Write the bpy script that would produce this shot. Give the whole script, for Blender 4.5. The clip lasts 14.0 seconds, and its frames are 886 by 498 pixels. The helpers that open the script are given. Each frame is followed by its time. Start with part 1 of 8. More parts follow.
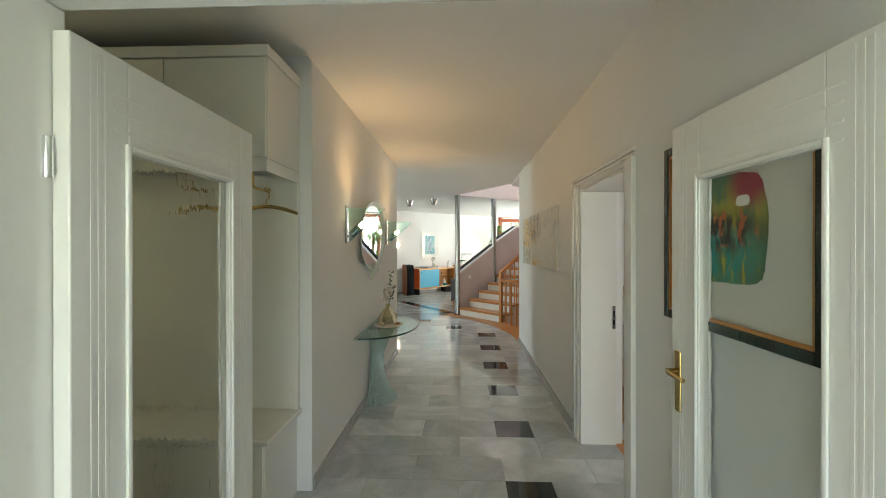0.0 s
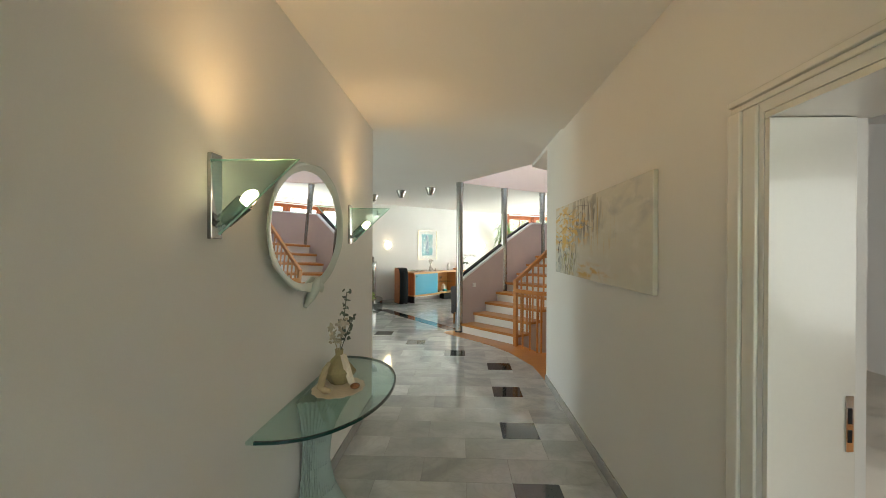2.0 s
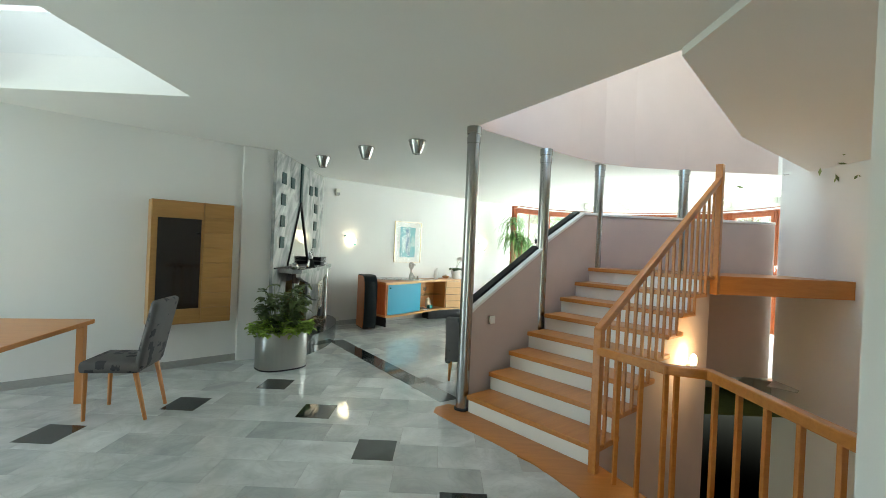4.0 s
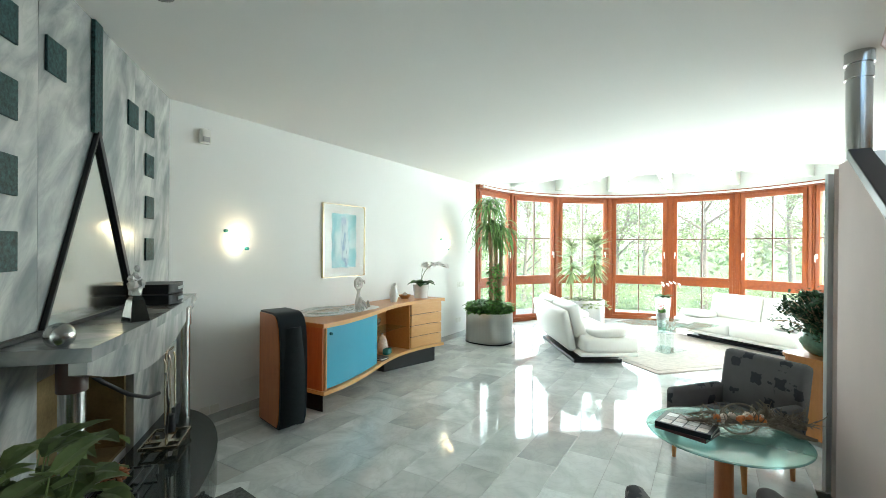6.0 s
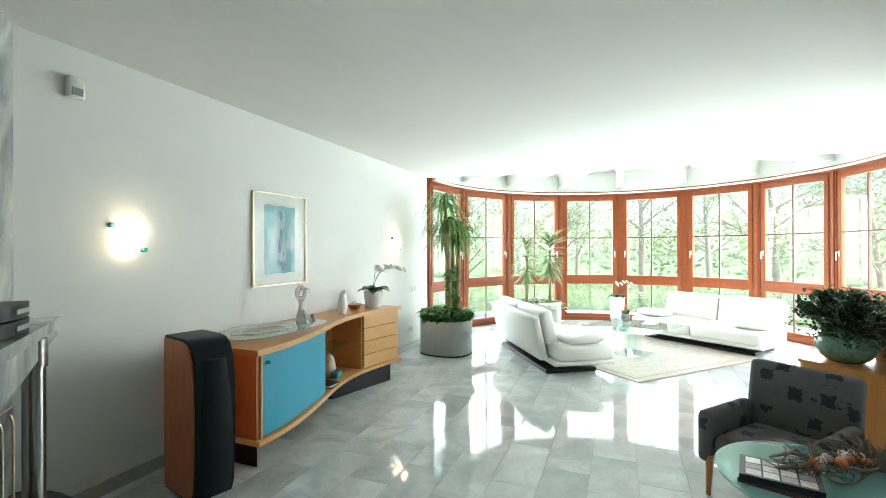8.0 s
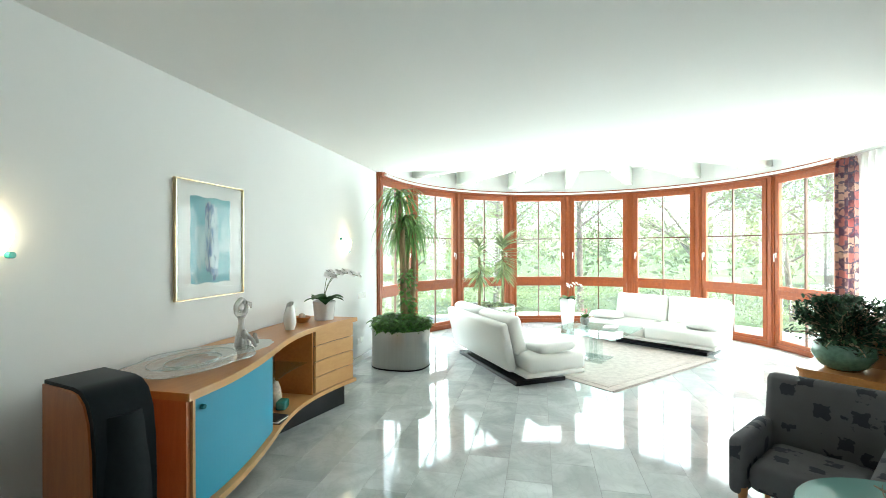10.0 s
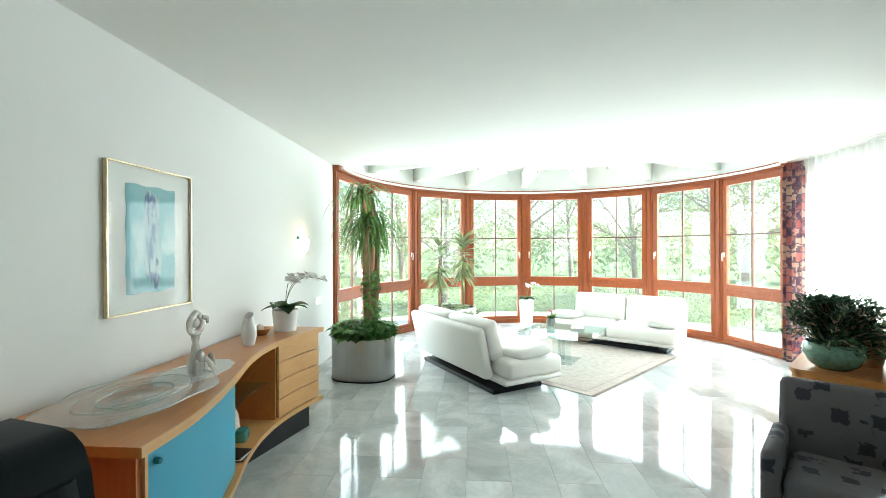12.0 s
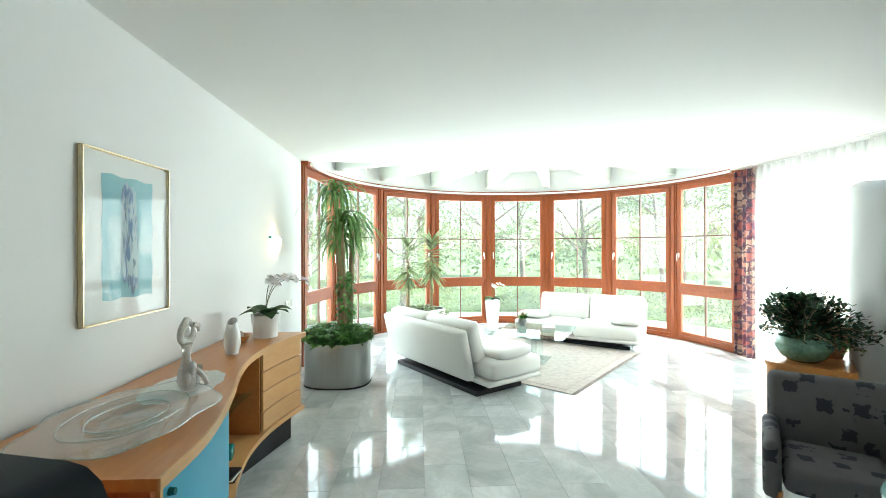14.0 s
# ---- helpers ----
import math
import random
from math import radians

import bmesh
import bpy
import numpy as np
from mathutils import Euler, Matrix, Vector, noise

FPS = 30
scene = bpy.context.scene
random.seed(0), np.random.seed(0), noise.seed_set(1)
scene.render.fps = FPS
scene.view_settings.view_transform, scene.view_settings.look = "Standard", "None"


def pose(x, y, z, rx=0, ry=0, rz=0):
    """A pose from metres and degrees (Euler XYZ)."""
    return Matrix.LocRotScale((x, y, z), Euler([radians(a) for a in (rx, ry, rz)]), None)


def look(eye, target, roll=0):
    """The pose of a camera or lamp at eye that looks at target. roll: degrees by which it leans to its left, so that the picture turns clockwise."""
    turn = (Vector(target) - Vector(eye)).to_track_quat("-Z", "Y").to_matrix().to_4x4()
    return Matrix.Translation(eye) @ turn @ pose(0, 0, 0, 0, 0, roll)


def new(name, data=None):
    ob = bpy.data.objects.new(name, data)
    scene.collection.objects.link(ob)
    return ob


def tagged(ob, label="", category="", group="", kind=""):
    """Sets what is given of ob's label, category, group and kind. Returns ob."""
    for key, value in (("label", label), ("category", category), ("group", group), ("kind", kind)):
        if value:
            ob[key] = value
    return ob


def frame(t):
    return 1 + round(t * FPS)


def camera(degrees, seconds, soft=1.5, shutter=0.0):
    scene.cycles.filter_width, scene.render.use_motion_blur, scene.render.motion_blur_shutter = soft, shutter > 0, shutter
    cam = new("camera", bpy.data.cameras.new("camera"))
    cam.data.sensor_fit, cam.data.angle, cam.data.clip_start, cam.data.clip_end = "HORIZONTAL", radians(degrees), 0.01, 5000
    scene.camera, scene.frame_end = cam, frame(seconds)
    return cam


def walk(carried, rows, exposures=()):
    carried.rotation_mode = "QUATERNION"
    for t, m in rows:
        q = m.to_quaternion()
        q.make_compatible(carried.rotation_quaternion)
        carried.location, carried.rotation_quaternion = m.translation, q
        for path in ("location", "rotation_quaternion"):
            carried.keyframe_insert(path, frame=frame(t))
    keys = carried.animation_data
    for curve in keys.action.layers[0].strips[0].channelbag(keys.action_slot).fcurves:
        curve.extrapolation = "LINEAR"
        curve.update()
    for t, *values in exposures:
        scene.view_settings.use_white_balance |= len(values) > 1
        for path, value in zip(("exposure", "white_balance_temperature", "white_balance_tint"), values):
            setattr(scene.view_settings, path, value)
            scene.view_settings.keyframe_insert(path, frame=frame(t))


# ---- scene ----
# ---- camera ----
PATH = [
    (0, (0.256, 0.994, 1.546), (0.17, 2.992, 1.54), -0.0),
    (0.5, (0.265, 1.115, 1.528), (0.174, 3.113, 1.524), -0.0),
    (1, (0.263, 1.408, 1.538), (0.172, 3.406, 1.536), 0.2),
    (1.5, (0.21, 2.141, 1.554), (0.124, 4.139, 1.549), 0.2),
    (2, (0.201, 3.021, 1.558), (0.114, 5.019, 1.552), 0.3),
    (2.5, (0.239, 3.921, 1.549), (0.147, 5.919, 1.545), 0.4),
    (3, (0.256, 4.836, 1.564), (0.163, 6.834, 1.561), 0.4),
    (3.5, (0.251, 5.787, 1.569), (0.156, 7.785, 1.566), 0.3),
    (3.6, (0.22, 6.036, 1.578), (0.128, 8.034, 1.571), 0.3),
    (3.7, (0.143, 6.24, 1.587), (0.071, 8.239, 1.575), 0.9),
    (5.8, (-1.146, 10.636, 1.529), (-0.667, 12.577, 1.538), 0.2),
    (6, (-1.2, 10.88, 1.566), (-0.637, 12.799, 1.56), 0.4),
    (6.5, (-1.23, 11.123, 1.554), (-0.593, 13.018, 1.55), 0.2),
    (7, (-1.251, 11.365, 1.548), (-0.542, 13.235, 1.545), 0.1),
    (7.5, (-1.252, 11.584, 1.551), (-0.472, 13.426, 1.549), -0.1),
    (8, (-1.264, 11.799, 1.539), (-0.401, 13.603, 1.542), -0.2),
    (10.5, (-1.343, 12.665, 1.576), (-0.135, 14.259, 1.573), -0.1),
    (11, (-1.356, 12.804, 1.581), (-0.091, 14.352, 1.575), -0.1),
    (11.5, (-1.375, 12.964, 1.584), (-0.053, 14.465, 1.579), -0.2),
    (12, (-1.409, 13.092, 1.581), (-0.034, 14.545, 1.577), -0.2),
    (12.5, (-1.446, 13.189, 1.581), (-0.031, 14.603, 1.575), -0.1),
    (13, (-1.502, 13.333, 1.592), (-0.039, 14.697, 1.585), -0.1),
    (13.5, (-1.557, 13.449, 1.596), (-0.046, 14.76, 1.592), -0.1),
    (14, (-1.604, 13.441, 1.578), (-0.063, 14.716, 1.577), -0.1),
]
cam = camera(90.5, 14.0, 0.9)
EXPO = [(0.0, 2.56, 6750, 6), (2.2, 2.54, 7000, 5), (3.0, 2.46, 6950, 1), (3.7, 2.46, 6450, -3), (6.0, 2.3, 6200, -2), (14.0, 2.09, 6150, -2)]
walk(cam, [(t, look(eye, target, roll)) for t, eye, target, roll in PATH], EXPO)

# ---- world, sun, window light ----
SUN_AZ, SUN_EL = radians(-58), radians(50)      # towards the sun, from +x turning to +y
world = bpy.data.worlds.new("sky")
scene.world = world
world.use_nodes = True
wn = world.node_tree.nodes
sky = wn.new("ShaderNodeTexSky")
sky.sky_type, sky.sun_disc, sky.sun_elevation, sky.sun_rotation = "NISHITA", False, SUN_EL, radians(90) - SUN_AZ
world.node_tree.links.new(sky.outputs[0], wn["Background"].inputs[0])
wn["Background"].inputs[1].default_value = 0.15
sun_data = bpy.data.lights.new("sun", "SUN")
sun_data.energy, sun_data.angle, sun_data.color = 4.2, radians(0.5), (1, 0.95, 0.86)
sun = new("sun", sun_data)
sun_dir = Vector((math.cos(SUN_EL) * math.cos(SUN_AZ), math.cos(SUN_EL) * math.sin(SUN_AZ), math.sin(SUN_EL)))
sun.matrix_world = look(sun_dir * 60, (0, 0, 0))


def area_lamp(name, eye, target, sx, sy, watts, color=(0.93, 0.98, 1.0)):
    """An area lamp: daylight that enters by an opening, or added fill."""
    d = bpy.data.lights.new(name, "AREA")
    d.shape, d.size, d.size_y, d.energy, d.color = "RECTANGLE", sx, sy, watts, color
    ob = new(name, d)
    ob.matrix_world = look(eye, target)
    return ob


def point_lamp(name, at, watts, color, radius=0.03):
    d = bpy.data.lights.new(name, "POINT")
    d.energy, d.color, d.shadow_soft_size = watts, color, radius
    ob = new(name, d)
    ob.location = at
    return ob


# ---- materials ----
def mat(name, color=(0.8, 0.8, 0.8), rough=0.5, metal=0.0, var=0.06, scale=6.0, bump=0.05, fine=60.0, coat=0.0, spec=0.5, stretch=(1, 1, 1),
        trans=0.0, sss=0.0):
    """A plain surface with variation at two scales and fine relief."""
    m = bpy.data.materials.new(name)
    m.use_nodes = True
    nt = m.node_tree
    b = nt.nodes["Principled BSDF"]
    b.inputs["Roughness"].default_value, b.inputs["Metallic"].default_value = rough, metal
    b.inputs["Coat Weight"].default_value = coat
    b.inputs["Specular IOR Level"].default_value = spec
    tc = nt.nodes.new("ShaderNodeTexCoord")
    mp = nt.nodes.new("ShaderNodeMapping")
    mp.inputs["Scale"].default_value = stretch
    nt.links.new(tc.outputs["Object"], mp.inputs[0])
    n1 = nt.nodes.new("ShaderNodeTexNoise")
    n1.inputs["Scale"].default_value, n1.inputs["Detail"].default_value = scale, 5
    n2 = nt.nodes.new("ShaderNodeTexNoise")
    n2.inputs["Scale"].default_value, n2.inputs["Detail"].default_value = fine, 3
    nt.links.new(mp.outputs[0], n1.inputs[0]), nt.links.new(mp.outputs[0], n2.inputs[0])
    mixn = nt.nodes.new("ShaderNodeMix")
    mixn.data_type = "FLOAT"
    mixn.inputs[0].default_value = 0.35
    nt.links.new(n1.outputs[0], mixn.inputs[2]), nt.links.new(n2.outputs[0], mixn.inputs[3])
    ramp = nt.nodes.new("ShaderNodeValToRGB")
    e = ramp.color_ramp.elements
    e[0].position, e[1].position = 0.3, 0.7
    e[0].color = (*[max(0, c * (1 - var)) for c in color], 1)
    e[1].color = (*[min(1, c * (1 + var)) for c in color], 1)
    nt.links.new(mixn.outputs[0], ramp.inputs[0])
    nt.links.new(ramp.outputs[0], b.inputs["Base Color"])
    if bump:
        bp = nt.nodes.new("ShaderNodeBump")
        bp.inputs["Strength"].default_value, bp.inputs["Distance"].default_value = bump, 0.004
        nt.links.new(mixn.outputs[0], bp.inputs["Height"])
        nt.links.new(bp.outputs[0], b.inputs["Normal"])
    if trans:
        b.inputs["Transmission Weight"].default_value = trans
    if sss:
        b.inputs["Subsurface Weight"].default_value = sss
    return m


def wood(name, light, dark, scale=1.0, axis=(1, 8, 8), rough=0.35, coat=0.2):
    """Veneer or solid wood with long grain."""
    m = mat(name, light, rough, coat=coat, bump=0.04)
    nt = m.node_tree
    ramp = [n for n in nt.nodes if n.type == "VALTORGB"][0]
    mp = [n for n in nt.nodes if n.type == "MAPPING"][0]
    mp.inputs["Scale"].default_value = [a * scale for a in axis]
    ramp.color_ramp.elements[0].color, ramp.color_ramp.elements[1].color = (*dark, 1), (*light, 1)
    for n in nt.nodes:
        if n.type == "TEX_NOISE" and n.inputs["Scale"].default_value < 10:
            n.inputs["Scale"].default_value, n.inputs["Distortion"].default_value = 4.0, 0.6
    info = nt.nodes.new("ShaderNodeObjectInfo")
    add = nt.nodes.new("ShaderNodeVectorMath")
    add.operation = "MULTIPLY_ADD"
    comb = nt.nodes.new("ShaderNodeCombineXYZ")
    for k in range(3):
        nt.links.new(info.outputs["Random"], comb.inputs[k])
    add.inputs[1].default_value = (9, 7, 5)
    nt.links.new(comb.outputs[0], add.inputs[0])
    nt.links.new(mp.outputs[0], add.inputs[2])
    for n in nt.nodes:
        if n.type == "TEX_NOISE":
            nt.links.new(add.outputs[0], n.inputs[0])
    return m


def marble(name, base, vein, rough=0.06, scale=1.6, spread=0.10, stretch=(1, 1, 1), turn=0.0, detail=8, warp=1.2, veins=0.32, cloud=0.38):
    """Polished stone with soft clouds and veins, each piece cut from another place of the block."""
    m = bpy.data.materials.new(name)
    m.use_nodes = True
    nt, L = m.node_tree, m.node_tree.links
    b = nt.nodes["Principled BSDF"]
    b.inputs["Roughness"].default_value = rough
    geo = nt.nodes.new("ShaderNodeTexCoord")
    info = nt.nodes.new("ShaderNodeObjectInfo")
    comb = nt.nodes.new("ShaderNodeCombineXYZ")
    for k in range(3):
        L.new(info.outputs["Random"], comb.inputs[k])
    add = nt.nodes.new("ShaderNodeVectorMath")
    add.operation = "MULTIPLY_ADD"
    add.inputs[1].default_value = (41, 23, 57)
    mp = nt.nodes.new("ShaderNodeMapping")
    mp.vector_type = "TEXTURE"
    mp.inputs["Scale"].default_value, mp.inputs["Rotation"].default_value = stretch, (turn, 0, 0)
    L.new(geo.outputs["Object"], mp.inputs[0])
    L.new(comb.outputs[0], add.inputs[0]), L.new(mp.outputs[0], add.inputs[2])
    n1 = nt.nodes.new("ShaderNodeTexNoise")
    n1.inputs["Scale"].default_value, n1.inputs["Detail"].default_value, n1.inputs["Distortion"].default_value = scale, detail, warp
    n2 = nt.nodes.new("ShaderNodeTexNoise")
    n2.inputs["Scale"].default_value, n2.inputs["Detail"].default_value, n2.inputs["Distortion"].default_value = scale * 1.7, detail * 0.75, warp * 2.1
    L.new(add.outputs[0], n1.inputs[0]), L.new(add.outputs[0], n2.inputs[0])
    r1 = nt.nodes.new("ShaderNodeValToRGB")
    r1.color_ramp.elements[0].position, r1.color_ramp.elements[1].position = 0.35, 0.66
    mid = [(1 - cloud) * a + cloud * c for a, c in zip(base, vein)]
    r1.color_ramp.elements[0].color, r1.color_ramp.elements[1].color = (*mid, 1), (*base, 1)
    L.new(n1.outputs[0], r1.inputs[0])
    r2 = nt.nodes.new("ShaderNodeValToRGB")
    r2.color_ramp.elements[0].position, r2.color_ramp.elements[1].position = 0.44, 0.56
    r2.color_ramp.elements[0].color, r2.color_ramp.elements[1].color = (0, 0, 0, 1), (0, 0, 0, 1)
    k = r2.color_ramp.elements.new(0.5)
    k.color = (veins, veins, veins, 1)
    L.new(n2.outputs[0], r2.inputs[0])
    mx = nt.nodes.new("ShaderNodeMix")
    mx.data_type = "RGBA"
    L.new(r2.outputs[0], mx.inputs[0]), L.new(r1.outputs[0], mx.inputs[6])
    mx.inputs[7].default_value = (*vein, 1)
    val = nt.nodes.new("ShaderNodeMapRange")
    val.inputs[3].default_value, val.inputs[4].default_value = 1 - spread, 1 + spread * 0.4
    L.new(info.outputs["Random"], val.inputs[0])
    hs = nt.nodes.new("ShaderNodeHueSaturation")
    L.new(val.outputs[0], hs.inputs["Value"]), L.new(mx.outputs[2], hs.inputs["Color"])
    L.new(hs.outputs[0], b.inputs["Base Color"])
    return m


def glass_mat(name, color=(1, 1, 1), rough=0.0, ior=1.45):
    m = bpy.data.materials.new(name)
    m.use_nodes = True
    b = m.node_tree.nodes["Principled BSDF"]
    b.inputs["Base Color"].default_value = (*color, 1)
    b.inputs["Roughness"].default_value, b.inputs["Transmission Weight"].default_value, b.inputs["IOR"].default_value = rough, 1.0, ior
    return m


def pane_mat(name, color=(1, 1, 1), gloss=0.04, milk=0.0, milk_color=None, graze=0.5, veil=0.0):
    """Thin glazing: clear with a weak mirror image."""
    m = bpy.data.materials.new(name)
    m.use_nodes = True
    nt = m.node_tree
    nt.nodes.remove(nt.nodes["Principled BSDF"])
    tr, gl, mx, lw, po, ma = (nt.nodes.new("ShaderNode" + k) for k in ("BsdfTransparent", "BsdfGlossy", "MixShader", "LayerWeight", "Math", "Math"))
    tr.inputs[0].default_value = (*color, 1)
    gl.inputs["Roughness"].default_value = 0.0
    lw.inputs[0].default_value = 0.5
    po.operation, po.inputs[1].default_value = "POWER", 4.0
    ma.operation, ma.inputs[1].default_value, ma.inputs[2].default_value = "MULTIPLY_ADD", graze, gloss
    nt.links.new(lw.outputs["Facing"], po.inputs[0]), nt.links.new(po.outputs[0], ma.inputs[0])
    nt.links.new(ma.outputs[0], mx.inputs[0])
    if milk:
        df, m2 = nt.nodes.new("ShaderNodeBsdfDiffuse"), nt.nodes.new("ShaderNodeMixShader")
        df.inputs[0].default_value, m2.inputs[0].default_value = (*(milk_color or color), 1), milk
        nt.links.new(tr.outputs[0], m2.inputs[1]), nt.links.new(df.outputs[0], m2.inputs[2])
        tr = m2
    # A thin translucent share lays a bright haze of glare over the view.
    if veil:
        df, m2 = nt.nodes.new("ShaderNodeBsdfTranslucent"), nt.nodes.new("ShaderNodeMixShader")
        df.inputs[0].default_value, m2.inputs[0].default_value = (1, 1, 1, 1), veil
        nt.links.new(tr.outputs[0], m2.inputs[1]), nt.links.new(df.outputs[0], m2.inputs[2])
        tr = m2
    nt.links.new(tr.outputs[0], mx.inputs[1]), nt.links.new(gl.outputs[0], mx.inputs[2])
    nt.links.new(mx.outputs[0], nt.nodes["Material Output"].inputs[0])
    return m


def glow(name, color, strength):
    m = bpy.data.materials.new(name)
    m.use_nodes = True
    b = m.node_tree.nodes["Principled BSDF"]
    b.inputs["Base Color"].default_value = (0.9, 0.9, 0.85, 1)
    b.inputs["Emission Color"].default_value, b.inputs["Emission Strength"].default_value = (*color, 1), strength
    return m


WALL = mat("white_plaster", (0.79, 0.79, 0.78), 0.75, var=0.025, scale=1.2, bump=0.12, fine=220)
CEIL = mat("ceiling_plaster", (0.82, 0.81, 0.79), 0.85, var=0.02, scale=0.8, bump=0.06, fine=160)
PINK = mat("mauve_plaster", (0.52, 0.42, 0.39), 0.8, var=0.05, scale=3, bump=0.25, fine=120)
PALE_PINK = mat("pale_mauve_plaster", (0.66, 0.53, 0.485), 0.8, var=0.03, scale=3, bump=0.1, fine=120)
LACQUER = mat("white_lacquer", (0.80, 0.79, 0.75), 0.22, var=0.02, scale=2, bump=0.0, coat=0.3)
MARBLE = marble("grey_marble", (0.67, 0.70, 0.695), (0.29, 0.32, 0.325), scale=1.7, spread=0.2, detail=11, warp=1.6, veins=0.16, cloud=0.52)
MARBLE_WALL = marble("striped_marble", (0.53, 0.53, 0.515), (0.16, 0.19, 0.20), rough=0.14, scale=3.0, stretch=(1, 0.55, 1.5), turn=radians(-24), detail=7, warp=0.7, veins=0.12, cloud=0.8)
MARBLE_SLANT = marble("slanting_marble", (0.53, 0.53, 0.515), (0.15, 0.18, 0.19), rough=0.14, scale=3.2, stretch=(1, 0.5, 1.3), turn=radians(-38), detail=7, warp=0.7, veins=0.12, cloud=0.8)
GRANITE = mat("black_granite", (0.022, 0.030, 0.030), 0.06, var=0.6, scale=40, fine=160, bump=0.0)
GREY_GRANITE = mat("grey_granite", (0.10, 0.11, 0.11), 0.08, var=0.4, scale=40, fine=160, bump=0.0)
GREEN_STONE = mat("dark_green_stone", (0.075, 0.095, 0.092), 0.3, var=0.5, scale=18, fine=90, bump=0.1)
GROUT = mat("grey_grout", (0.36, 0.36, 0.35), 0.8, var=0.1)
BASEBOARD = marble("baseboard_marble", (0.46, 0.46, 0.45), (0.32, 0.33, 0.33), rough=0.15)
BEECH = wood("beech_wood", (0.56, 0.24, 0.065), (0.46, 0.175, 0.042))
BEECH_V = wood("beech_wood_upright", (0.56, 0.24, 0.065), (0.46, 0.175, 0.042), axis=(8, 8, 1))
STAIR_WOOD = wood("honey_oak", (0.54, 0.22, 0.045), (0.42, 0.15, 0.026))
MAPLE = wood("maple_veneer", (0.66, 0.38, 0.15), (0.58, 0.31, 0.11))
CHERRY = wood("cherry_veneer", (0.56, 0.18, 0.05), (0.43, 0.115, 0.03), axis=(8, 8, 1))
REDWOOD = wood("window_wood", (0.33, 0.072, 0.008), (0.22, 0.042, 0.005), axis=(6, 6, 1.2), rough=0.45, coat=0.0)
REDWOOD_H = wood("window_wood_level", (0.33, 0.072, 0.008), (0.22, 0.042, 0.005), axis=(1.2, 1.2, 8), rough=0.45, coat=0.0)
STEEL = mat("brushed_steel", (0.40, 0.40, 0.39), 0.22, metal=1.0, var=0.06, scale=3, fine=120, stretch=(14, 14, 0.6), bump=0.0)
PLANTER_STEEL = mat("planter_steel", (0.46, 0.46, 0.44), 0.3, metal=1.0, var=0.05, scale=3, fine=120, stretch=(14, 14, 0.6), bump=0.0)
MUNTIN = wood("dark_muntin_wood", (0.13, 0.05, 0.018), (0.08, 0.03, 0.012), axis=(6, 6, 1.2), rough=0.4)
# Grey-green rather than white: the beams' shading is put into their colour.
BEAM = mat("beam_shaded_white", (0.60, 0.635, 0.57), 0.6, var=0.03, scale=2, bump=0.05)
CHROME = mat("chrome", (0.75, 0.75, 0.75), 0.08, metal=1.0, var=0.02, bump=0.0)
BRASS = mat("brass", (0.55, 0.40, 0.16), 0.22, metal=1.0, var=0.06, bump=0.0)
# The panes carry a painted glare haze that bleaches the garden.
PANE = pane_mat("window_glass", veil=0.011)
BLACK = mat("black_lacquer", (0.010, 0.011, 0.014), 0.4, spec=0.25, var=0.2, bump=0.02)
LEATHER = mat("white_leather", (0.78, 0.77, 0.73), 0.42, var=0.02, scale=5, fine=140, bump=0.12)
GLASS = pane_mat("clear_glass", (0.90, 0.93, 0.92), 0.10, 0.04, (0.9, 0.9, 0.9))
GREEN_GLASS = pane_mat("greenish_glass", (0.84, 0.95, 0.92), 0.05, 0.04, (0.25, 0.55, 0.48))
GLASS_EDGE = mat("dark_glass_edge", (0.008, 0.045, 0.04), 0.1, var=0.1, bump=0.0)
MIRROR = mat("mirror_silver", (0.90, 0.91, 0.91), 0.0, metal=1.0, var=0.0, bump=0.0)


# ---- building helpers ----
def link_mesh(name, bm, material, smooth=0.0):
    bmesh.ops.recalc_face_normals(bm, faces=bm.faces)
    me = bpy.data.meshes.new(name)
    bm.to_mesh(me)
    bm.free()
    for m in (material if isinstance(material, (list, tuple)) else [material]):
        me.materials.append(m)
    if smooth:
        for p in me.polygons:
            p.use_smooth = True
        me.set_sharp_from_angle(angle=radians(smooth))
    return new(name, me)


def part(name, bm, material, parent, label="", smooth=0.0, at=None):
    ob = link_mesh(name, bm, material, smooth)
    ob.parent = parent
    if at is not None:
        ob.matrix_basis = at
    return tagged(ob, label)


def thing(name, label, category, m=None, group=""):
    e = new(name)
    e.empty_display_size = 0.1
    e.matrix_basis = m if m is not None else Matrix()
    return tagged(e, label, category, group)


def setting(name, bm, material, label="", category="", smooth=0.0):
    return tagged(link_mesh(name, bm, material, smooth), label, category, kind="structure")


def box(bm, lo, hi, m=None, bevel=0.0, seg=2):
    lo, hi = Vector(lo), Vector(hi)
    r = bmesh.ops.create_cube(bm, size=1.0, matrix=Matrix.Translation((lo + hi) / 2) @ Matrix.Diagonal((*(hi - lo), 1)))
    vs = r["verts"]
    if bevel:
        es = list({e for v in vs for e in v.link_edges})
        rb = bmesh.ops.bevel(bm, geom=es, offset=bevel, segments=seg, affect="EDGES", profile=0.5)
        vs = list({v for f in rb["faces"] for v in f.verts} | {v for v in vs if v.is_valid})
    if m is not None:
        bmesh.ops.transform(bm, matrix=m, verts=vs)
    return bm


def boxes(*items, bevel=0.0):
    bm = bmesh.new()
    for lo, hi in items:
        box(bm, lo, hi, bevel=bevel)
    return bm


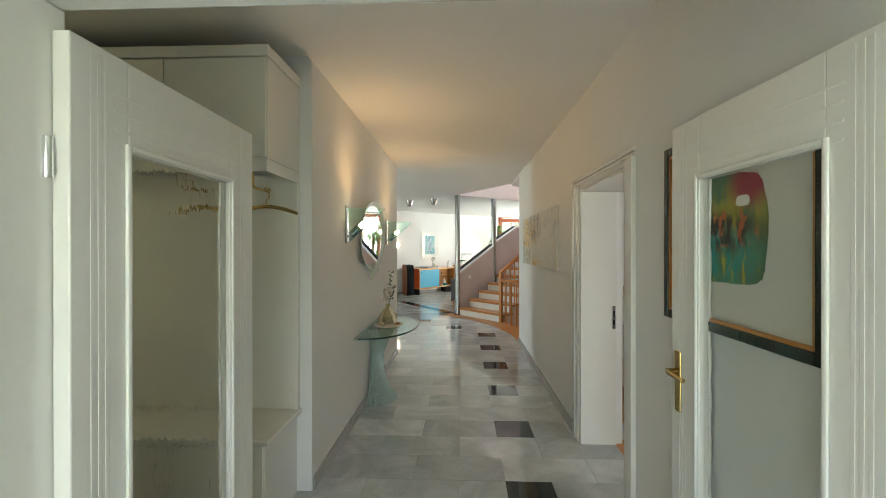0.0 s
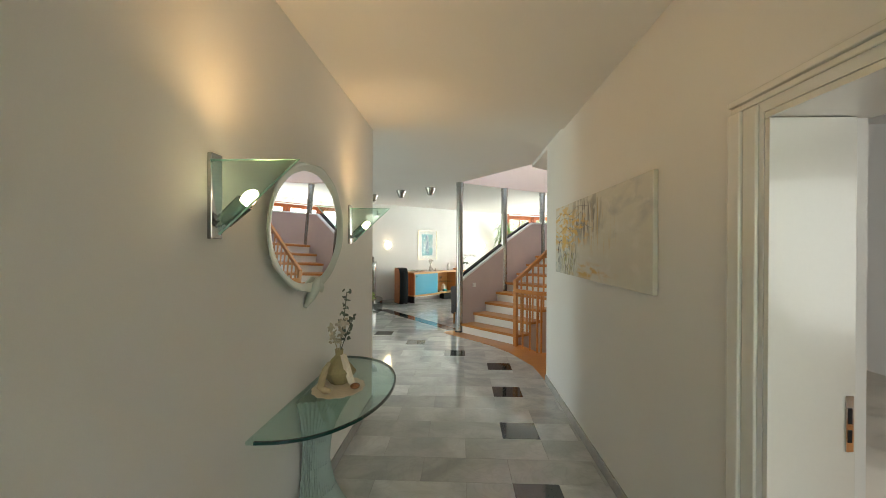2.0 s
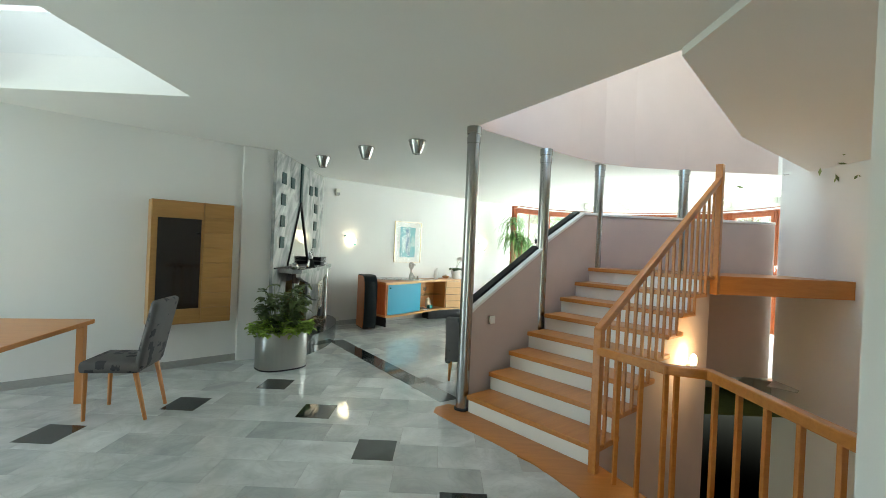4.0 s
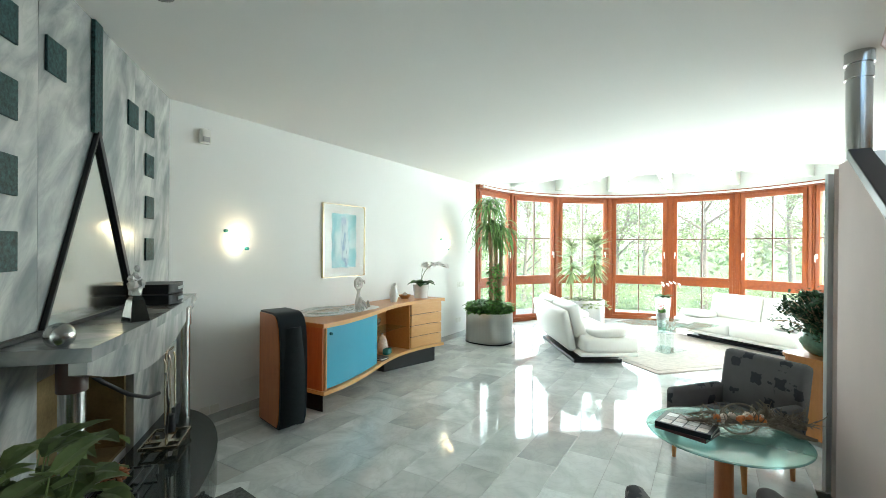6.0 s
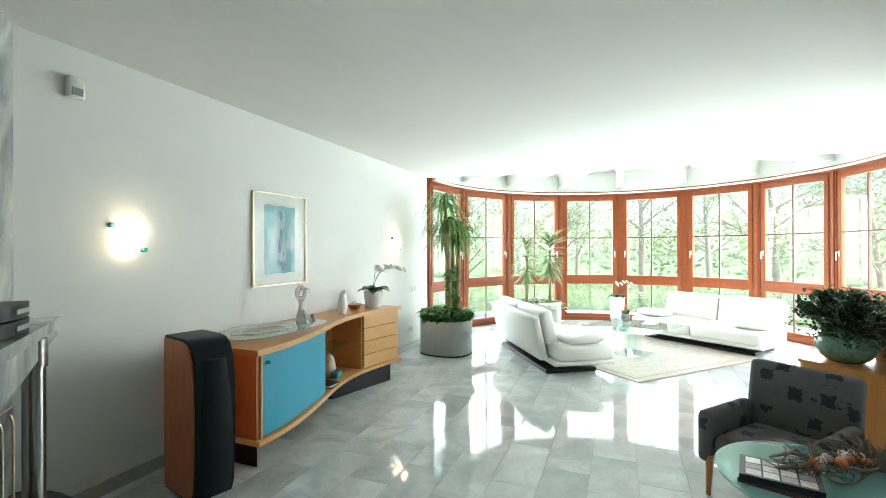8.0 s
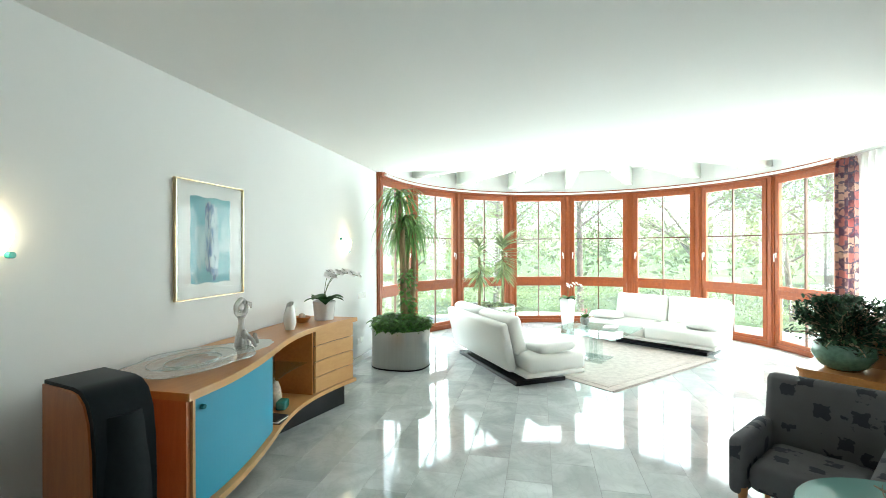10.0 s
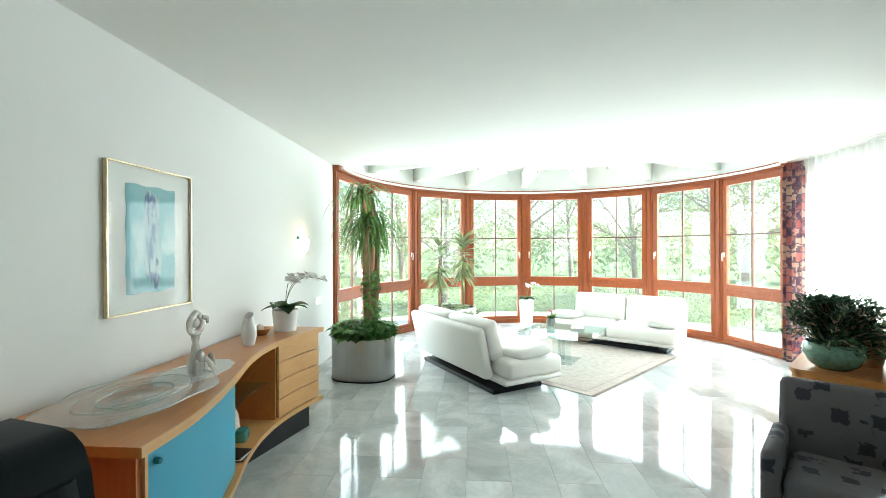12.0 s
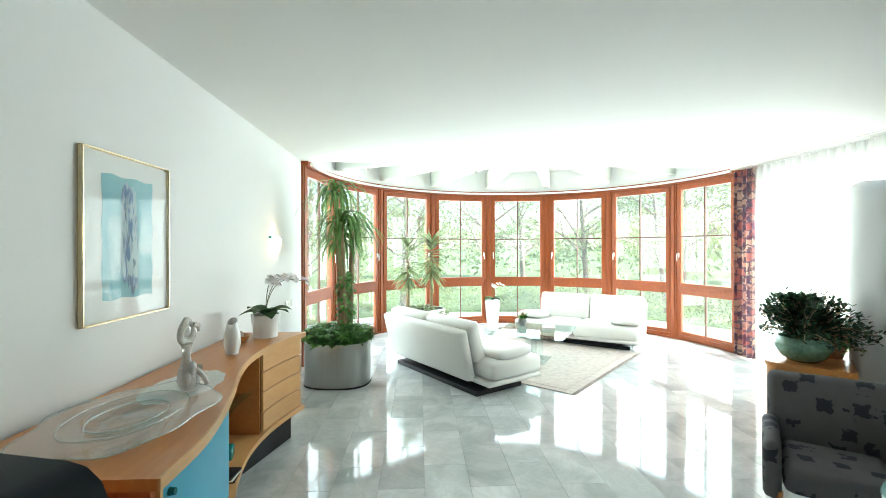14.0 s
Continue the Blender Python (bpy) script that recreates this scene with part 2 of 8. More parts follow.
def prism(pts, z0, z1, bm=None, m=None):
    """An upright block over an outline in plan."""
    bm = bm or bmesh.new()
    lo = [bm.verts.new((x, y, z0)) for x, y in pts]
    hi = [bm.verts.new((x, y, z1)) for x, y in pts]
    k = len(pts)
    bm.faces.new(lo[::-1]), bm.faces.new(hi)
    for i in range(k):
        bm.faces.new((lo[i], lo[(i + 1) % k], hi[(i + 1) % k], hi[i]))
    if m is not None:
        bmesh.ops.transform(bm, matrix=m, verts=lo + hi)
    return bm


def lathe(profile, seg=32, bm=None, m=None, sx=1.0, sy=1.0):
    """Turns (radius, height) pairs round z."""
    bm = bm or bmesh.new()
    rings = []
    for r, z in profile:
        if r < 1e-5:
            rings.append([bm.verts.new((0, 0, z))])
        else:
            rings.append([bm.verts.new((r * sx * math.cos(a), r * sy * math.sin(a), z)) for a in (2 * math.pi * i / seg for i in range(seg))])
    for a, b in zip(rings, rings[1:]):
        for i in range(seg):
            j = (i + 1) % seg
            if len(a) == 1 and len(b) > 1:
                bm.faces.new((a[0], b[i], b[j]))
            elif len(b) == 1 and len(a) > 1:
                bm.faces.new((a[i], a[j], b[0]))
            elif len(a) > 1:
                bm.faces.new((a[i], a[j], b[j], b[i]))
    if m is not None:
        bmesh.ops.transform(bm, matrix=m, verts=[v for r in rings for v in r])
    return bm


def tube(pts, r, seg=8, bm=None, close=True):
    """A round bar along points; r is one radius or one for each point."""
    bm = bm or bmesh.new()
    pts = [Vector(p) for p in pts]
    rs = r if isinstance(r, (list, tuple)) else [r] * len(pts)
    rings, side = [], None
    for i, p in enumerate(pts):
        d = (pts[min(i + 1, len(pts) - 1)] - pts[max(i - 1, 0)]).normalized()
        if side is None:
            side = d.cross(Vector((0, 0, 1)) if abs(d.z) < 0.9 else Vector((1, 0, 0))).normalized()
        side = (side - d * side.dot(d)).normalized()
        up = d.cross(side)
        rings.append([bm.verts.new(p + rs[i] * (math.cos(a) * side + math.sin(a) * up)) for a in (2 * math.pi * k / seg for k in range(seg))])
    for a, b in zip(rings, rings[1:]):
        for i in range(seg):
            j = (i + 1) % seg
            bm.faces.new((a[i], a[j], b[j], b[i]))
    if close:
        bm.faces.new(rings[0][::-1]), bm.faces.new(rings[-1])
    return bm


def strip_wall(a, b, z0, z1, thick, holes=(), bm=None):
    """A wall from a to b in plan, growing to its left by thick; holes are (s0, s1, z0, z1) along it."""
    bm = bm or bmesh.new()
    a, b = Vector(a), Vector(b)
    d = b - a
    length = d.length
    m = Matrix.Translation((a.x, a.y, 0)) @ Matrix.Rotation(math.atan2(d.y, d.x), 4, "Z")
    s = 0.0
    for h0, h1, g0, g1 in sorted(holes):
        box(bm, (s, 0, z0), (h0, thick, z1), m)
        if g0 > z0 + 1e-4:
            box(bm, (h0, 0, z0), (h1, thick, g0), m)
        if g1 < z1 - 1e-4:
            box(bm, (h0, 0, g1), (h1, thick, z1), m)
        s = h1
    box(bm, (s, 0, z0), (length, thick, z1), m)
    return bm


# ---- the plan ----
CH = 2.76                                 # ceiling height
LX, RX = -0.695, 1.19                     # the hall's walls
WC, BL = Vector((-2.34, 14.92)), Vector((1.66, 18.60))   # corners of the long wall
D = (BL - WC).normalized()
N = Vector((D.y, -D.x))
TH = math.degrees(math.atan2(D.y, D.x))
BC, BR = Vector((4.0, 16.44)), 3.22       # centre and radius of the bow of windows
def room(u, v, z=0.0, turn=0.0):
    """A pose in the living room: u along the long wall from its corner, v out from it."""
    p = WC + D * u + N * v
    return pose(p.x, p.y, z, 0, 0, TH + turn)
def bow(deg, r=BR):
    return Vector((BC.x + r * math.cos(radians(deg)), BC.y + r * math.sin(radians(deg))))
BE = bow(-45)
CW0 = BE - D * 2.5                       # the curtain wall's other end

# ---- ground and floors ----
GROUND = mat("lawn", (0.10, 0.16, 0.045), 0.9, var=0.35, scale=0.8, fine=30, bump=0.4)
bm = bmesh.new()
hole = [(-5.5, -1.5), (4.3, -1.5), (4.3, 12.3), (-5.5, 12.3)]
rim_in = [bm.verts.new((x, y, -0.35)) for x, y in hole]
rim_out = [bm.verts.new((x * 1500 / 5, (y - 6) * 1500 / 8, -0.35)) for x, y in hole]
for i in range(4):
    bm.faces.new((rim_in[i], rim_in[(i + 1) % 4], rim_out[(i + 1) % 4], rim_out[i]))
setting("ground", bm, GROUND, "sunlit green lawn round the house", "lawn")
FLOOR_EDGE = [(-6, -2), (1.3, -2), (1.3, 8.2), (1.17, 8.4), (1.14, 8.86), (1.035, 9.2), (0.91, 9.6), (0.65, 10.1), (0.11, 10.71), (-0.12, 11.05), (0.10, 11.36),
              (1.9, 12.95), (4.3, 12.95), (CW0.x + 0.2, CW0.y - 0.2)]
FLOOR = FLOOR_EDGE + [tuple(BE + N * 0.2)] + [tuple(bow(a, BR + 0.12)) for a in range(-45, 136, 5)] + [tuple(WC - N * 0.2), (-3.2, 13), (-6, 10)]
setting("floor", prism(FLOOR, -0.2, -0.004), GROUT, "grey grout bed under the marble tiles", "floor")

# ---- walls ----
setting("wall_hall_left", boxes(((LX - 0.2, 3.74, 0), (LX, 7.38, CH))), WALL, "white plaster hall wall", "wall")
setting("wall_dining_south", boxes(((-6, 7.18, 0), (LX - 0.2, 7.38, CH))), WALL, "white plaster wall", "wall")
setting("wall_hall_right", strip_wall((RX, 8.2), (RX, 1.75), 0, CH, 0.33, [(8.2 - 4.51, 8.2 - 3.53, 0, 2.01)]), WALL, "white plaster hall wall with a doorway", "wall")
setting("wall_dining_west", strip_wall((-6, 7.18), (-6, 10.2), 0, CH, 0.2, [(0.6, 2.6, 0.2, 2.4)]), WALL, "white plaster wall with a window", "wall")
DW0 = Vector((-2.62, 12.62))
setting("wall_dining", strip_wall(DW0, DW0 - D * 4.6, 0, CH, -0.2), WALL, "white plaster wall of the dining corner", "wall")
setting("wall_long", strip_wall(BL + D * 0.13, WC - D * 0.3, 0, CH, -0.25), WALL, "long white plaster living room wall", "wall")
setting("wall_curtain", strip_wall(BE, CW0, 0, CH, 0.25, [(0.15, 2.3, 0.05, 2.45)]), WALL, "white wall with a wide window behind the sheer curtain", "wall")
setting("wall_stair_east", boxes(((4.4, 8.0, -2.6), (4.6, 12.75, 5.2))), WALL, "white plaster stairwell wall", "wall")
setting("wall_stair_south", boxes(((RX + 0.2, 8.0, -2.6), (4.4, 8.2, 5.2))), WALL, "white plaster stairwell wall", "wall")
# vestibule behind the camera
setting("wall_entry_left", boxes(((-1.9, -1.6, 0), (-1.7, 1.75, CH))), WALL, "white plaster vestibule wall", "wall")
setting("wall_entry_right", boxes(((2.2, -1.6, 0), (2.4, 1.75, CH))), WALL, "white plaster vestibule wall", "wall")
setting("wall_entry_back", strip_wall((-1.9, -1.6), (2.4, -1.6), 0, CH, -0.2, [(1.2, 3.1, 0.05, 2.3)]), WALL, "white vestibule wall with a glazed opening", "wall")
bm = boxes(((-1.7, 1.75, 0), (-0.72, 1.95, CH)), ((RX + 0.02, 1.75, 0), (2.2, 1.95, CH)), ((-0.72, 1.75, 2.16), (RX + 0.02, 1.95, CH)))
setting("wall_vestibule", bm, WALL, "white wall round the double door", "wall")
# The gap in the west side is an added opening to light the niche.
setting("wall_cloak_back", boxes(((-2.6, 3.745, 0), (LX - 0.2, 3.87, CH)), ((-2.6, 1.95, 0), (-2.45, 2.15, CH)), ((-2.6, 3.2, 0), (-2.45, 3.745, CH)), ((-2.6, 2.15, 0), (-2.45, 3.2, 0.8)), ((-2.6, 2.15, 2.25), (-2.45, 3.2, CH)), ((-2.45, 1.85, 0), (-1.7, 1.95, CH))), WALL, "white wall of the cloak niche", "wall")
# bedroom
setting("wall_bedroom", boxes(((4.6, 1.6, 0), (4.8, 7.6, CH)), ((RX + 0.2, 7.4, 0), (4.6, 7.6, CH)), ((RX + 0.2, 1.6, 0), (4.6, 1.75, CH))), WALL, "white bedroom walls", "wall")
# ---- ceilings ----
CEILING = [(-2.7, -1.8), (2.4, -1.8), (2.4, 1.9), (1.2, 1.9), (1.2, 9.36), (0.155, 11.15), (1.05, 11.95), (1.55, 12.36), (1.95, 12.62), (2.4, 12.76), (3.12, 12.82), (4.6, 12.82), tuple(CW0 + D * 0.45 + N * 0.2), tuple(BE + N * 0.2), tuple(BE), tuple(bow(135)),
           tuple(BL - N * 0.2), tuple(WC - N * 0.2), (-3.0, 12.9), (-5.63, 10.6), (-2.3, 10.6), (-2.3, 9.2), (-6.2, 9.2), (-6.2, 7.2), (-0.9, 7.2), (-0.9, 3.8), (-2.7, 3.8)]
setting("ceiling", prism(CEILING, CH, CH + 0.3), CEIL, "smooth white plaster ceiling", "ceiling")
setting("ceiling_dining", prism([(-5.63, 10.6), (-6.2, 10.1), (-6.2, 9.2), (-4.0, 9.2), (-4.0, 10.6)], CH, CH + 0.3), CEIL, "white ceiling beside the skylight", "ceiling")
OPAL = bpy.data.materials.new("opal_acrylic")
OPAL.use_nodes = True
ont = OPAL.node_tree
otl = ont.nodes.new("ShaderNodeBsdfTranslucent")
otl.inputs[0].default_value = (0.45, 0.46, 0.46, 1)
ont.links.new(otl.outputs[0], ont.nodes["Material Output"].inputs[0])
# Added, unseen translucent sheet that warms the light let into the niche.
NICHE_FILTER = bpy.data.materials.new("cream_light_filter")
NICHE_FILTER.use_nodes = True
cbl = NICHE_FILTER.node_tree.nodes.new("ShaderNodeBsdfTranslucent")
cbl.inputs[0].default_value = (0.62, 0.53, 0.38, 1)
NICHE_FILTER.node_tree.links.new(cbl.outputs[0], NICHE_FILTER.node_tree.nodes["Material Output"].inputs[0])
setting("window_blind", boxes(((-2.53, 2.14, 0.79), (-2.525, 3.21, 2.26))), NICHE_FILTER, "added cream sheet over the niche's added light opening", "blind")
setting("skylight", boxes(((-4.05, 9.15, 3.42), (-2.25, 10.65, 3.43))), OPAL, "opal skylight over the dining corner", "skylight")
setting("skylight_shaft", boxes(((-4.1, 9.1, CH + 0.301), (-4.0, 10.7, 3.42)), ((-2.3, 9.1, CH + 0.301), (-2.2, 10.7, 3.42)), ((-4.0, 9.1, CH + 0.301), (-2.3, 9.2, 3.42)), ((-4.0, 10.6, CH + 0.301), (-2.3, 10.7, 3.42))), WALL, "white skylight shaft", "skylight")
setting("ceiling_hall", boxes(((LX + 0.001, 1.96, CH - 0.03), (RX - 0.001, 7.38, CH - 0.001))), CEIL, "slightly lower white hall ceiling", "ceiling")
setting("ceiling_bedroom", boxes(((RX + 0.01, 1.6, CH), (4.8, 7.6, CH + 0.2))), CEIL, "white bedroom ceiling", "ceiling")
setting("ceiling_stairwell", boxes(((1.0, 8.0, 5.2), (4.8, 12.9, 5.4))), CEIL, "white stairwell ceiling", "ceiling")
setting("ceiling_soffit", prism([(1.192, 8.0), (1.192, 9.33), (2.6, 10.9), (4.4, 12.3), (4.4, 8.0)], CH - 0.045, CH + 0.29), CEIL, "slightly lower white soffit over the cellar stair", "ceiling")
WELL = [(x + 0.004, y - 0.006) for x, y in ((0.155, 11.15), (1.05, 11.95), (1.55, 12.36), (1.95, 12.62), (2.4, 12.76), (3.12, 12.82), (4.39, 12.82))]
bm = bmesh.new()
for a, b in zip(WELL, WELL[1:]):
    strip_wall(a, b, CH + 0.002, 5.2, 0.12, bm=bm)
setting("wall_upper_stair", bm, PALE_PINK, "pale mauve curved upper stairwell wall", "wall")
setting("wall_upper_landing", boxes(((0.9, 8.0, CH + 0.302), (1.05, 9.6, 5.2))), WALL, "white upper landing wall", "wall")
# ---- lights through openings, and the stair fill ----
area_lamp("entry_daylight", (0.1, -1.55, 1.25), (0.1, 0, 1.25), 1.8, 2.2, 3.5, (0.97, 0.98, 0.95))
# Added fill under the closed stairwell ceiling; no roof window stands behind it.
area_lamp("stair_fill", (2.5, 11.2, 5.15), (1.9, 11.3, 2), 1.4, 1.2, 8)
area_lamp("dining_daylight", (-6.05, 8.8, 1.3), (-5, 8.8, 1.2), 1.9, 2.1, 13)
for wa in (123.75, 101.25, 78.75, 56.25, 33.75, 11.25, -11.25, -33.75):
    p, q = bow(wa, BR + 0.12), bow(wa, 0)
    area_lamp("bow_daylight", (p.x, p.y, 1.35), (q.x, q.y, 1.2), 1.15, 2.5, 20.5)

# ---- the bow of windows ----
def flat_frame(bm, w0, w1, z0, z1, bar, depth, y=0.0):
    """A rectangular frame in the local x-z plane."""
    box(bm, (w0, y - depth / 2, z0), (w0 + bar, y + depth / 2, z1), bevel=0.006)
    box(bm, (w1 - bar, y - depth / 2, z0), (w1, y + depth / 2, z1), bevel=0.006)
    box(bm, (w0 + bar, y - depth / 2, z0), (w1 - bar, y + depth / 2, z0 + bar), bevel=0.006)
    box(bm, (w0 + bar, y - depth / 2, z1 - bar), (w1 - bar, y + depth / 2, z1), bevel=0.006)
    return bm


WIN_ANG = [135 - 22.5 * k for k in range(9)]
for k in range(8):
    p, q = bow(WIN_ANG[k]), bow(WIN_ANG[k + 1])
    d = q - p
    w = d.length
    m = Matrix.Translation((p.x, p.y, 0)) @ Matrix.Rotation(math.atan2(d.y, d.x), 4, "Z")
    win = thing("window_%d" % (k + 1), "red-brown wooden casement window with a glazed panel below", "window", m)
    tagged(win, kind="structure")
    fr = flat_frame(bmesh.new(), 0.035, w - 0.035, 0.03, 2.70, 0.055, 0.09)
    box(fr, (0.09, -0.045, 0.845), (w - 0.09, 0.045, 0.915), bevel=0.006)
    part("window_frame", fr, REDWOOD, win)
    part("casement", flat_frame(bmesh.new(), 0.085, w - 0.085, 0.91, 2.65, 0.07, 0.06, -0.03), REDWOOD, win)
    part("lower_sash", flat_frame(bmesh.new(), 0.092, w - 0.092, 0.088, 0.848, 0.06, 0.05, -0.02), REDWOOD, win)
    mid = w / 2
    part("muntin", boxes(((mid - 0.011, -0.05, 0.975), (mid + 0.011, -0.012, 2.585)), bevel=0.003), MUNTIN, win)
    part("muntin", boxes(((0.15, -0.048, 1.77), (mid - 0.011, -0.014, 1.792)), ((mid + 0.011, -0.048, 1.77), (w - 0.15, -0.014, 1.792)), bevel=0.003), MUNTIN, win)
    part("muntin", boxes(((mid - 0.011, -0.04, 0.143), (mid + 0.011, -0.008, 0.793)), bevel=0.003), MUNTIN, win)
    for lo, hi in (((0.15, -0.032, 0.975), (w - 0.15, -0.026, 2.585)), ((0.15, -0.024, 0.143), (w - 0.15, -0.018, 0.793))):
        g = part("pane", boxes((lo, hi)), PANE, win)
        g.visible_shadow = False
    hx = w - 0.12 if k in (0, 1, 2, 3) else 0.12
    hb = boxes(((hx - 0.012, -0.072, 1.42), (hx + 0.012, -0.06, 1.50)), bevel=0.003)
    tube([(hx, -0.07, 1.48), (hx, -0.105, 1.48), (hx, -0.108, 1.44), (hx, -0.105, 1.36)], 0.008, bm=hb)
    part("handle", hb, LACQUER, win, "white window handle", smooth=40)
for k, a in enumerate(WIN_ANG):
    p = bow(a)
    m = Matrix.Translation((p.x, p.y, 0)) @ Matrix.Rotation(radians(a), 4, "Z")
    bm = bmesh.new()
    box(bm, (-0.07, -0.05, 0.0), (0.06, 0.05, 2.72), m, bevel=0.008)
    box(bm, (-0.085, -0.02, 0.02), (-0.072, 0.02, 2.70), m, bevel=0.004)
    tagged(setting("window_post", bm, REDWOOD, "red-brown wooden mullion post", "post"))


def ring_band(r0, r1, z0, z1, a0=-46, a1=136, step=4, bm=None):
    bm = bm or bmesh.new()
    n = int((a1 - a0) / step)
    prev = None
    for i in range(n + 1):
        a = a0 + (a1 - a0) * i / n
        ps = [bow(a, r) for r in (r0, r1)]
        cur = [bm.verts.new((ps[0].x, ps[0].y, z0)), bm.verts.new((ps[1].x, ps[1].y, z0)), bm.verts.new((ps[1].x, ps[1].y, z1)), bm.verts.new((ps[0].x, ps[0].y, z1))]
        if prev:
            for j in range(4):
                bm.faces.new((prev[j], prev[(j + 1) % 4], cur[(j + 1) % 4], cur[j]))
        else:
            bm.faces.new(cur)
        prev = cur
    bm.faces.new(prev[::-1])
    return bm


setting("window_head", ring_band(BR - 0.13, BR + 0.08, 2.70, 2.775), REDWOOD_H, "curved red-brown wooden window head", "trim")
setting("curtain_track", ring_band(BR - 0.175, BR - 0.14, 2.715, 2.75, -44, 134), LACQUER, "white curved curtain track", "trim")
setting("window_plinth", ring_band(BR - 0.075, BR + 0.10, -0.2, 0.03), REDWOOD_H, "red-brown wooden sill at the floor", "trim")
setting("wall_bow_top", ring_band(BR - 0.09, BR + 0.15, 2.776, 3.25), WALL, "white band above the windows", "wall")
# raised ceiling of the bow with radiating beams
HUB = Vector((3.55, 16.2))
bm = prism([tuple(bow(a, BR + 0.3)) for a in range(-50, 141, 5)], 3.2, 3.3)
setting("ceiling_bow", bm, CEIL, "white raised ceiling over the bow window", "ceiling")
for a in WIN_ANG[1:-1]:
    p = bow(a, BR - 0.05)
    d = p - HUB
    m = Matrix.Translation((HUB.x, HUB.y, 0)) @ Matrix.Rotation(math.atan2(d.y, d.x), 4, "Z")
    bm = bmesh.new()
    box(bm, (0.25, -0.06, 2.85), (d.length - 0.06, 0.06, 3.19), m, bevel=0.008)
    setting("ceiling_beam", bm, BEAM, "white ceiling beam with its shading in the colour", "beam")
    for s in (0.45, 0.8):
        c = HUB + d * s
        sp = thing("spotlight", "small white ceiling spotlight on a beam", "spotlight", pose(c.x, c.y, 2.80), "beam spotlights")
        part("shade", lathe([(0.0, 0.05), (0.02, 0.05), (0.03, 0.0), (0.026, 0.0), (0.018, 0.04), (0, 0.04)], 12), LACQUER, sp, smooth=40)

# ---- stair, parapet and pillars ----
PIL = [Vector((0.155, 11.15)), Vector((1.05, 11.95)), Vector((1.95, 12.72)), Vector((3.12, 12.80))]
E = (PIL[2] - PIL[0]).normalized()
W = Vector((E.y, -E.x))
ET = math.degrees(math.atan2(E.y, E.x))
RISE, RUN, SW = 0.175, 0.297, 1.36
SO = PIL[0] + W * 0.09 + E * 0.0
stair = thing("staircase", "honey-coloured oak stair treads with white risers", "staircase", pose(SO.x, SO.y, 0, 0, 0, ET))
for k in range(8):
    depth = RUN + 0.04
    part("tread", boxes(((k * RUN - 0.035, -SW, (k + 1) * RISE - 0.045), (k * RUN - 0.035 + depth, 0, (k + 1) * RISE)), bevel=0.008), STAIR_WOOD, stair)
    part("riser", boxes(((k * RUN, -SW + 0.06, k * RISE), (k * RUN + 0.02, 0, (k + 1) * RISE - 0.046))), LACQUER, stair, "white riser")
side = [(0.03, 0.0)] + [q for k in range(8) for q in ((k * RUN + 0.03, k * RISE), (k * RUN + 0.03, (k + 1) * RISE - 0.05))] + [(2.37, 1.35), (2.37, -2.6), (0.03, -2.6)]
bm = bmesh.new()
va = [bm.verts.new((x, -SW + 0.07, z)) for x, z in side]
vb = [bm.verts.new((x, -0.01, z)) for x, z in side]
bm.faces.new(va), bm.faces.new(vb[::-1])
for i in range(len(side)):
    j = (i + 1) % len(side)
    bm.faces.new((va[i], va[j], vb[j], vb[i]))
part("stringer", bm, PINK, stair, "mauve plaster side wall")
A8 = SO + E * 2.36
B8 = A8 + W * SW
setting("stair_landing", prism([tuple(A8), (3.05, 12.70), (4.39, 12.70), (4.39, B8.y), tuple(B8)], 8 * RISE - 0.2, 8 * RISE), STAIR_WOOD, "honey-coloured oak stair landing", "floor")
# handrail with balusters on the open side
rail = thing("stair_railing", "honey-coloured oak stair railing with slim balusters", "railing", pose(SO.x, SO.y, 0, 0, 0, ET))
ry = -SW + 0.0
part("newel", boxes(((-0.10, ry - 0.025, 0.0), (-0.04, ry + 0.035, 1.05)), bevel=0.006), STAIR_WOOD, rail)
slope = RISE / RUN
m = Matrix.Translation((-0.07, ry, 1.04)) @ Matrix.Rotation(-math.atan(slope), 4, "Y")
bm = bmesh.new()
box(bm, (-0.03, -0.022, -0.03), (2.75, 0.028, 0.03), m, bevel=0.008)
part("handrail", bm, STAIR_WOOD, rail)
for k in range(16):
    x = 0.06 + k * 0.14
    zt = 1.04 + slope * (x + 0.07) - 0.03
    zb = (int((x + 0.035) / RUN) + 1) * RISE - 0.02
    part("baluster", boxes(((x - 0.012, ry - 0.008, zb), (x + 0.012, ry + 0.016, zt)), bevel=0.003), STAIR_WOOD, rail)
part("newel", boxes(((2.27, ry - 0.03, 1.2), (2.35, ry + 0.04, 2.6)), bevel=0.006), STAIR_WOOD, rail)
# low guard round the flight that goes down
guard = thing("stair_guard", "honey-coloured oak guard rail on the stair edge", "railing")
NW = SO - E * 0.07 + W * (SW - 0.0)
GP = [Vector((NW.x, NW.y)), Vector((1.32, 9.58)), Vector((1.54, 9.50)), Vector((1.56, 8.25))]
bm = bmesh.new()
for a, b in zip(GP, GP[1:]):
    d = b - a
    box(bm, (-0.02, -0.03, 0.855), (d.length + 0.02, 0.03, 0.915), Matrix.Translation((a.x, a.y, 0)) @ Matrix.Rotation(math.atan2(d.y, d.x), 4, "Z"), bevel=0.008)
part("handrail", bm, STAIR_WOOD, guard)
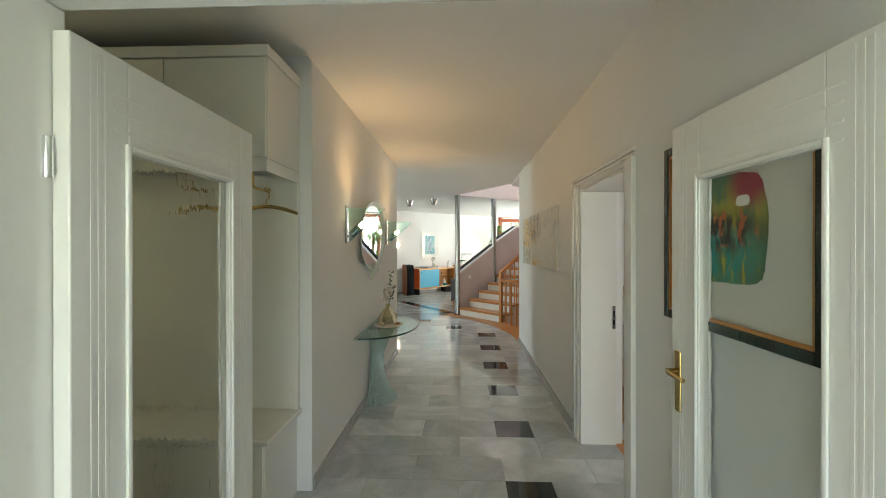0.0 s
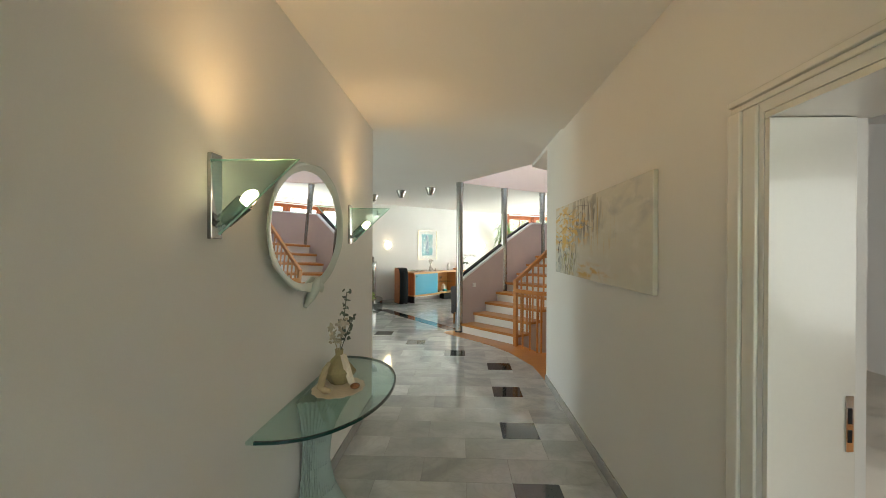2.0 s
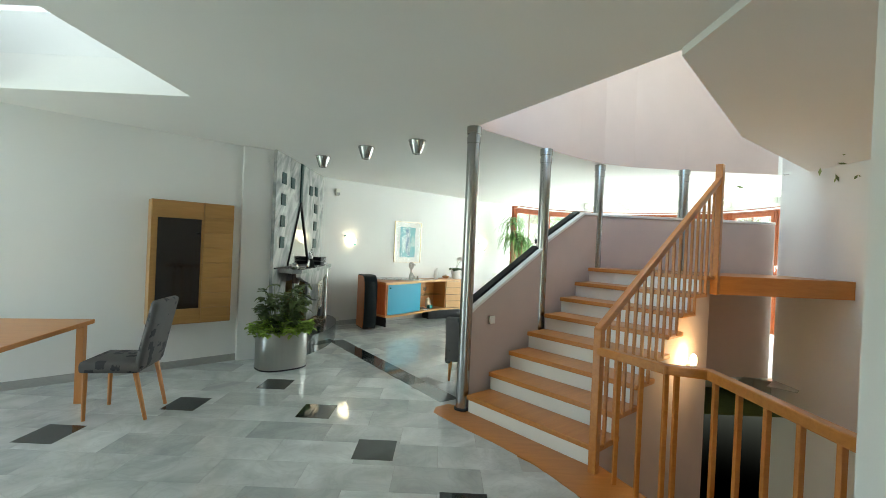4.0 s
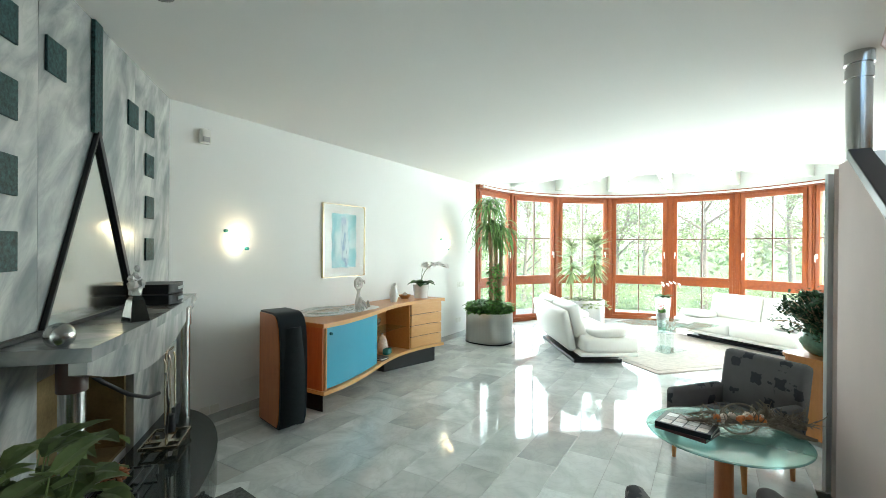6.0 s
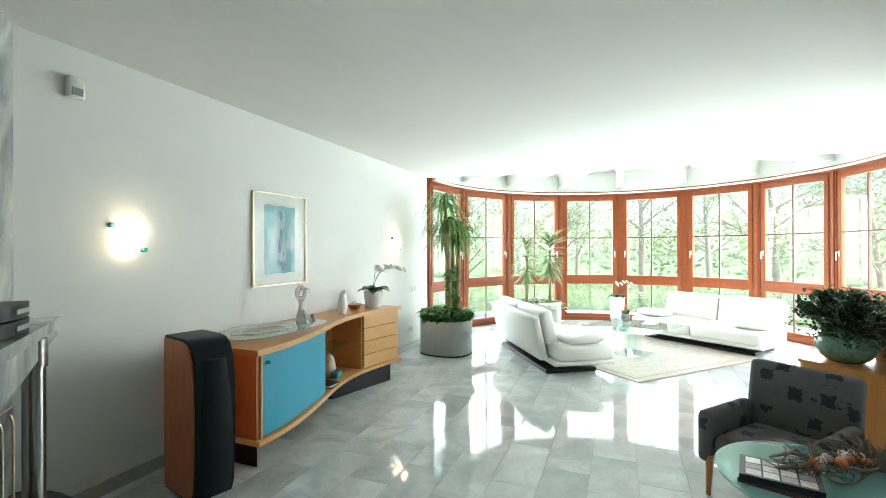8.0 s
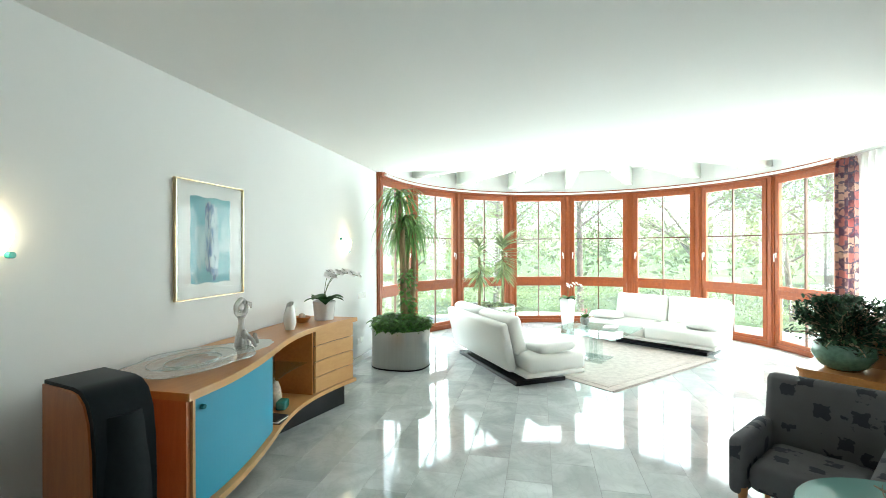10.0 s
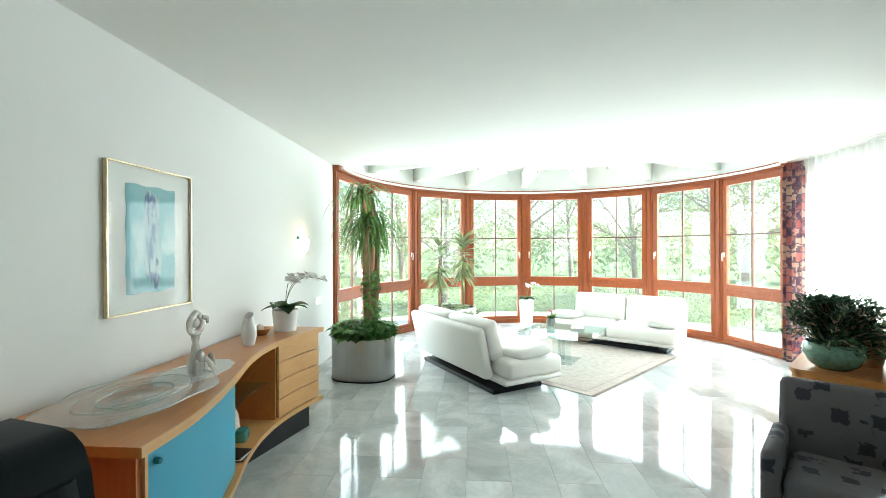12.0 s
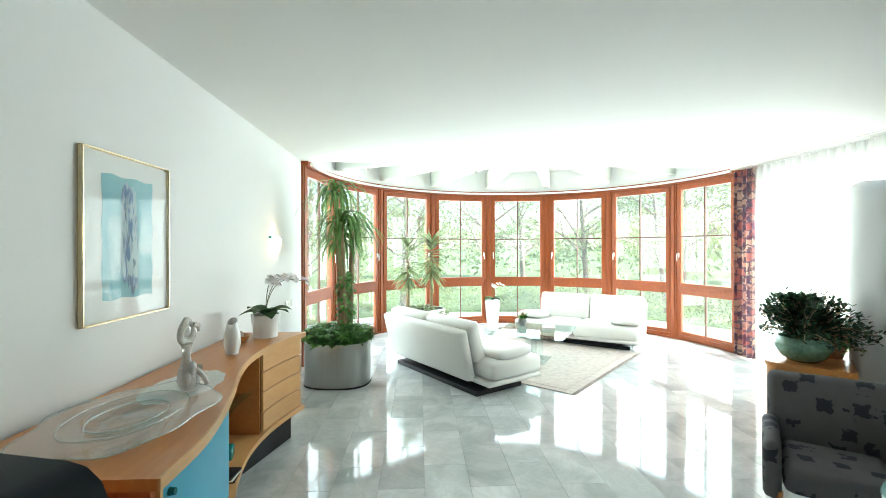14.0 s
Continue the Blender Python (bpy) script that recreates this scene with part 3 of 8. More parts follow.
for a, b, n in ((GP[0], GP[1], 3), (GP[1], GP[2], 1), (GP[2], GP[3], 6)):
    for i in range(n):
        c = a + (b - a) * ((i + (1 if n == 3 else 0.3)) / (n + (0 if n == 3 else 0.2)))
        part("baluster", boxes(((c.x - 0.014, c.y - 0.014, 0.0), (c.x + 0.014, c.y + 0.014, 0.86)), bevel=0.003), STAIR_WOOD, guard)
# wooden landing with a curved edge
EDGE = [(1.19, 8.2), (1.165, 8.5), (1.14, 8.86), (1.035, 9.2), (0.91, 9.6), (0.65, 10.1), (0.38, 10.44), (0.11, 10.74), (-0.02, 10.9), (-0.12, 11.04), (-0.10, 11.17), (0.02, 11.27), (0.10, 11.24)]
L2 = SO + E * 0.06
R2 = L2 + W * (SW - 0.02)
LAND = [(1.6, 8.2), (1.6, 9.54), (1.34, 9.63), tuple(R2), tuple(L2)]
setting("landing_floor", prism(EDGE + LAND[::-1], -0.25, 0.004), STAIR_WOOD, "honey-coloured oak landing with a curved edge", "floor")
setting("floor_cellar", boxes(((1.0, 8.0, -2.7), (4.6, 13.0, -2.6))), STAIR_WOOD, "wooden cellar floor", "floor")
setting("wall_cellar", strip_wall((1.61, 8.2), (1.61, 9.55), -2.6, -0.25, 0.1, bm=strip_wall((1.35, 9.64), (1.1, 10.1), -2.6, -0.25, 0.1, bm=strip_wall(tuple(PIL[0]), tuple(PIL[2]), -2.6, 0.0, 0.12))), PINK, "mauve plaster cellar stair wall", "wall")
cellar = thing("cellar_stair", "oak treads of the flight going down", "staircase", pose(1.62, 8.25, 0))
for k in range(8):
    part("tread", boxes(((0.05 + k * 0.27, 0.0, -0.06 - (k + 1) * 0.18), (0.34 + k * 0.27, 1.1, -0.015 - (k + 1) * 0.18)), bevel=0.006), STAIR_WOOD, cellar)
    part("riser", boxes(((0.05 + k * 0.27, 0.0, -0.015 - (k + 1) * 0.18), (0.068 + k * 0.27, 1.1, -0.062 - k * 0.18))), STAIR_WOOD, cellar)


def sloped(a, b, z0, tops, thick, mtl, name, label):
    """A parapet from a to b; tops are (share of its length, height)."""
    d = b - a
    m = Matrix.Translation((a.x, a.y, 0)) @ Matrix.Rotation(math.atan2(d.y, d.x), 4, "Z")
    pts = [(0, z0)] + [(s * d.length, z) for s, z in tops] + [(d.length, z0)]
    bm = bmesh.new()
    va = [bm.verts.new((x, 0, z)) for x, z in pts]
    vb = [bm.verts.new((x, thick, z)) for x, z in pts]
    bm.faces.new(va), bm.faces.new(vb[::-1])
    for i in range(len(pts)):
        j = (i + 1) % len(pts)
        bm.faces.new((va[i], va[j], vb[j], vb[i]))
    bmesh.ops.transform(bm, matrix=m, verts=bm.verts)
    ob = setting(name, bm, mtl, label, "parapet")
    cap = bmesh.new()
    for (s0, h0), (s1, h1) in zip(tops, tops[1:]):
        L = math.hypot((s1 - s0) * d.length, h1 - h0)
        box(cap, (0, -0.015, -0.004), (L, 0.05, 0.03), m @ Matrix.Translation((s0 * d.length, 0, h0)) @ Matrix.Rotation(-math.atan2(h1 - h0, (s1 - s0) * d.length), 4, "Y"), bevel=0.006)
    setting("parapet_cap", cap, WALL, "pale cap along the stair parapet", "trim")
    dark = bmesh.new()
    for (s0, h0), (s1, h1) in zip(tops, tops[1:]):
        L = math.hypot((s1 - s0) * d.length, h1 - h0)
        if h1 > h0 + 0.05:
            box(dark, (0.02, 0.055, -0.004), (L, thick + 0.02, 0.05), m @ Matrix.Translation((s0 * d.length, 0, h0)) @ Matrix.Rotation(-math.atan2(h1 - h0, (s1 - s0) * d.length), 4, "Y"), bevel=0.006)
    if dark.verts:
        setting("parapet_rail", dark, BLACK, "black rail along the stair parapet", "rail")
    return ob


PK = W * 0.03
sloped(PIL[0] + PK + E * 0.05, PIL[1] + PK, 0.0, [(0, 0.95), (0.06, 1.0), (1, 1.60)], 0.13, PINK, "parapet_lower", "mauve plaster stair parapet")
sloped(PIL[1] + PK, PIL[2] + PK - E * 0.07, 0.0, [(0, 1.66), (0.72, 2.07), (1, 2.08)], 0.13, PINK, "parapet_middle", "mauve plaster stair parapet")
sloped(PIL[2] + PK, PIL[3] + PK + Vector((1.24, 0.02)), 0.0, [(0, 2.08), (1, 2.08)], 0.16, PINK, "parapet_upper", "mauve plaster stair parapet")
# pale facing towards the living room
bm = strip_wall(PIL[3] + Vector((1.25, 0.20)), PIL[2] + Vector((0.03, 0.18)), 0.0, 2.06, -0.02)
setting("parapet_facing", bm, WALL, "white plaster facing of the parapet", "wall")
col = thing("rounded_pier", "white plaster pier with a rounded top", "pier", pose(3.20, 13.02, 0))
part("shaft", lathe([(0, 0), (0.16, 0), (0.16, 2.02), (0.15, 2.07), (0.11, 2.10), (0, 2.11)], 28), WALL, col, smooth=50)
setting("parapet_end", boxes(((0.245, 11.30, 0.0), (0.29, 11.36, 0.98))), WALL, "pale edge of the parapet", "trim")
for i, p in enumerate(PIL):
    pil = thing("pillar", "slim brushed steel pillar with collar rings", "pillar", pose(p.x, p.y, 0), "steel pillars")
    part("shaft", lathe([(0, 0.0), (0.062, 0.0), (0.062, 2.72), (0, 2.72)], 28), STEEL, pil, smooth=40)
    part("collar", lathe([(0.055, 2.60), (0.068, 2.60), (0.068, 2.66), (0.055, 2.66)], 28), STEEL, pil, smooth=40)
    part("collar", lathe([(0.055, 2.69), (0.072, 2.69), (0.072, CH), (0.055, CH)], 28), STEEL, pil, smooth=40)
    part("base_ring", lathe([(0.06, 0.0), (0.078, 0.0), (0.078, 0.018), (0.06, 0.03)], 28), BLACK, pil, smooth=40)
sw = thing("light_switch", "white square light switch on the parapet", "switch", pose(SO.x + E.x * 0.33 - W.x * 0.056, SO.y + E.y * 0.33 - W.y * 0.056, 0.86, 0, 0, ET))
part("plate", boxes(((-0.04, -0.02, -0.04), (0.04, -0.003, 0.04)), bevel=0.003), LACQUER, sw)
part("rocker", boxes(((-0.028, -0.026, -0.028), (0.028, -0.02, 0.028)), bevel=0.002), LACQUER, sw)
# lamp in the cellar stair
lamp = thing("cellar_wall_lamp", "small lit glass lamp on the cellar stair wall", "wall lamp", pose(2.40, 11.15, 0.53))
WARM = glow("warm_bulb", (1.0, 0.72, 0.38), 25)
part("bulb", lathe([(0, 0), (0.025, 0.02), (0.03, 0.06), (0.02, 0.1), (0, 0.11)], 14), WARM, lamp, smooth=60)
part("bracket", boxes(((-0.03, 0.0, -0.06), (0.03, 0.07, 0.0)), bevel=0.004), STEEL, lamp)
point_lamp("cellar_light", (2.47, 11.06, 0.62), 2.2, (1.0, 0.62, 0.28), 0.04)

# ---- baseboards ----
def baseboard(a, b, side=1.0):
    setting("baseboard", strip_wall(a, b, 0.0, 0.085, 0.012 * side), BASEBOARD, "grey marble baseboard", "baseboard")


baseboard((LX + 0.001, 3.75), (LX + 0.001, 7.38), -1)
baseboard((RX - 0.001, 8.2), (RX - 0.001, 4.72), -1)
baseboard(tuple(WC + N * 0.001), tuple(BL + N * 0.001), -1)
baseboard(tuple(DW0 - D * 4.5 + N * 0.001), tuple(DW0 + N * 0.001), -1)

# ---- hall: double door ----
def rough_glass():
    m = glass_mat("rippled_glass", (0.88, 0.90, 0.87), 0.03, 1.12)
    nt = m.node_tree
    tc, mp, n, bp = (nt.nodes.new("ShaderNode" + k) for k in ("TexCoord", "Mapping", "TexNoise", "Bump"))
    mp.inputs["Scale"].default_value = (1, 1, 0.35)
    n.inputs["Scale"].default_value, n.inputs["Detail"].default_value = 22, 3
    bp.inputs["Strength"].default_value, bp.inputs["Distance"].default_value = 0.5, 0.012
    nt.links.new(tc.outputs["Object"], mp.inputs[0]), nt.links.new(mp.outputs[0], n.inputs[0])
    nt.links.new(n.outputs[0], bp.inputs["Height"]), nt.links.new(bp.outputs[0], nt.nodes["Principled BSDF"].inputs["Normal"])
    return m


RIPPLE = rough_glass()


def door_leaf(label, m, mirror, handle):
    """A leaf from its hinge along local x; mirror turns the moulded side."""
    e = thing("door_leaf", label, "door", m, "hall double door")
    w, h, t = 0.90, 2.03, 0.04
    st, sf, tr_ = 0.15, 0.19, 0.235
    fr = bmesh.new()
    box(fr, (0, -t / 2, 0.01), (st + 0.03, t / 2, h), bevel=0.004)
    box(fr, (w - sf, -t / 2, 0.01), (w, t / 2, h), bevel=0.004)
    box(fr, (st + 0.03, -t / 2, h - tr_), (w - sf, t / 2, h), bevel=0.004)
    box(fr, (st + 0.03, -t / 2, 0.01), (w - sf, t / 2, 0.32), bevel=0.004)
    part("leaf_frame", fr, LACQUER, e)
    for s in (-1, 1):
        y0, y1 = sorted((s * t / 2, s * (t / 2 + 0.0013)))
        gr = bmesh.new()
        for i in range(3):
            x = 0.055 + i * 0.022
            box(gr, (x, y0, 0.01), (x + 0.012, y1, h - 0.02), bevel=0.0008)
            x = w - 0.065 - i * 0.022
            box(gr, (x, y0, 0.01), (x + 0.012, y1, h - 0.02), bevel=0.0008)
        for i in range(4):
            z = h - 0.10 - i * 0.045
            box(gr, (0.13, y0, z), (w - 0.125, y1, z + 0.008), bevel=0.0008)
        part("moulding", gr, LACQUER, e)
        bd = flat_frame(bmesh.new(), st + 0.012, w - sf + 0.018, 0.30, h - tr_ + 0.02, 0.018, 0.012, s * (t / 2 + 0.006))
        part("glazing_bead", bd, LACQUER, e)
    part("glass_pane", boxes(((st + 0.03, -0.004, 0.32), (w - sf, 0.004, h - tr_))), RIPPLE, e, "rippled cathedral glass").visible_shadow = False
    if handle:
        for s in (-1, 1):
            hb = boxes(((w - 0.085, s * t / 2 - 0.004 + s * 0.008, 0.90), (w - 0.045, s * t / 2 + 0.004 + s * 0.008, 1.14)), bevel=0.004)
            part("handle_plate", hb, BRASS, e, "aged brass plate")
            part("lever", tube([(w - 0.065, s * 0.03, 1.06), (w - 0.065, s * 0.07, 1.06), (w - 0.09, s * 0.075, 1.06), (w - 0.18, s * 0.072, 1.055)], [0.011, 0.011, 0.011, 0.009], 10), BRASS, e, "aged brass lever", smooth=60)
    for z in (0.28, 1.70):
        part("hinge", lathe([(0, z), (0.011, z), (0.011, z + 0.09), (0, z + 0.09)], 10, m=Matrix.Translation((-0.012, 0.018 * mirror, 0))), CHROME, e, smooth=40)
    return e


door_leaf("white lacquered door leaf with a rippled glass pane standing open", pose(-0.632, 1.93, 0, 0, 0, 91.5), 1, False)
door_leaf("white lacquered door leaf with brass lever standing open", pose(1.172, 1.93, 0, 0, 0, 92.5), -1, True)
dfr = boxes(((-0.78, 1.73, 0), (-0.655, 1.97, 2.09)), ((1.20, 1.73, 0), (1.33, 1.97, 2.09)), ((-0.78, 1.73, 2.09), (1.33, 1.97, 2.18)), bevel=0.006)
setting("door_1", dfr, LACQUER, "white lacquered door frame", "door frame")

# ---- hall: cloak niche ----
ward = thing("wardrobe", "white lacquered cloak cabinet open at the corner with bench", "wardrobe", pose(-0.77, 3.265, 0))
part("upper_box", boxes(((-1.7, 0.02, 2.02), (-0.003, 0.47, 2.56)), bevel=0.003), LACQUER, ward)
part("cornice", boxes(((-1.72, 0.0, 2.56), (0.008, 0.47, 2.62)), bevel=0.006), LACQUER, ward)
for i in range(3):
    d = part("cabinet_door", boxes(((-0.556 * (i + 1), 0.0, 2.03), (-0.556 * i - 0.006, 0.018, 2.55)), bevel=0.003), LACQUER, ward)
    gb = bmesh.new()
    for j in range(3):
        box(gb, (-0.556 * (i + 1) + 0.03, -0.003, 2.10 + j * 0.03), (-0.556 * i - 0.03, -0.0005, 2.112 + j * 0.03))
    part("moulding", gb, LACQUER, d)
part("fascia", boxes(((-1.7, 0.0, 1.95), (0.0, 0.02, 2.018)), ((-0.02, 0.02, 1.95), (0.0, 0.47, 2.018)), bevel=0.003), LACQUER, ward)
part("side_frame", boxes(((-0.03, 0.43, 0.53), (0.0, 0.47, 1.95)), bevel=0.003), LACQUER, ward)
part("back_panel", boxes(((-1.7, 0.45, 0.53), (-0.03, 0.468, 2.0))), LACQUER, ward)
part("bench_top", boxes(((-1.7, -0.012, 0.50), (0.012, 0.47, 0.53)), bevel=0.004), LACQUER, ward)
part("bench_box", boxes(((-1.7, 0.02, 0.0), (-0.02, 0.47, 0.498)), bevel=0.003), LACQUER, ward)
for i in range(3):
    part("bench_door", boxes(((-0.556 * (i + 1), 0.002, 0.06), (-0.556 * i - 0.026, 0.018, 0.49)), bevel=0.003), LACQUER, ward)
rl = thing("coat_rail", "brass coat rail under the cabinet", "coat rail", pose(-0.77, 3.265, 0))
for rx_ in (-0.09, -0.46):
    part("rail", tube([(rx_, 0.03, 1.95), (rx_, 0.03, 1.88), (rx_, 0.05, 1.87), (rx_, 0.22, 1.87), (rx_, 0.235, 1.885)], 0.008, 10), BRASS, rl, smooth=60)


def hanger(m):
    e = thing("coat_hanger", "curved brass coat hanger on the rail", "coat hanger", m, "coat hangers")
    arc = [(0.175 * s, 0, -0.095 - 0.04 * (abs(s) ** 1.8)) for s in (-1, -0.8, -0.6, -0.4, -0.2, 0, 0.2, 0.4, 0.6, 0.8, 1)]
    part("bar", tube(arc, [0.009] + [0.011] * 9 + [0.009], 10), BRASS, e, smooth=60)
    hk = [(0.0, 0, -0.095), (0.0, 0, -0.06), (0.014, 0, -0.045), (0.016, 0, -0.02), (0.012, 0, 0.006), (-0.006, 0, 0.013), (-0.014, 0, 0.0)]
    part("hook", tube(hk, 0.004, 8), BRASS, e, smooth=60)
    return e


hanger(pose(-0.86, 3.46, 1.876, 0, 0, 4))
hanger(pose(-1.23, 3.46, 1.876, 0, 0, -5))

# ---- hall: paintings ----
def paint_mat(name, cols, scale, stretch, seed, detail=6):
    """Brushed abstract paint: layers of colour broken by noise."""
    m = bpy.data.materials.new(name)
    m.use_nodes = True
    nt, L = m.node_tree, m.node_tree.links
    b = nt.nodes["Principled BSDF"]
    b.inputs["Roughness"].default_value = 0.5
    tc = nt.nodes.new("ShaderNodeTexCoord")
    prev = None
    for i, (col, lo, hi, sc, st, *area) in enumerate(cols):
        mp = nt.nodes.new("ShaderNodeMapping")
        mp.inputs["Scale"].default_value = st
        mp.inputs["Location"].default_value = (seed + i * 3.7, i * 1.3, seed * 2 + i)
        n = nt.nodes.new("ShaderNodeTexNoise")
        n.inputs["Scale"].default_value, n.inputs["Detail"].default_value, n.inputs["Distortion"].default_value = sc, detail, 0.5
        L.new(tc.outputs["Object"], mp.inputs[0]), L.new(mp.outputs[0], n.inputs[0])
        if prev is None:
            r = nt.nodes.new("ShaderNodeValToRGB")
            r.color_ramp.elements[0].color, r.color_ramp.elements[1].color = (*[c * 0.85 for c in col], 1), (*col, 1)
            L.new(n.outputs[0], r.inputs[0])
            prev = r.outputs[0]
            continue
        r = nt.nodes.new("ShaderNodeMapRange")
        r.inputs[1].default_value, r.inputs[2].default_value = lo, hi
        L.new(n.outputs[0], r.inputs[0])
        mask = r.outputs[0]
        if area and area[0]:
            cy, cz, ry_, rz_ = area[0]
            m2, ln, fade, mul = (nt.nodes.new("ShaderNode" + k) for k in ("Mapping", "VectorMath", "MapRange", "Math"))
            m2.inputs["Location"].default_value, m2.inputs["Scale"].default_value = (0, -cy / ry_, -cz / rz_), (0, 1 / ry_, 1 / rz_)
            ln.operation = "LENGTH"
            fade.inputs[1].default_value, fade.inputs[2].default_value, fade.inputs[3].default_value, fade.inputs[4].default_value = 0.45, 1.05, 1.0, 0.0
            mul.operation = "MULTIPLY"
            L.new(tc.outputs["Object"], m2.inputs[0]), L.new(m2.outputs[0], ln.inputs[0]), L.new(ln.outputs["Value"], fade.inputs[0])
            L.new(mask, mul.inputs[0]), L.new(fade.outputs[0], mul.inputs[1])
            mask = mul.outputs[0]
        mx = nt.nodes.new("ShaderNodeMix")
        mx.data_type = "RGBA"
        L.new(mask, mx.inputs[0]), L.new(prev, mx.inputs[6])
        mx.inputs[7].default_value = (*col, 1)
        prev = mx.outputs[2]
    L.new(prev, b.inputs["Base Color"])
    bp = nt.nodes.new("ShaderNodeBump")
    bp.inputs["Strength"].default_value = 0.3
    bp.inputs["Distance"].default_value = 0.003
    L.new(n.outputs[0], bp.inputs["Height"]), L.new(bp.outputs[0], b.inputs["Normal"])
    return m


def blob(bm, cx, cy, rx, ry, x0=0.0, n=40, jag=0.25, seed=1, stroke=1):
    """A patch of paint with a torn outline, on the plane x = x0 over y, z."""
    rnd = random.Random(seed)
    ph = [rnd.uniform(0, 6.28) for _ in range(5)]
    vs = []
    for i in range(n):
        a = 2 * math.pi * i / n
        k = 1 + jag * sum(math.sin((j + 2) * stroke * a + ph[j]) / (j + 1.5) for j in range(5)) * 0.5 + rnd.uniform(-1, 1) * jag * 0.25
        sq = max(abs(math.cos(a)), abs(math.sin(a))) ** 0.6
        vs.append(bm.verts.new((x0, cx + rx * k * math.cos(a) / sq, cy + ry * k * math.sin(a) / sq)))
    bm.faces.new(vs)


OFFW = (0.70, 0.68, 0.60)
PAINT_BLACK = mat("black_paint", (0.02, 0.025, 0.03), 0.4, var=0.3)
CANVAS = paint_mat("abstract_canvas_paint", [
    (OFFW, 0, 1, 3, (1, 1, 1)),
    ((0.42, 0.43, 0.43), 0.50, 0.72, 3, (1, 1, 2.5), (-0.75, 0.16, 0.75, 0.28)),
    ((0.33, 0.38, 0.41), 0.40, 0.60, 4, (1, 1, 2), (1.06, -0.18, 0.22, 0.26)),
    ((0.20, 0.19, 0.17), 0.46, 0.56, 5, (1, 5, 1.0), (0.12, 0.17, 0.55, 0.24)),
    ((0.10, 0.10, 0.07), 0.47, 0.58, 10, (1, 3, 1.2), (0.66, -0.16, 0.42, 0.24)),
    ((0.36, 0.33, 0.12), 0.52, 0.60, 10, (1, 2, 1), (0.62, -0.22, 0.35, 0.16)),
    ((0.66, 0.40, 0.07), 0.50, 0.56, 5, (1, 1.2, 4.5), (0.80, 0.10, 0.62, 0.30)),
    ((0.68, 0.42, 0.08), 0.50, 0.57, 6, (1, 1.5, 5), (0.45, 0.08, 0.6, 0.2)),
    ((0.62, 0.40, 0.12), 0.48, 0.62, 3, (1, 1, 4), (0.05, -0.26, 0.7, 0.08)),
    ((0.60, 0.42, 0.16), 0.60, 0.68, 5, (1, 9, 0.8), (-0.2, 0.08, 0.45, 0.28)),
    ((0.70, 0.68, 0.62), 0.56, 0.70, 5, (1, 1, 2.2), None)], 3, 1, 2.0, 8)
canvas = thing("canvas_painting", "long abstract canvas in pale grey with ochre strokes", "painting", pose(RX - 0.028, 6.43, 1.64))
part("stretcher", boxes(((0.0, -1.15, -0.32), (0.026, 1.15, 0.32)), bevel=0.003), CANVAS, canvas)
INK = [[(1.03, -0.13), (1.0, -0.07), (0.965, -0.015), (0.90, -0.005), (0.84, -0.012)], [(1.0, -0.22), (0.98, -0.17), (0.995, -0.14)]]
SWEEP = [[(1.14, 0.22), (0.9, 0.25), (0.6, 0.22), (0.3, 0.27), (-0.1, 0.24)], [(1.05, 0.16), (0.8, 0.20), (0.45, 0.17), (0.1, 0.22)], [(0.75, 0.12), (0.5, 0.08), (0.2, 0.12), (-0.15, 0.07)], [(0.98, 0.07), (0.7, 0.11), (0.4, 0.04)]]
PAINT_GREY = mat("grey_paint", (0.20, 0.20, 0.19), 0.6, var=0.4, scale=20)
for n_, lines, mt in (("ink_stroke", INK, PAINT_BLACK), ("thin_stroke", SWEEP, PAINT_GREY)):
    for ln in lines:
        pts = []
        for (ya, za), (yb, zb) in zip(ln, ln[1:]):
            pts += [(-0.0005, ya + (yb - ya) * k / 6, za + (zb - za) * (3 * (k / 6) ** 2 - 2 * (k / 6) ** 3)) for k in range(6)]
        rs = [0.0022 + 0.004 * abs(noise.noise(Vector((k * 0.4, ln[0][0], ln[0][1])))) for k in range(len(pts))] if n_ == "ink_stroke" else [0.0012 + 0.0015 * abs(noise.noise(Vector((k * 0.3, ln[0][0], 2.0)))) for k in range(len(pts))]
        part(n_, tube(pts, rs, 5), mt, canvas, "black ink stroke" if n_ == "ink_stroke" else "thin grey stroke")

FRAME_GREEN = mat("dark_green_frame", (0.018, 0.035, 0.032), 0.25, var=0.2)
art = thing("framed_painting", "colourful abstract print in a thin dark green frame", "painting", pose(RX - 0.03, 2.565, 1.61))
def picture_border(x0, x1, hy, hz, w, bevel=0.0):
    bm = bmesh.new()
    for lo, hi in (((x0, -hy, -hz), (x1, w - hy, hz)), ((x0, hy - w, -hz), (x1, hy, hz)), ((x0, w - hy, -hz), (x1, hy - w, w - hz)), ((x0, w - hy, hz - w), (x1, hy - w, hz))):
        box(bm, lo, hi, bevel=bevel)
    return bm
part("frame", picture_border(0, 0.028, 0.44, 0.37, 0.036, 0.004), FRAME_GREEN, art)
part("inner_frame", picture_border(0.006, 0.02, 0.404, 0.334, 0.012), BEECH, art, "narrow wooden inner frame")
part("mount", boxes(((0.016, -0.392, -0.322), (0.022, 0.392, 0.322))), mat("cream_mount", (0.72, 0.70, 0.64), 0.7, var=0.03), art)
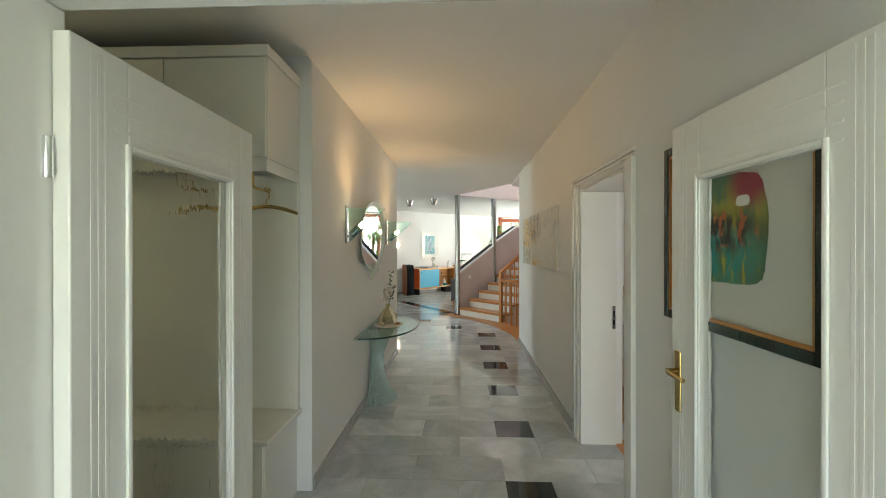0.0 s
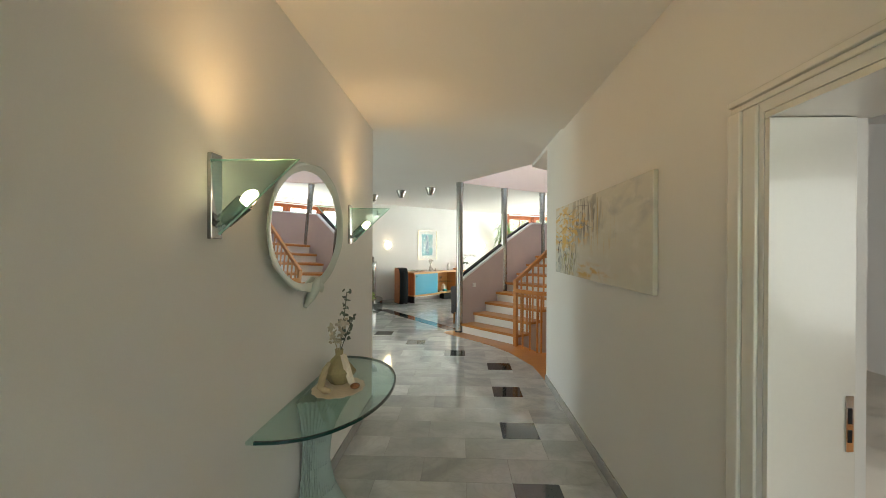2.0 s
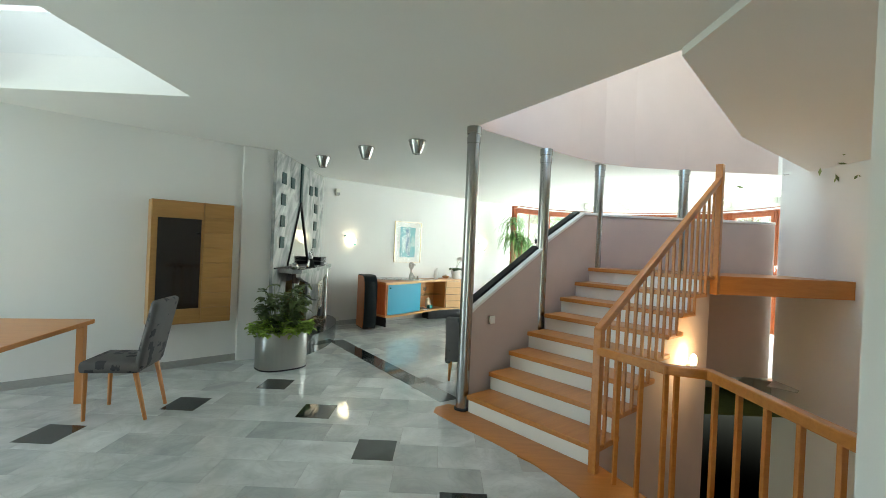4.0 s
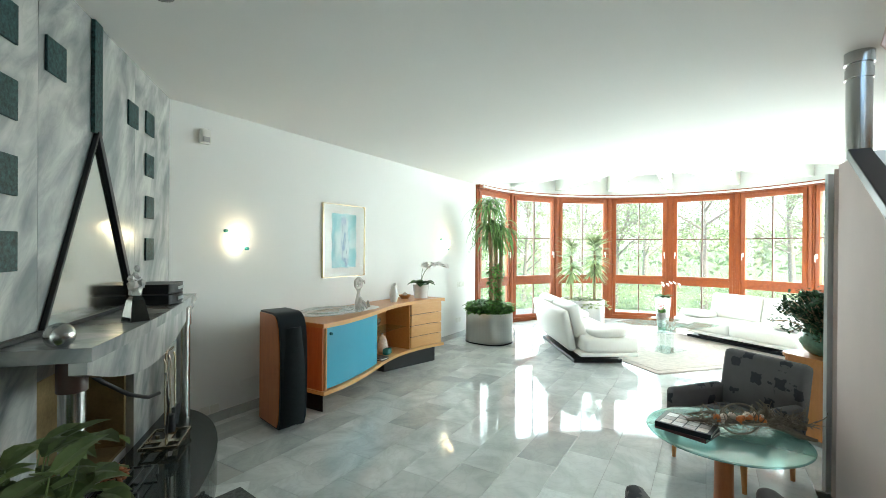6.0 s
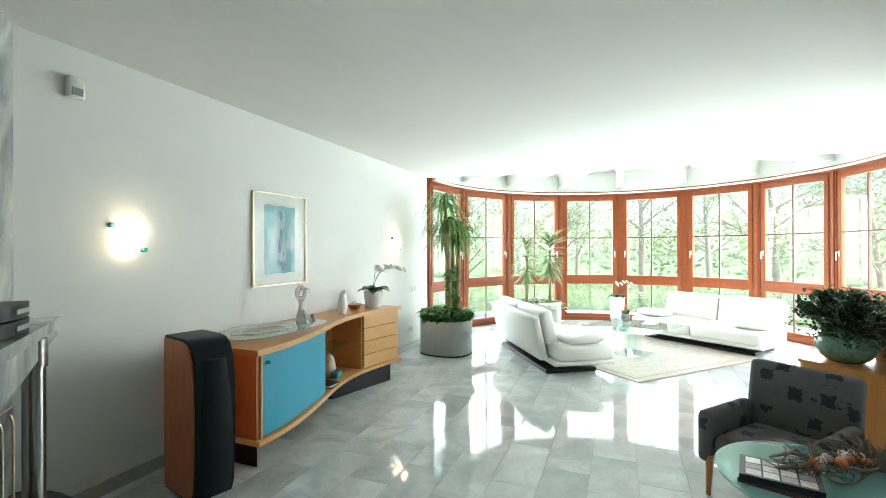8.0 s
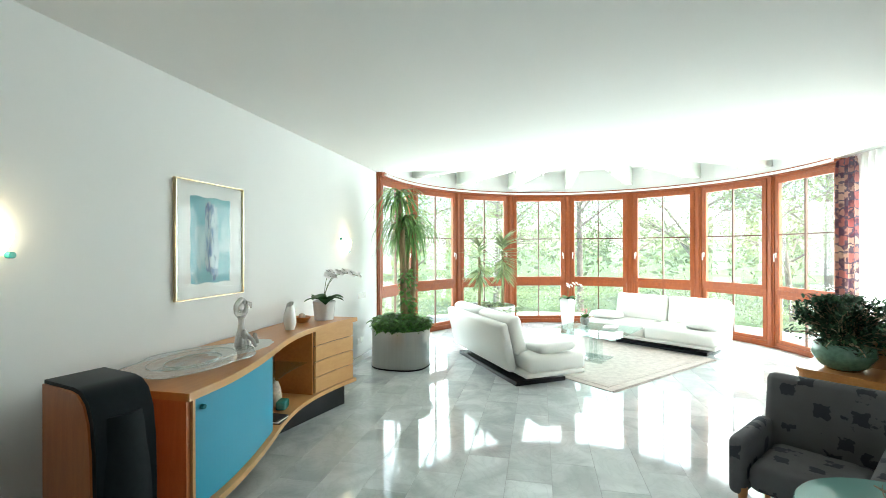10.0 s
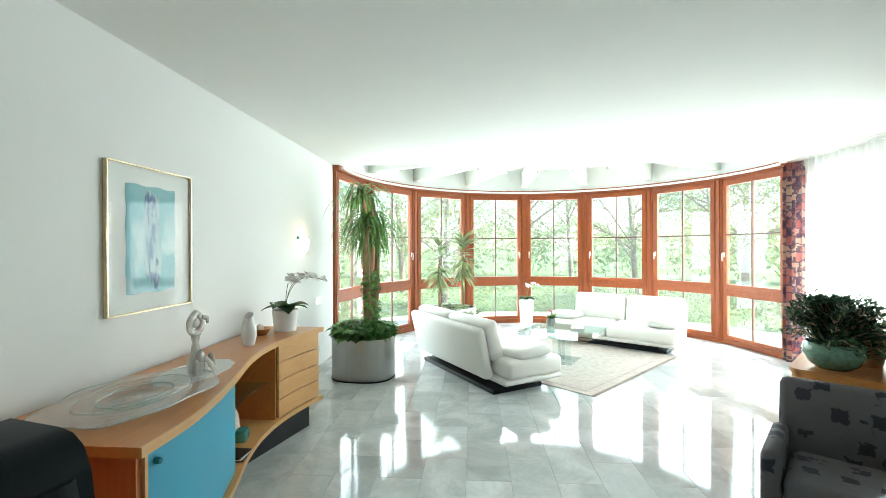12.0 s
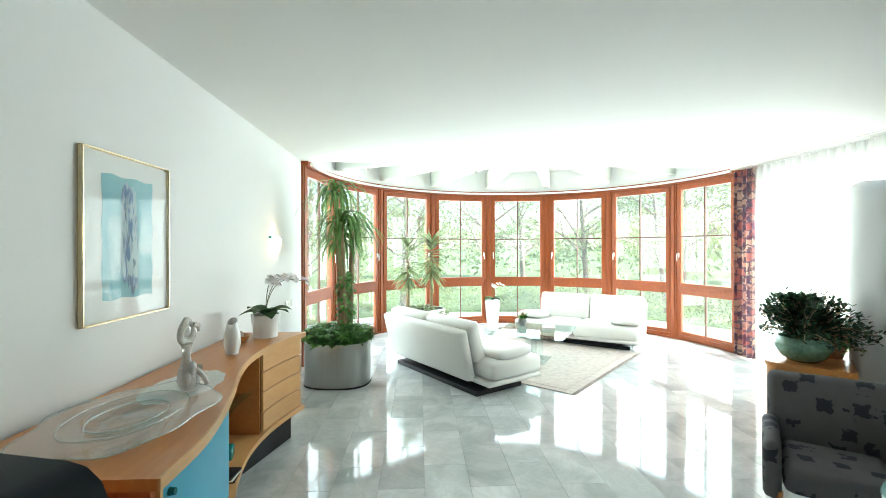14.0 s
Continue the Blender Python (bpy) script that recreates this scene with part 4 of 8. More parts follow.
ART = paint_mat("print_paint", [
    ((0.10, 0.22, 0.12), 0, 1, 6, (1, 1, 1)),
    ((0.02, 0.10, 0.08), 0.42, 0.56, 8, (1, 1, 1.5), (0.13, 0.09, 0.16, 0.14)),
    ((0.36, 0.33, 0.04), 0.40, 0.56, 9, (1, 2, 1), (-0.06, 0.05, 0.22, 0.12)),
    ((0.02, 0.30, 0.27), 0.34, 0.50, 9, (1, 2, 1), (0.03, -0.10, 0.25, 0.12)),
    ((0.46, 0.40, 0.05), 0.55, 0.62, 12, (1, 3, 1), (0.0, -0.15, 0.25, 0.10)),
    ((0.32, 0.02, 0.05), 0.30, 0.44, 8, (1, 1, 1), (-0.13, 0.15, 0.13, 0.10)),
    ((0.022, 0.016, 0.012), 0.38, 0.52, 14, (1, 2.2, 1), (0.02, -0.01, 0.26, 0.085)),
    ((0.50, 0.10, 0.02), 0.58, 0.62, 16, (1, 2, 1), (0.02, 0.01, 0.24, 0.09))], 6, 1, 5.0)
b = bmesh.new()
blob(b, 0.02, 0.0, 0.235, 0.195, 0.0135, 60, 0.05, 80)
part("print_patch", b, ART, art)
b = bmesh.new()
blob(b, -0.10, 0.09, 0.035, 0.018, 0.0115, 20, 0.05, 3)
part("paper_tag", b, LACQUER, art)

# ---- hall: wall lamps ----
BULB = glow("lit_bulb", (1.0, 0.74, 0.42), 6)


EDGE_BRIGHT = mat("polished_glass_edge", (0.30, 0.52, 0.44), 0.08, var=0.2, coat=0.5)


def wall_sconce(y):
    e = thing("wall_sconce", "brushed steel wall lamp with a triangular glass plate", "wall lamp", pose(LX, y, 1.585), "hall wall lamps")
    part("back_plate", boxes(((0.0, -0.035, 0.0), (0.018, 0.035, 0.305)), bevel=0.003), STEEL, e)
    part("arm", tube([(0.016, 0, 0.05), (0.05, 0, 0.07)], 0.012, 10), STEEL, e, smooth=40)
    m = Matrix.Translation((0.045, 0, 0.065)) @ Matrix.Rotation(radians(48), 4, "Y")
    part("holder", lathe([(0, 0), (0.03, 0), (0.034, 0.1), (0.030, 0.1), (0.026, 0.01), (0, 0.01)], 20, m=m), STEEL, e, smooth=40)
    m2 = m @ Matrix.Translation((0, 0, 0.08))
    part("bulb", lathe([(0, 0), (0.016, 0.01), (0.024, 0.035), (0.022, 0.06), (0.012, 0.075), (0, 0.08)], 16, m=m2), BULB, e, "lit bulb", smooth=60)
    g = bmesh.new()
    tri = [(0.018, 0.275), (0.33, 0.275), (0.05, 0.015)]
    va = [g.verts.new((x, -0.048, z)) for x, z in tri]
    vb = [g.verts.new((x, -0.040, z)) for x, z in tri]
    g.faces.new(va), g.faces.new(vb[::-1])
    for i in range(3):
        j = (i + 1) % 3
        g.faces.new((va[i], va[j], vb[j], vb[i]))
    part("glass_plate", g, GREEN_GLASS, e, "clear greenish glass").visible_shadow = False
    part("glass_edge", tube([(x, -0.044, z) for x, z in (tri[0], tri[1], tri[2])], 0.0045, 6), EDGE_BRIGHT, e, "bright polished glass edge")
    spot = bpy.data.lights.new("sconce_light", "SPOT")
    spot.energy, spot.color, spot.shadow_soft_size, spot.spot_size, spot.spot_blend = 2.2, (1.0, 0.62, 0.29), 0.03, radians(165), 0.7
    new("sconce_light", spot).matrix_world = look((LX + 0.20, y, 1.585 + 0.235), (LX + 0.62, y, 2.6))


for y in (4.56, 6.46):
    wall_sconce(y)

# ---- hall: mirror and console ----
FROST = mat("frosted_glass", (0.47, 0.54, 0.50), 0.35, var=0.04, scale=5, bump=0.05, spec=0.6)
mir = thing("wall_mirror", "oval mirror with a pale frosted rim", "mirror", pose(LX + 0.022, 5.49, 1.665, 0, 92.3, 0))
bm = lathe([(0.0, 0.012), (0.90, 0.012), (0.90, 0.0), (0, 0.0)], 64, sx=0.36, sy=0.60)
part("mirror_glass", bm, MIRROR, mir, "silvered oval glass", smooth=30)
rim = lathe([(0.87, 0.0125), (0.90, 0.017), (0.945, 0.027), (0.99, 0.034), (1.003, 0.031), (0.99, 0.024), (0.93, 0.008), (0.89, 0.0)], 96, sx=0.36, sy=0.60)
for v in rim.verts:
    a, r = math.atan2(v.co.y / 0.60, v.co.x / 0.36), math.hypot(v.co.y / 0.60, v.co.x / 0.36)
    k = 1 + 0.016 * max(0.0, (r - 0.9) / 0.11) * (math.sin(5 * a + 0.7) + 0.6 * math.sin(11 * a))
    v.co.x, v.co.y = v.co.x * k, v.co.y * k
part("rim", rim, FROST, mir, smooth=60)
tail = bmesh.new()
tube([(0.30, 0.12, 0.03), (0.345, 0.06, 0.035), (0.385, -0.0, 0.03), (0.44, -0.06, 0.02)], [0.02, 0.032, 0.03, 0.012], 8, tail)
tube([(0.35, 0.06, 0.03), (0.345, 0.14, 0.03), (0.375, 0.21, 0.02)], [0.02, 0.03, 0.014], 8, tail)
part("rim_ribbon", tail, FROST, mir, "frosted ribbon ornament", smooth=60)
con = thing("console_table", "half-round glass console table with fluted base", "console table", pose(LX + 0.003, 5.53, 0))
arc = [(0.0, -0.73)] + [(0.50 * math.cos(a) ** 0.8, 0.73 * math.sin(a)) for a in [radians(-88 + 176 * i / 40) for i in range(41)]] + [(0.0, 0.73)]
bm = prism(arc, 0.735, 0.75)
part("glass_top", bm, GREEN_GLASS, con, "clear green-edged glass top").visible_shadow = False
part("glass_rim", prism([(x * 1.004, y * 1.004) for x, y in arc[1:-1]] + [(x * 0.982, y * 0.985) for x, y in arc[1:-1]][::-1], 0.736, 0.749), GLASS_EDGE, con, "dark green glass edge")
bm = bmesh.new()
def hyper(i, t, n=30):
    a = radians(-88 + 176 * i / n)
    r = 0.10 + 0.13 * (2 * t - 1) ** 2
    return Vector((0.01 + max(0.0, r * 1.15 * math.cos(a)), r * 1.2 * math.sin(a) + 0.08 * (t - 0.5), 0.735 * t))
rings = []
for s in range(17):
    t = s / 16
    row = []
    for i in range(121):
        p = hyper(i / 4.0, t)
        flute = 1 + 0.05 * math.cos(i / 4.0 * 2 * math.pi + t * 9)
        row.append(bm.verts.new((p.x * flute, p.y * flute, p.z)))
    rings.append(row)
for a, b in zip(rings, rings[1:]):
    for i in range(120):
        bm.faces.new((a[i], a[i + 1], b[i + 1], b[i]))
for row in (rings[0], rings[-1]):
    bm.faces.new(row)
part("fluted_base", bm, mat("pale_green_glass_base", (0.50, 0.62, 0.58), 0.25, var=0.05, trans=0.35), con, "fluted pale green base", smooth=60)

LACE = mat("cream_lace", (0.70, 0.64, 0.52), 0.9, var=0.12, scale=60, fine=260, bump=0.5)
def scallop(name, label, m, rx, ry, n, mtl, amp=0.06):
    e = thing(name, label, "doily", m)
    pts = []
    for i in range(n * 6):
        a = 2 * math.pi * i / (n * 6)
        k = 1 + amp * abs(math.sin(n * a / 2))
        pts.append((rx * k * math.cos(a), ry * k * math.sin(a)))
    part("cloth", prism(pts, 0.0005, 0.003), mtl, e)
    return e
scallop("doily", "cream lace doily under the vase", pose(LX + 0.19, 5.52, 0.75), 0.14, 0.19, 14, LACE)
STONEWARE = mat("sand_stoneware", (0.31, 0.27, 0.14), 0.6, var=0.15, scale=14, bump=0.2)
vase = thing("vase", "faceted sand-coloured stoneware vase with dried stems", "vase", pose(LX + 0.17, 5.60, 0.753))
part("body", lathe([(0, 0), (0.05, 0.0), (0.105, 0.075), (0.04, 0.15), (0.022, 0.165), (0.026, 0.2), (0.018, 0.2), (0.016, 0.16), (0, 0.16)], 7), STONEWARE, vase)
part("lace_ribbon", tube([(0.03, -0.02, 0.17), (0.06, -0.05, 0.10), (0.09, -0.07, 0.03), (0.11, -0.08, 0.006)], [0.02, 0.024, 0.022, 0.014], 6), LACE, vase)
EUC = mat("eucalyptus_leaf", (0.09, 0.12, 0.10), 0.6, var=0.25)
DRIED = mat("dried_flower", (0.45, 0.42, 0.33), 0.8, var=0.2)
stems = [((0.0, 0.0, 0.17), (0.02, 0.02, 0.36), (0.02, 0.09, 0.53), EUC), ((0.0, 0.0, 0.17), (0.03, 0.05, 0.28), (0.05, 0.13, 0.37), EUC), ((0, 0, 0.17), (-0.02, -0.06, 0.28), (-0.02, -0.14, 0.36), DRIED), ((0, 0, 0.17), (0.01, -0.01, 0.28), (0.02, -0.0, 0.37), DRIED)]
rnd = random.Random(5)
for a, b, c, mt in stems:
    pts = [Vector(a).lerp(Vector(b), t).lerp(Vector(b).lerp(Vector(c), t), t) for t in [i / 8 for i in range(9)]]
    sb = tube(pts, [0.003] * 9, 5)
    for p in pts[3:]:
        for s in range(4):
            o = Vector((rnd.uniform(-1, 1), rnd.uniform(-1, 1), rnd.uniform(-0.4, 0.6))) * 0.022
            bmesh.ops.create_icosphere(sb, subdivisions=1, radius=1.0, matrix=Matrix.Translation(p + o) @ Euler((rnd.random() * 3, rnd.random() * 3, 0)).to_matrix().to_4x4() @ Matrix.Diagonal((0.014, 0.009, 0.005, 1)))
    tagged(part("stem", sb, mt, vase, smooth=60), kind="stuff")
rb = bmesh.new()
for i in range(26):
    a = i * 2.4
    r = 0.004 + 0.0014 * i
    bmesh.ops.create_icosphere(rb, subdivisions=1, radius=1, matrix=Matrix.Translation((0.02 + r * math.cos(a), r * math.sin(a), 0.345 + 0.0006 * (26 - i))) @ Matrix.Rotation(a, 4, "Z") @ Matrix.Diagonal((0.006, 0.014, 0.012, 1)))
part("blossom", rb, mat("cream_blossom", (0.55, 0.52, 0.46), 0.7, var=0.1), vase, "cream dried rose", smooth=60)
drift = thing("driftwood_piece", "pale bent piece of driftwood on the doily", "ornament", pose(LX + 0.13, 5.41, 0.753))
part("branch", tube([(0.05, -0.03, 0.02), (0.02, -0.02, 0.022), (-0.01, 0.0, 0.03), (0.0, 0.0, 0.08), (0.015, 0.005, 0.13), (0.035, 0.012, 0.165)], [0.014, 0.02, 0.024, 0.02, 0.017, 0.01], 9), mat("bleached_wood", (0.42, 0.34, 0.22), 0.8, var=0.2, scale=20), drift, smooth=60)
stone = thing("pebble", "brown pointed agate pebble on the doily", "stone", pose(LX + 0.29, 5.50, 0.768))
b = bmesh.new()
bmesh.ops.create_icosphere(b, subdivisions=2, radius=1, matrix=Matrix.Diagonal((0.028, 0.04, 0.015, 1)))
part("body", b, mat("brown_agate", (0.30, 0.13, 0.05), 0.2, var=0.4, scale=30), stone, smooth=60)

# ---- bedroom doorway and bed ----
cs = bmesh.new()
for y0, y1, x0 in ((4.53, 4.60, 0.014), (4.602, 4.67, 0.024), (3.462, 3.53, 0.016), (3.385, 3.46, 0.03)):
    box(cs, (RX - x0, y0, 0), (RX, y1, 2.042), bevel=0.005)
box(cs, (RX - 0.014, 3.386, 2.044), (RX, 4.669, 2.064), bevel=0.004)
box(cs, (RX - 0.024, 3.386, 2.066), (RX, 4.669, 2.09), bevel=0.004)
setting("door_2", cs, LACQUER, "white lacquered door casing of the bedroom", "door frame")
for lo, hi in (((RX + 0.001, 4.485, 0), (RX + 0.275, 4.508, 1.985)), ((RX + 0.001, 3.532, 0), (RX + 0.345, 3.552, 1.985)), ((RX + 0.001, 3.532, 1.987), (RX + 0.345, 4.508, 2.008))):
    setting("door_lining", boxes((lo, hi), bevel=0.002), LACQUER, "white lacquered door lining", "door frame")
lk = thing("strike_plate", "dark metal strike plate in the door lining", "strike plate", pose(RX + 0.255, 4.484, 1.0))
part("plate", boxes(((-0.012, -0.003, -0.09), (0.012, 0.0, 0.09)), bevel=0.001), CHROME, lk)
part("slot", boxes(((-0.006, -0.005, 0.0), (0.006, -0.0035, 0.05)), ((-0.006, -0.005, -0.06), (0.006, -0.0035, -0.02))), BLACK, lk)
setting("floor_bedroom", boxes(((RX, 1.6, -0.1), (4.6, 7.4, -0.002))), STAIR_WOOD, "orange-brown wooden bedroom floor", "floor")
BEIGE = mat("beige_upholstery", (0.56, 0.49, 0.40), 0.8, var=0.05, scale=8, fine=200, bump=0.2)
LINEN = mat("cream_linen", (0.72, 0.68, 0.62), 0.85, var=0.05, scale=7, fine=180, bump=0.35)
bed = thing("bed", "beige upholstered bed with crumpled cream linen", "bed", pose(1.93, 5.05, 0))
part("base", boxes(((0, 0, 0.08), (1.8, 2.05, 0.46)), bevel=0.04), BEIGE, bed, smooth=40)
for i in range(5):
    part("headboard_cushion", boxes(((0.02 + i * 0.355, 2.05, 0.3), (0.365 + i * 0.355, 2.17, 1.02)), bevel=0.05), BEIGE, bed, smooth=50)
for x, y in ((0.1, 0.1), (1.7, 0.1), (0.1, 1.95), (1.7, 1.95)):
    part("leg", lathe([(0, 0), (0.03, 0), (0.03, 0.08), (0, 0.08)], 12, m=Matrix.Translation((x, y, 0))), BLACK, bed)
bm = bmesh.new()
bmesh.ops.create_grid(bm, x_segments=46, y_segments=46, size=0.5)
for v in bm.verts:
    x, y = v.co.x, v.co.y
    edge = min(0.5 - abs(x), 0.5 - abs(y))
    drop = max(0.0, 0.05 - edge) / 0.05
    n = noise.fractal(Vector((x * 5, y * 4, 2.0)), 0.8, 2.0, 4) * 0.05 + abs(noise.noise(Vector((x * 9 + y * 5, y * 3, 7)))) * 0.05
    v.co = Vector((0.9 + x * 1.92, 0.74 + y * 1.56, 0.55 + n * (1 - drop) - drop * 0.10))
part("duvet", bm, LINEN, bed, "crumpled cream duvet", smooth=80)
part("mattress", boxes(((0.04, 0.03, 0.462), (1.76, 2.04, 0.53)), bevel=0.03), LINEN, bed, smooth=40)
for i in range(2):
    b = bmesh.new()
    bmesh.ops.create_uvsphere(b, u_segments=24, v_segments=14, radius=1)
    for v in b.verts:
        s = Vector((math.copysign(abs(v.co.x) ** 0.55, v.co.x), math.copysign(abs(v.co.y) ** 0.55, v.co.y), v.co.z))
        v.co = Vector((s.x * 0.30, s.y * 0.19, s.z * 0.09 + 0.012 * noise.noise(s * 3)))
    part("pillow", b, LINEN, bed, "cream pillow", smooth=80, at=pose(0.36 + i * 0.66, 1.80, 0.70, 38, 0, 4 - i * 9))
# Added fill lamp inside the bedroom, whose walls have no window.
area_lamp("bedroom_fill", (3.6, 1.85, 1.5), (3.2, 5, 1.2), 1.6, 1.4, 6)

# ---- fireplace ----
FX = -2.33
setting("wall_chimney", prism([(-2.69, 12.5), (FX - 0.05, 12.70), (FX - 0.05, 13.155), (-3.2, 13.155), (-3.2, 12.9)], 0, CH), WALL, "white chimney breast", "wall")
setting("wall_chimney_2", boxes(((-3.2, 14.215, 0), (FX - 0.05, 15.3, CH)), ((-3.2, 13.157, 0.985), (FX - 0.05, 14.213, CH)), ((-3.2, 13.157, 0), (FX - 0.405, 14.213, 0.983)), ((FX - 0.403, 13.157, 0), (FX - 0.05, 14.213, 0.245))), WALL, "white chimney breast round the firebox", "wall")
fire = thing("fireplace", "grey marble fireplace with a mantel shelf and black hearth", "fireplace", pose(FX, 12.66, 0))
for lo, hi in (((-0.045, 0, 0.0), (0, 0.498, CH)), ((-0.045, 1.552, 0.0), (0, 2.30, CH)), ((-0.045, 0.50, 0.98), (0, 0.999, CH)), ((-0.045, 1.001, 0.98), (0, 1.55, CH))):
    part("marble_slab", boxes((lo, hi)), MARBLE_SLANT if hi[1] < 1 else MARBLE_WALL, fire, "veined grey marble slab")
SQ = mat("slate_square", (0.018, 0.052, 0.052), 0.5, var=0.9, scale=60, fine=140, bump=0.15, spec=0.25)
for y, rows in ((0.27, (0, 1, 2, 3)), (1.80, (0, 1, 2, 3)), (0.62, (0,)), (1.50, (0,))):
    for r in rows:
        z = 2.425 - 0.295 * r + (0.0 if len(rows) > 1 else -0.02)
        part("slate_square", boxes(((0.001, y - 0.078, z - 0.078), (0.012, y + 0.078, z + 0.078)), bevel=0.002), SQ, fire, "dark slate square")
part("slate_band", boxes(((0.001, 0.955, 2.16), (0.02, 1.045, CH - 0.005)), bevel=0.002), SQ, fire)
tri = [(0.50, 1.18), (1.50, 1.18), (1.0, 2.17)]
tb = bmesh.new()
tv = [tb.verts.new((0.006, y, z)) for y, z in tri]
tb.faces.new(tv)
part("steel_triangle", tb, mat("polished_steel", (0.62, 0.62, 0.58), 0.12, metal=1.0, var=0.06, scale=4, bump=0.03), fire, "polished steel triangle")
for (ya, za), (yb, zb), wide in ((tri[0], tri[2], 0.009), (tri[1], tri[2], 0.019), ((0.02, 1.19), (1.50, 1.19), 0.010)):
    bb = bmesh.new()
    L = math.hypot(yb - ya, zb - za)
    box(bb, (0.001, -wide, 0), (0.025, wide, L), Matrix.Translation((0, ya, za)) @ Matrix.Rotation(-math.atan2(yb - ya, zb - za), 4, "X"), bevel=0.003)
    part("black_bar", bb, BLACK, fire, "black bar edging the triangle")
def front(y):
    """How far the mantel reaches out."""
    return 0.32 - 0.12 * max(0.0, (y - 0.6) / 1.67) ** 1.6
ys = [0.20 + 2.07 * i / 36 for i in range(37)]
mb = prism([(0.001, ys[0])] + [(front(y), y) for y in ys] + [(0.001, ys[-1])], 1.12, 1.175)
part("mantel_shelf", mb, MARBLE_WALL, fire, "curved grey marble mantel")
ab = bmesh.new()
prev = None
for y in ys:
    t = (y - ys[0]) / 2.07
    dz = 0.045 + 0.15 * max(0.0, math.sin(math.pi * t ** 0.75)) ** 1.3
    x = front(y) - 0.015
    cur = [ab.verts.new((x, y, 1.118)), ab.verts.new((x, y, 1.118 - dz)), ab.verts.new((x - 0.06, y, 1.118 - dz)), ab.verts.new((x - 0.06, y, 1.118))]
    if prev:
        for j in range(4):
            ab.faces.new((prev[j], prev[(j + 1) % 4], cur[(j + 1) % 4], cur[j]))
    else:
        ab.faces.new(cur)
    prev = cur
ab.faces.new(prev[::-1])
part("mantel_apron", ab, MARBLE_WALL, fire)
CAPWOOD = mat("dark_wood_cap", (0.05, 0.022, 0.014), 0.4, var=0.2)
for y in (0.33, 1.90):
    part("column", lathe([(0, 0.25), (0.045, 0.25), (0.045, 0.98), (0, 0.98)], 24, m=Matrix.Translation((0.20, y, 0))), STEEL, fire, "steel mantel column", smooth=40)
    part("column_cap" if y < 1 else "column_head", lathe([(0, 0.98), (0.052, 0.98), (0.052, 1.115), (0, 1.115)], 24, m=Matrix.Translation((0.20, y, 0))), CAPWOOD if y < 1 else STEEL, fire, smooth=40)
he = [(0.001, -0.16)] + [(0.55 * math.cos(a), 1.05 + 1.20 * math.sin(a)) for a in [radians(-88 + 176 * i / 40) for i in range(41)]] + [(0.001, 2.25)]
part("hearth", prism(he, 0.0, 0.25), GRANITE, fire, "polished black granite hearth")
FB = mat("firebox_brick", (0.20, 0.14, 0.06), 0.85, var=0.35, scale=5, bump=0.2)
part("firebox", boxes(((-0.40, 0.50, 0.25), (-0.36, 1.55, 0.98)), ((-0.36, 0.50, 0.25), (-0.045, 0.53, 0.98)), ((-0.36, 1.52, 0.25), (-0.045, 1.55, 0.98)), ((-0.36, 0.53, 0.95), (-0.045, 1.52, 0.98)), ((-0.36, 0.53, 0.25), (-0.045, 1.52, 0.27))), FB, fire, "ochre firebox lining")
part("flue_hook", tube([(-0.05, 0.95, 0.93), (0.04, 1.02, 0.82), (0.10, 1.18, 0.70), (0.14, 1.36, 0.62), (0.16, 1.50, 0.60)], 0.012, 8), BLACK, fire, smooth=60)
gr = thing("log_basket", "dark iron grate with a cone and shells in the firebox", "grate", pose(FX + 0.12, 13.62, 0.25))
gb = bmesh.new()
for i in range(6):
    tube([(-0.12 + 0.05 * i, -0.16, 0.05), (-0.12 + 0.05 * i, 0.16, 0.05)], 0.006, 6, gb)
for y in (-0.15, 0.15):
    tube([(-0.14, y, 0.0), (-0.14, y, 0.05), (0.15, y, 0.05), (0.15, y, 0.0)], 0.007, 6, gb)
part("grate", gb, BLACK, gr, smooth=60)
cone = thing("pine_cone", "reddish dried pine cone on the grate", "pine cone", pose(FX + 0.12, 13.6, 0.31))
cb = bmesh.new()
for i in range(60):
    a, t = i * 2.4, i / 60
    r = 0.055 * math.sin(math.pi * (0.15 + 0.8 * t))
    bmesh.ops.create_icosphere(cb, subdivisions=1, radius=1, matrix=Matrix.Translation((r * math.cos(a), r * math.sin(a), 0.09 * t)) @ Matrix.Rotation(a, 4, "Z") @ Matrix.Diagonal((0.018, 0.012, 0.007, 1)))
part("scales", cb, mat("cone_scale", (0.33, 0.12, 0.05), 0.6, var=0.3), cone, smooth=60)
TOOLMETAL = mat("pale_tool_metal", (0.60, 0.55, 0.45), 0.2, metal=1.0, var=0.06, bump=0.0)
tools = thing("fireplace_tools", "pale metal fireplace tools hanging on a stand", "fireplace tools", pose(FX + 0.20, 14.17, 0.25) @ Matrix.Scale(1.12, 4))
for lo, hi in (((-0.10, -0.02, 0.018), (0.10, 0.02, 0.03)), ((-0.02, -0.14, 0.0185), (0.02, 0.14, 0.0295)), ((-0.10, -0.14, 0.03), (-0.09, 0.14, 0.05)), ((0.09, -0.14, 0.03), (0.10, 0.14, 0.05)), ((-0.09, -0.14, 0.03), (0.09, -0.13, 0.05)), ((-0.09, 0.13, 0.03), (0.09, 0.14, 0.05))):
    part("tray_bar", boxes((lo, hi), bevel=0.002), TOOLMETAL, tools)
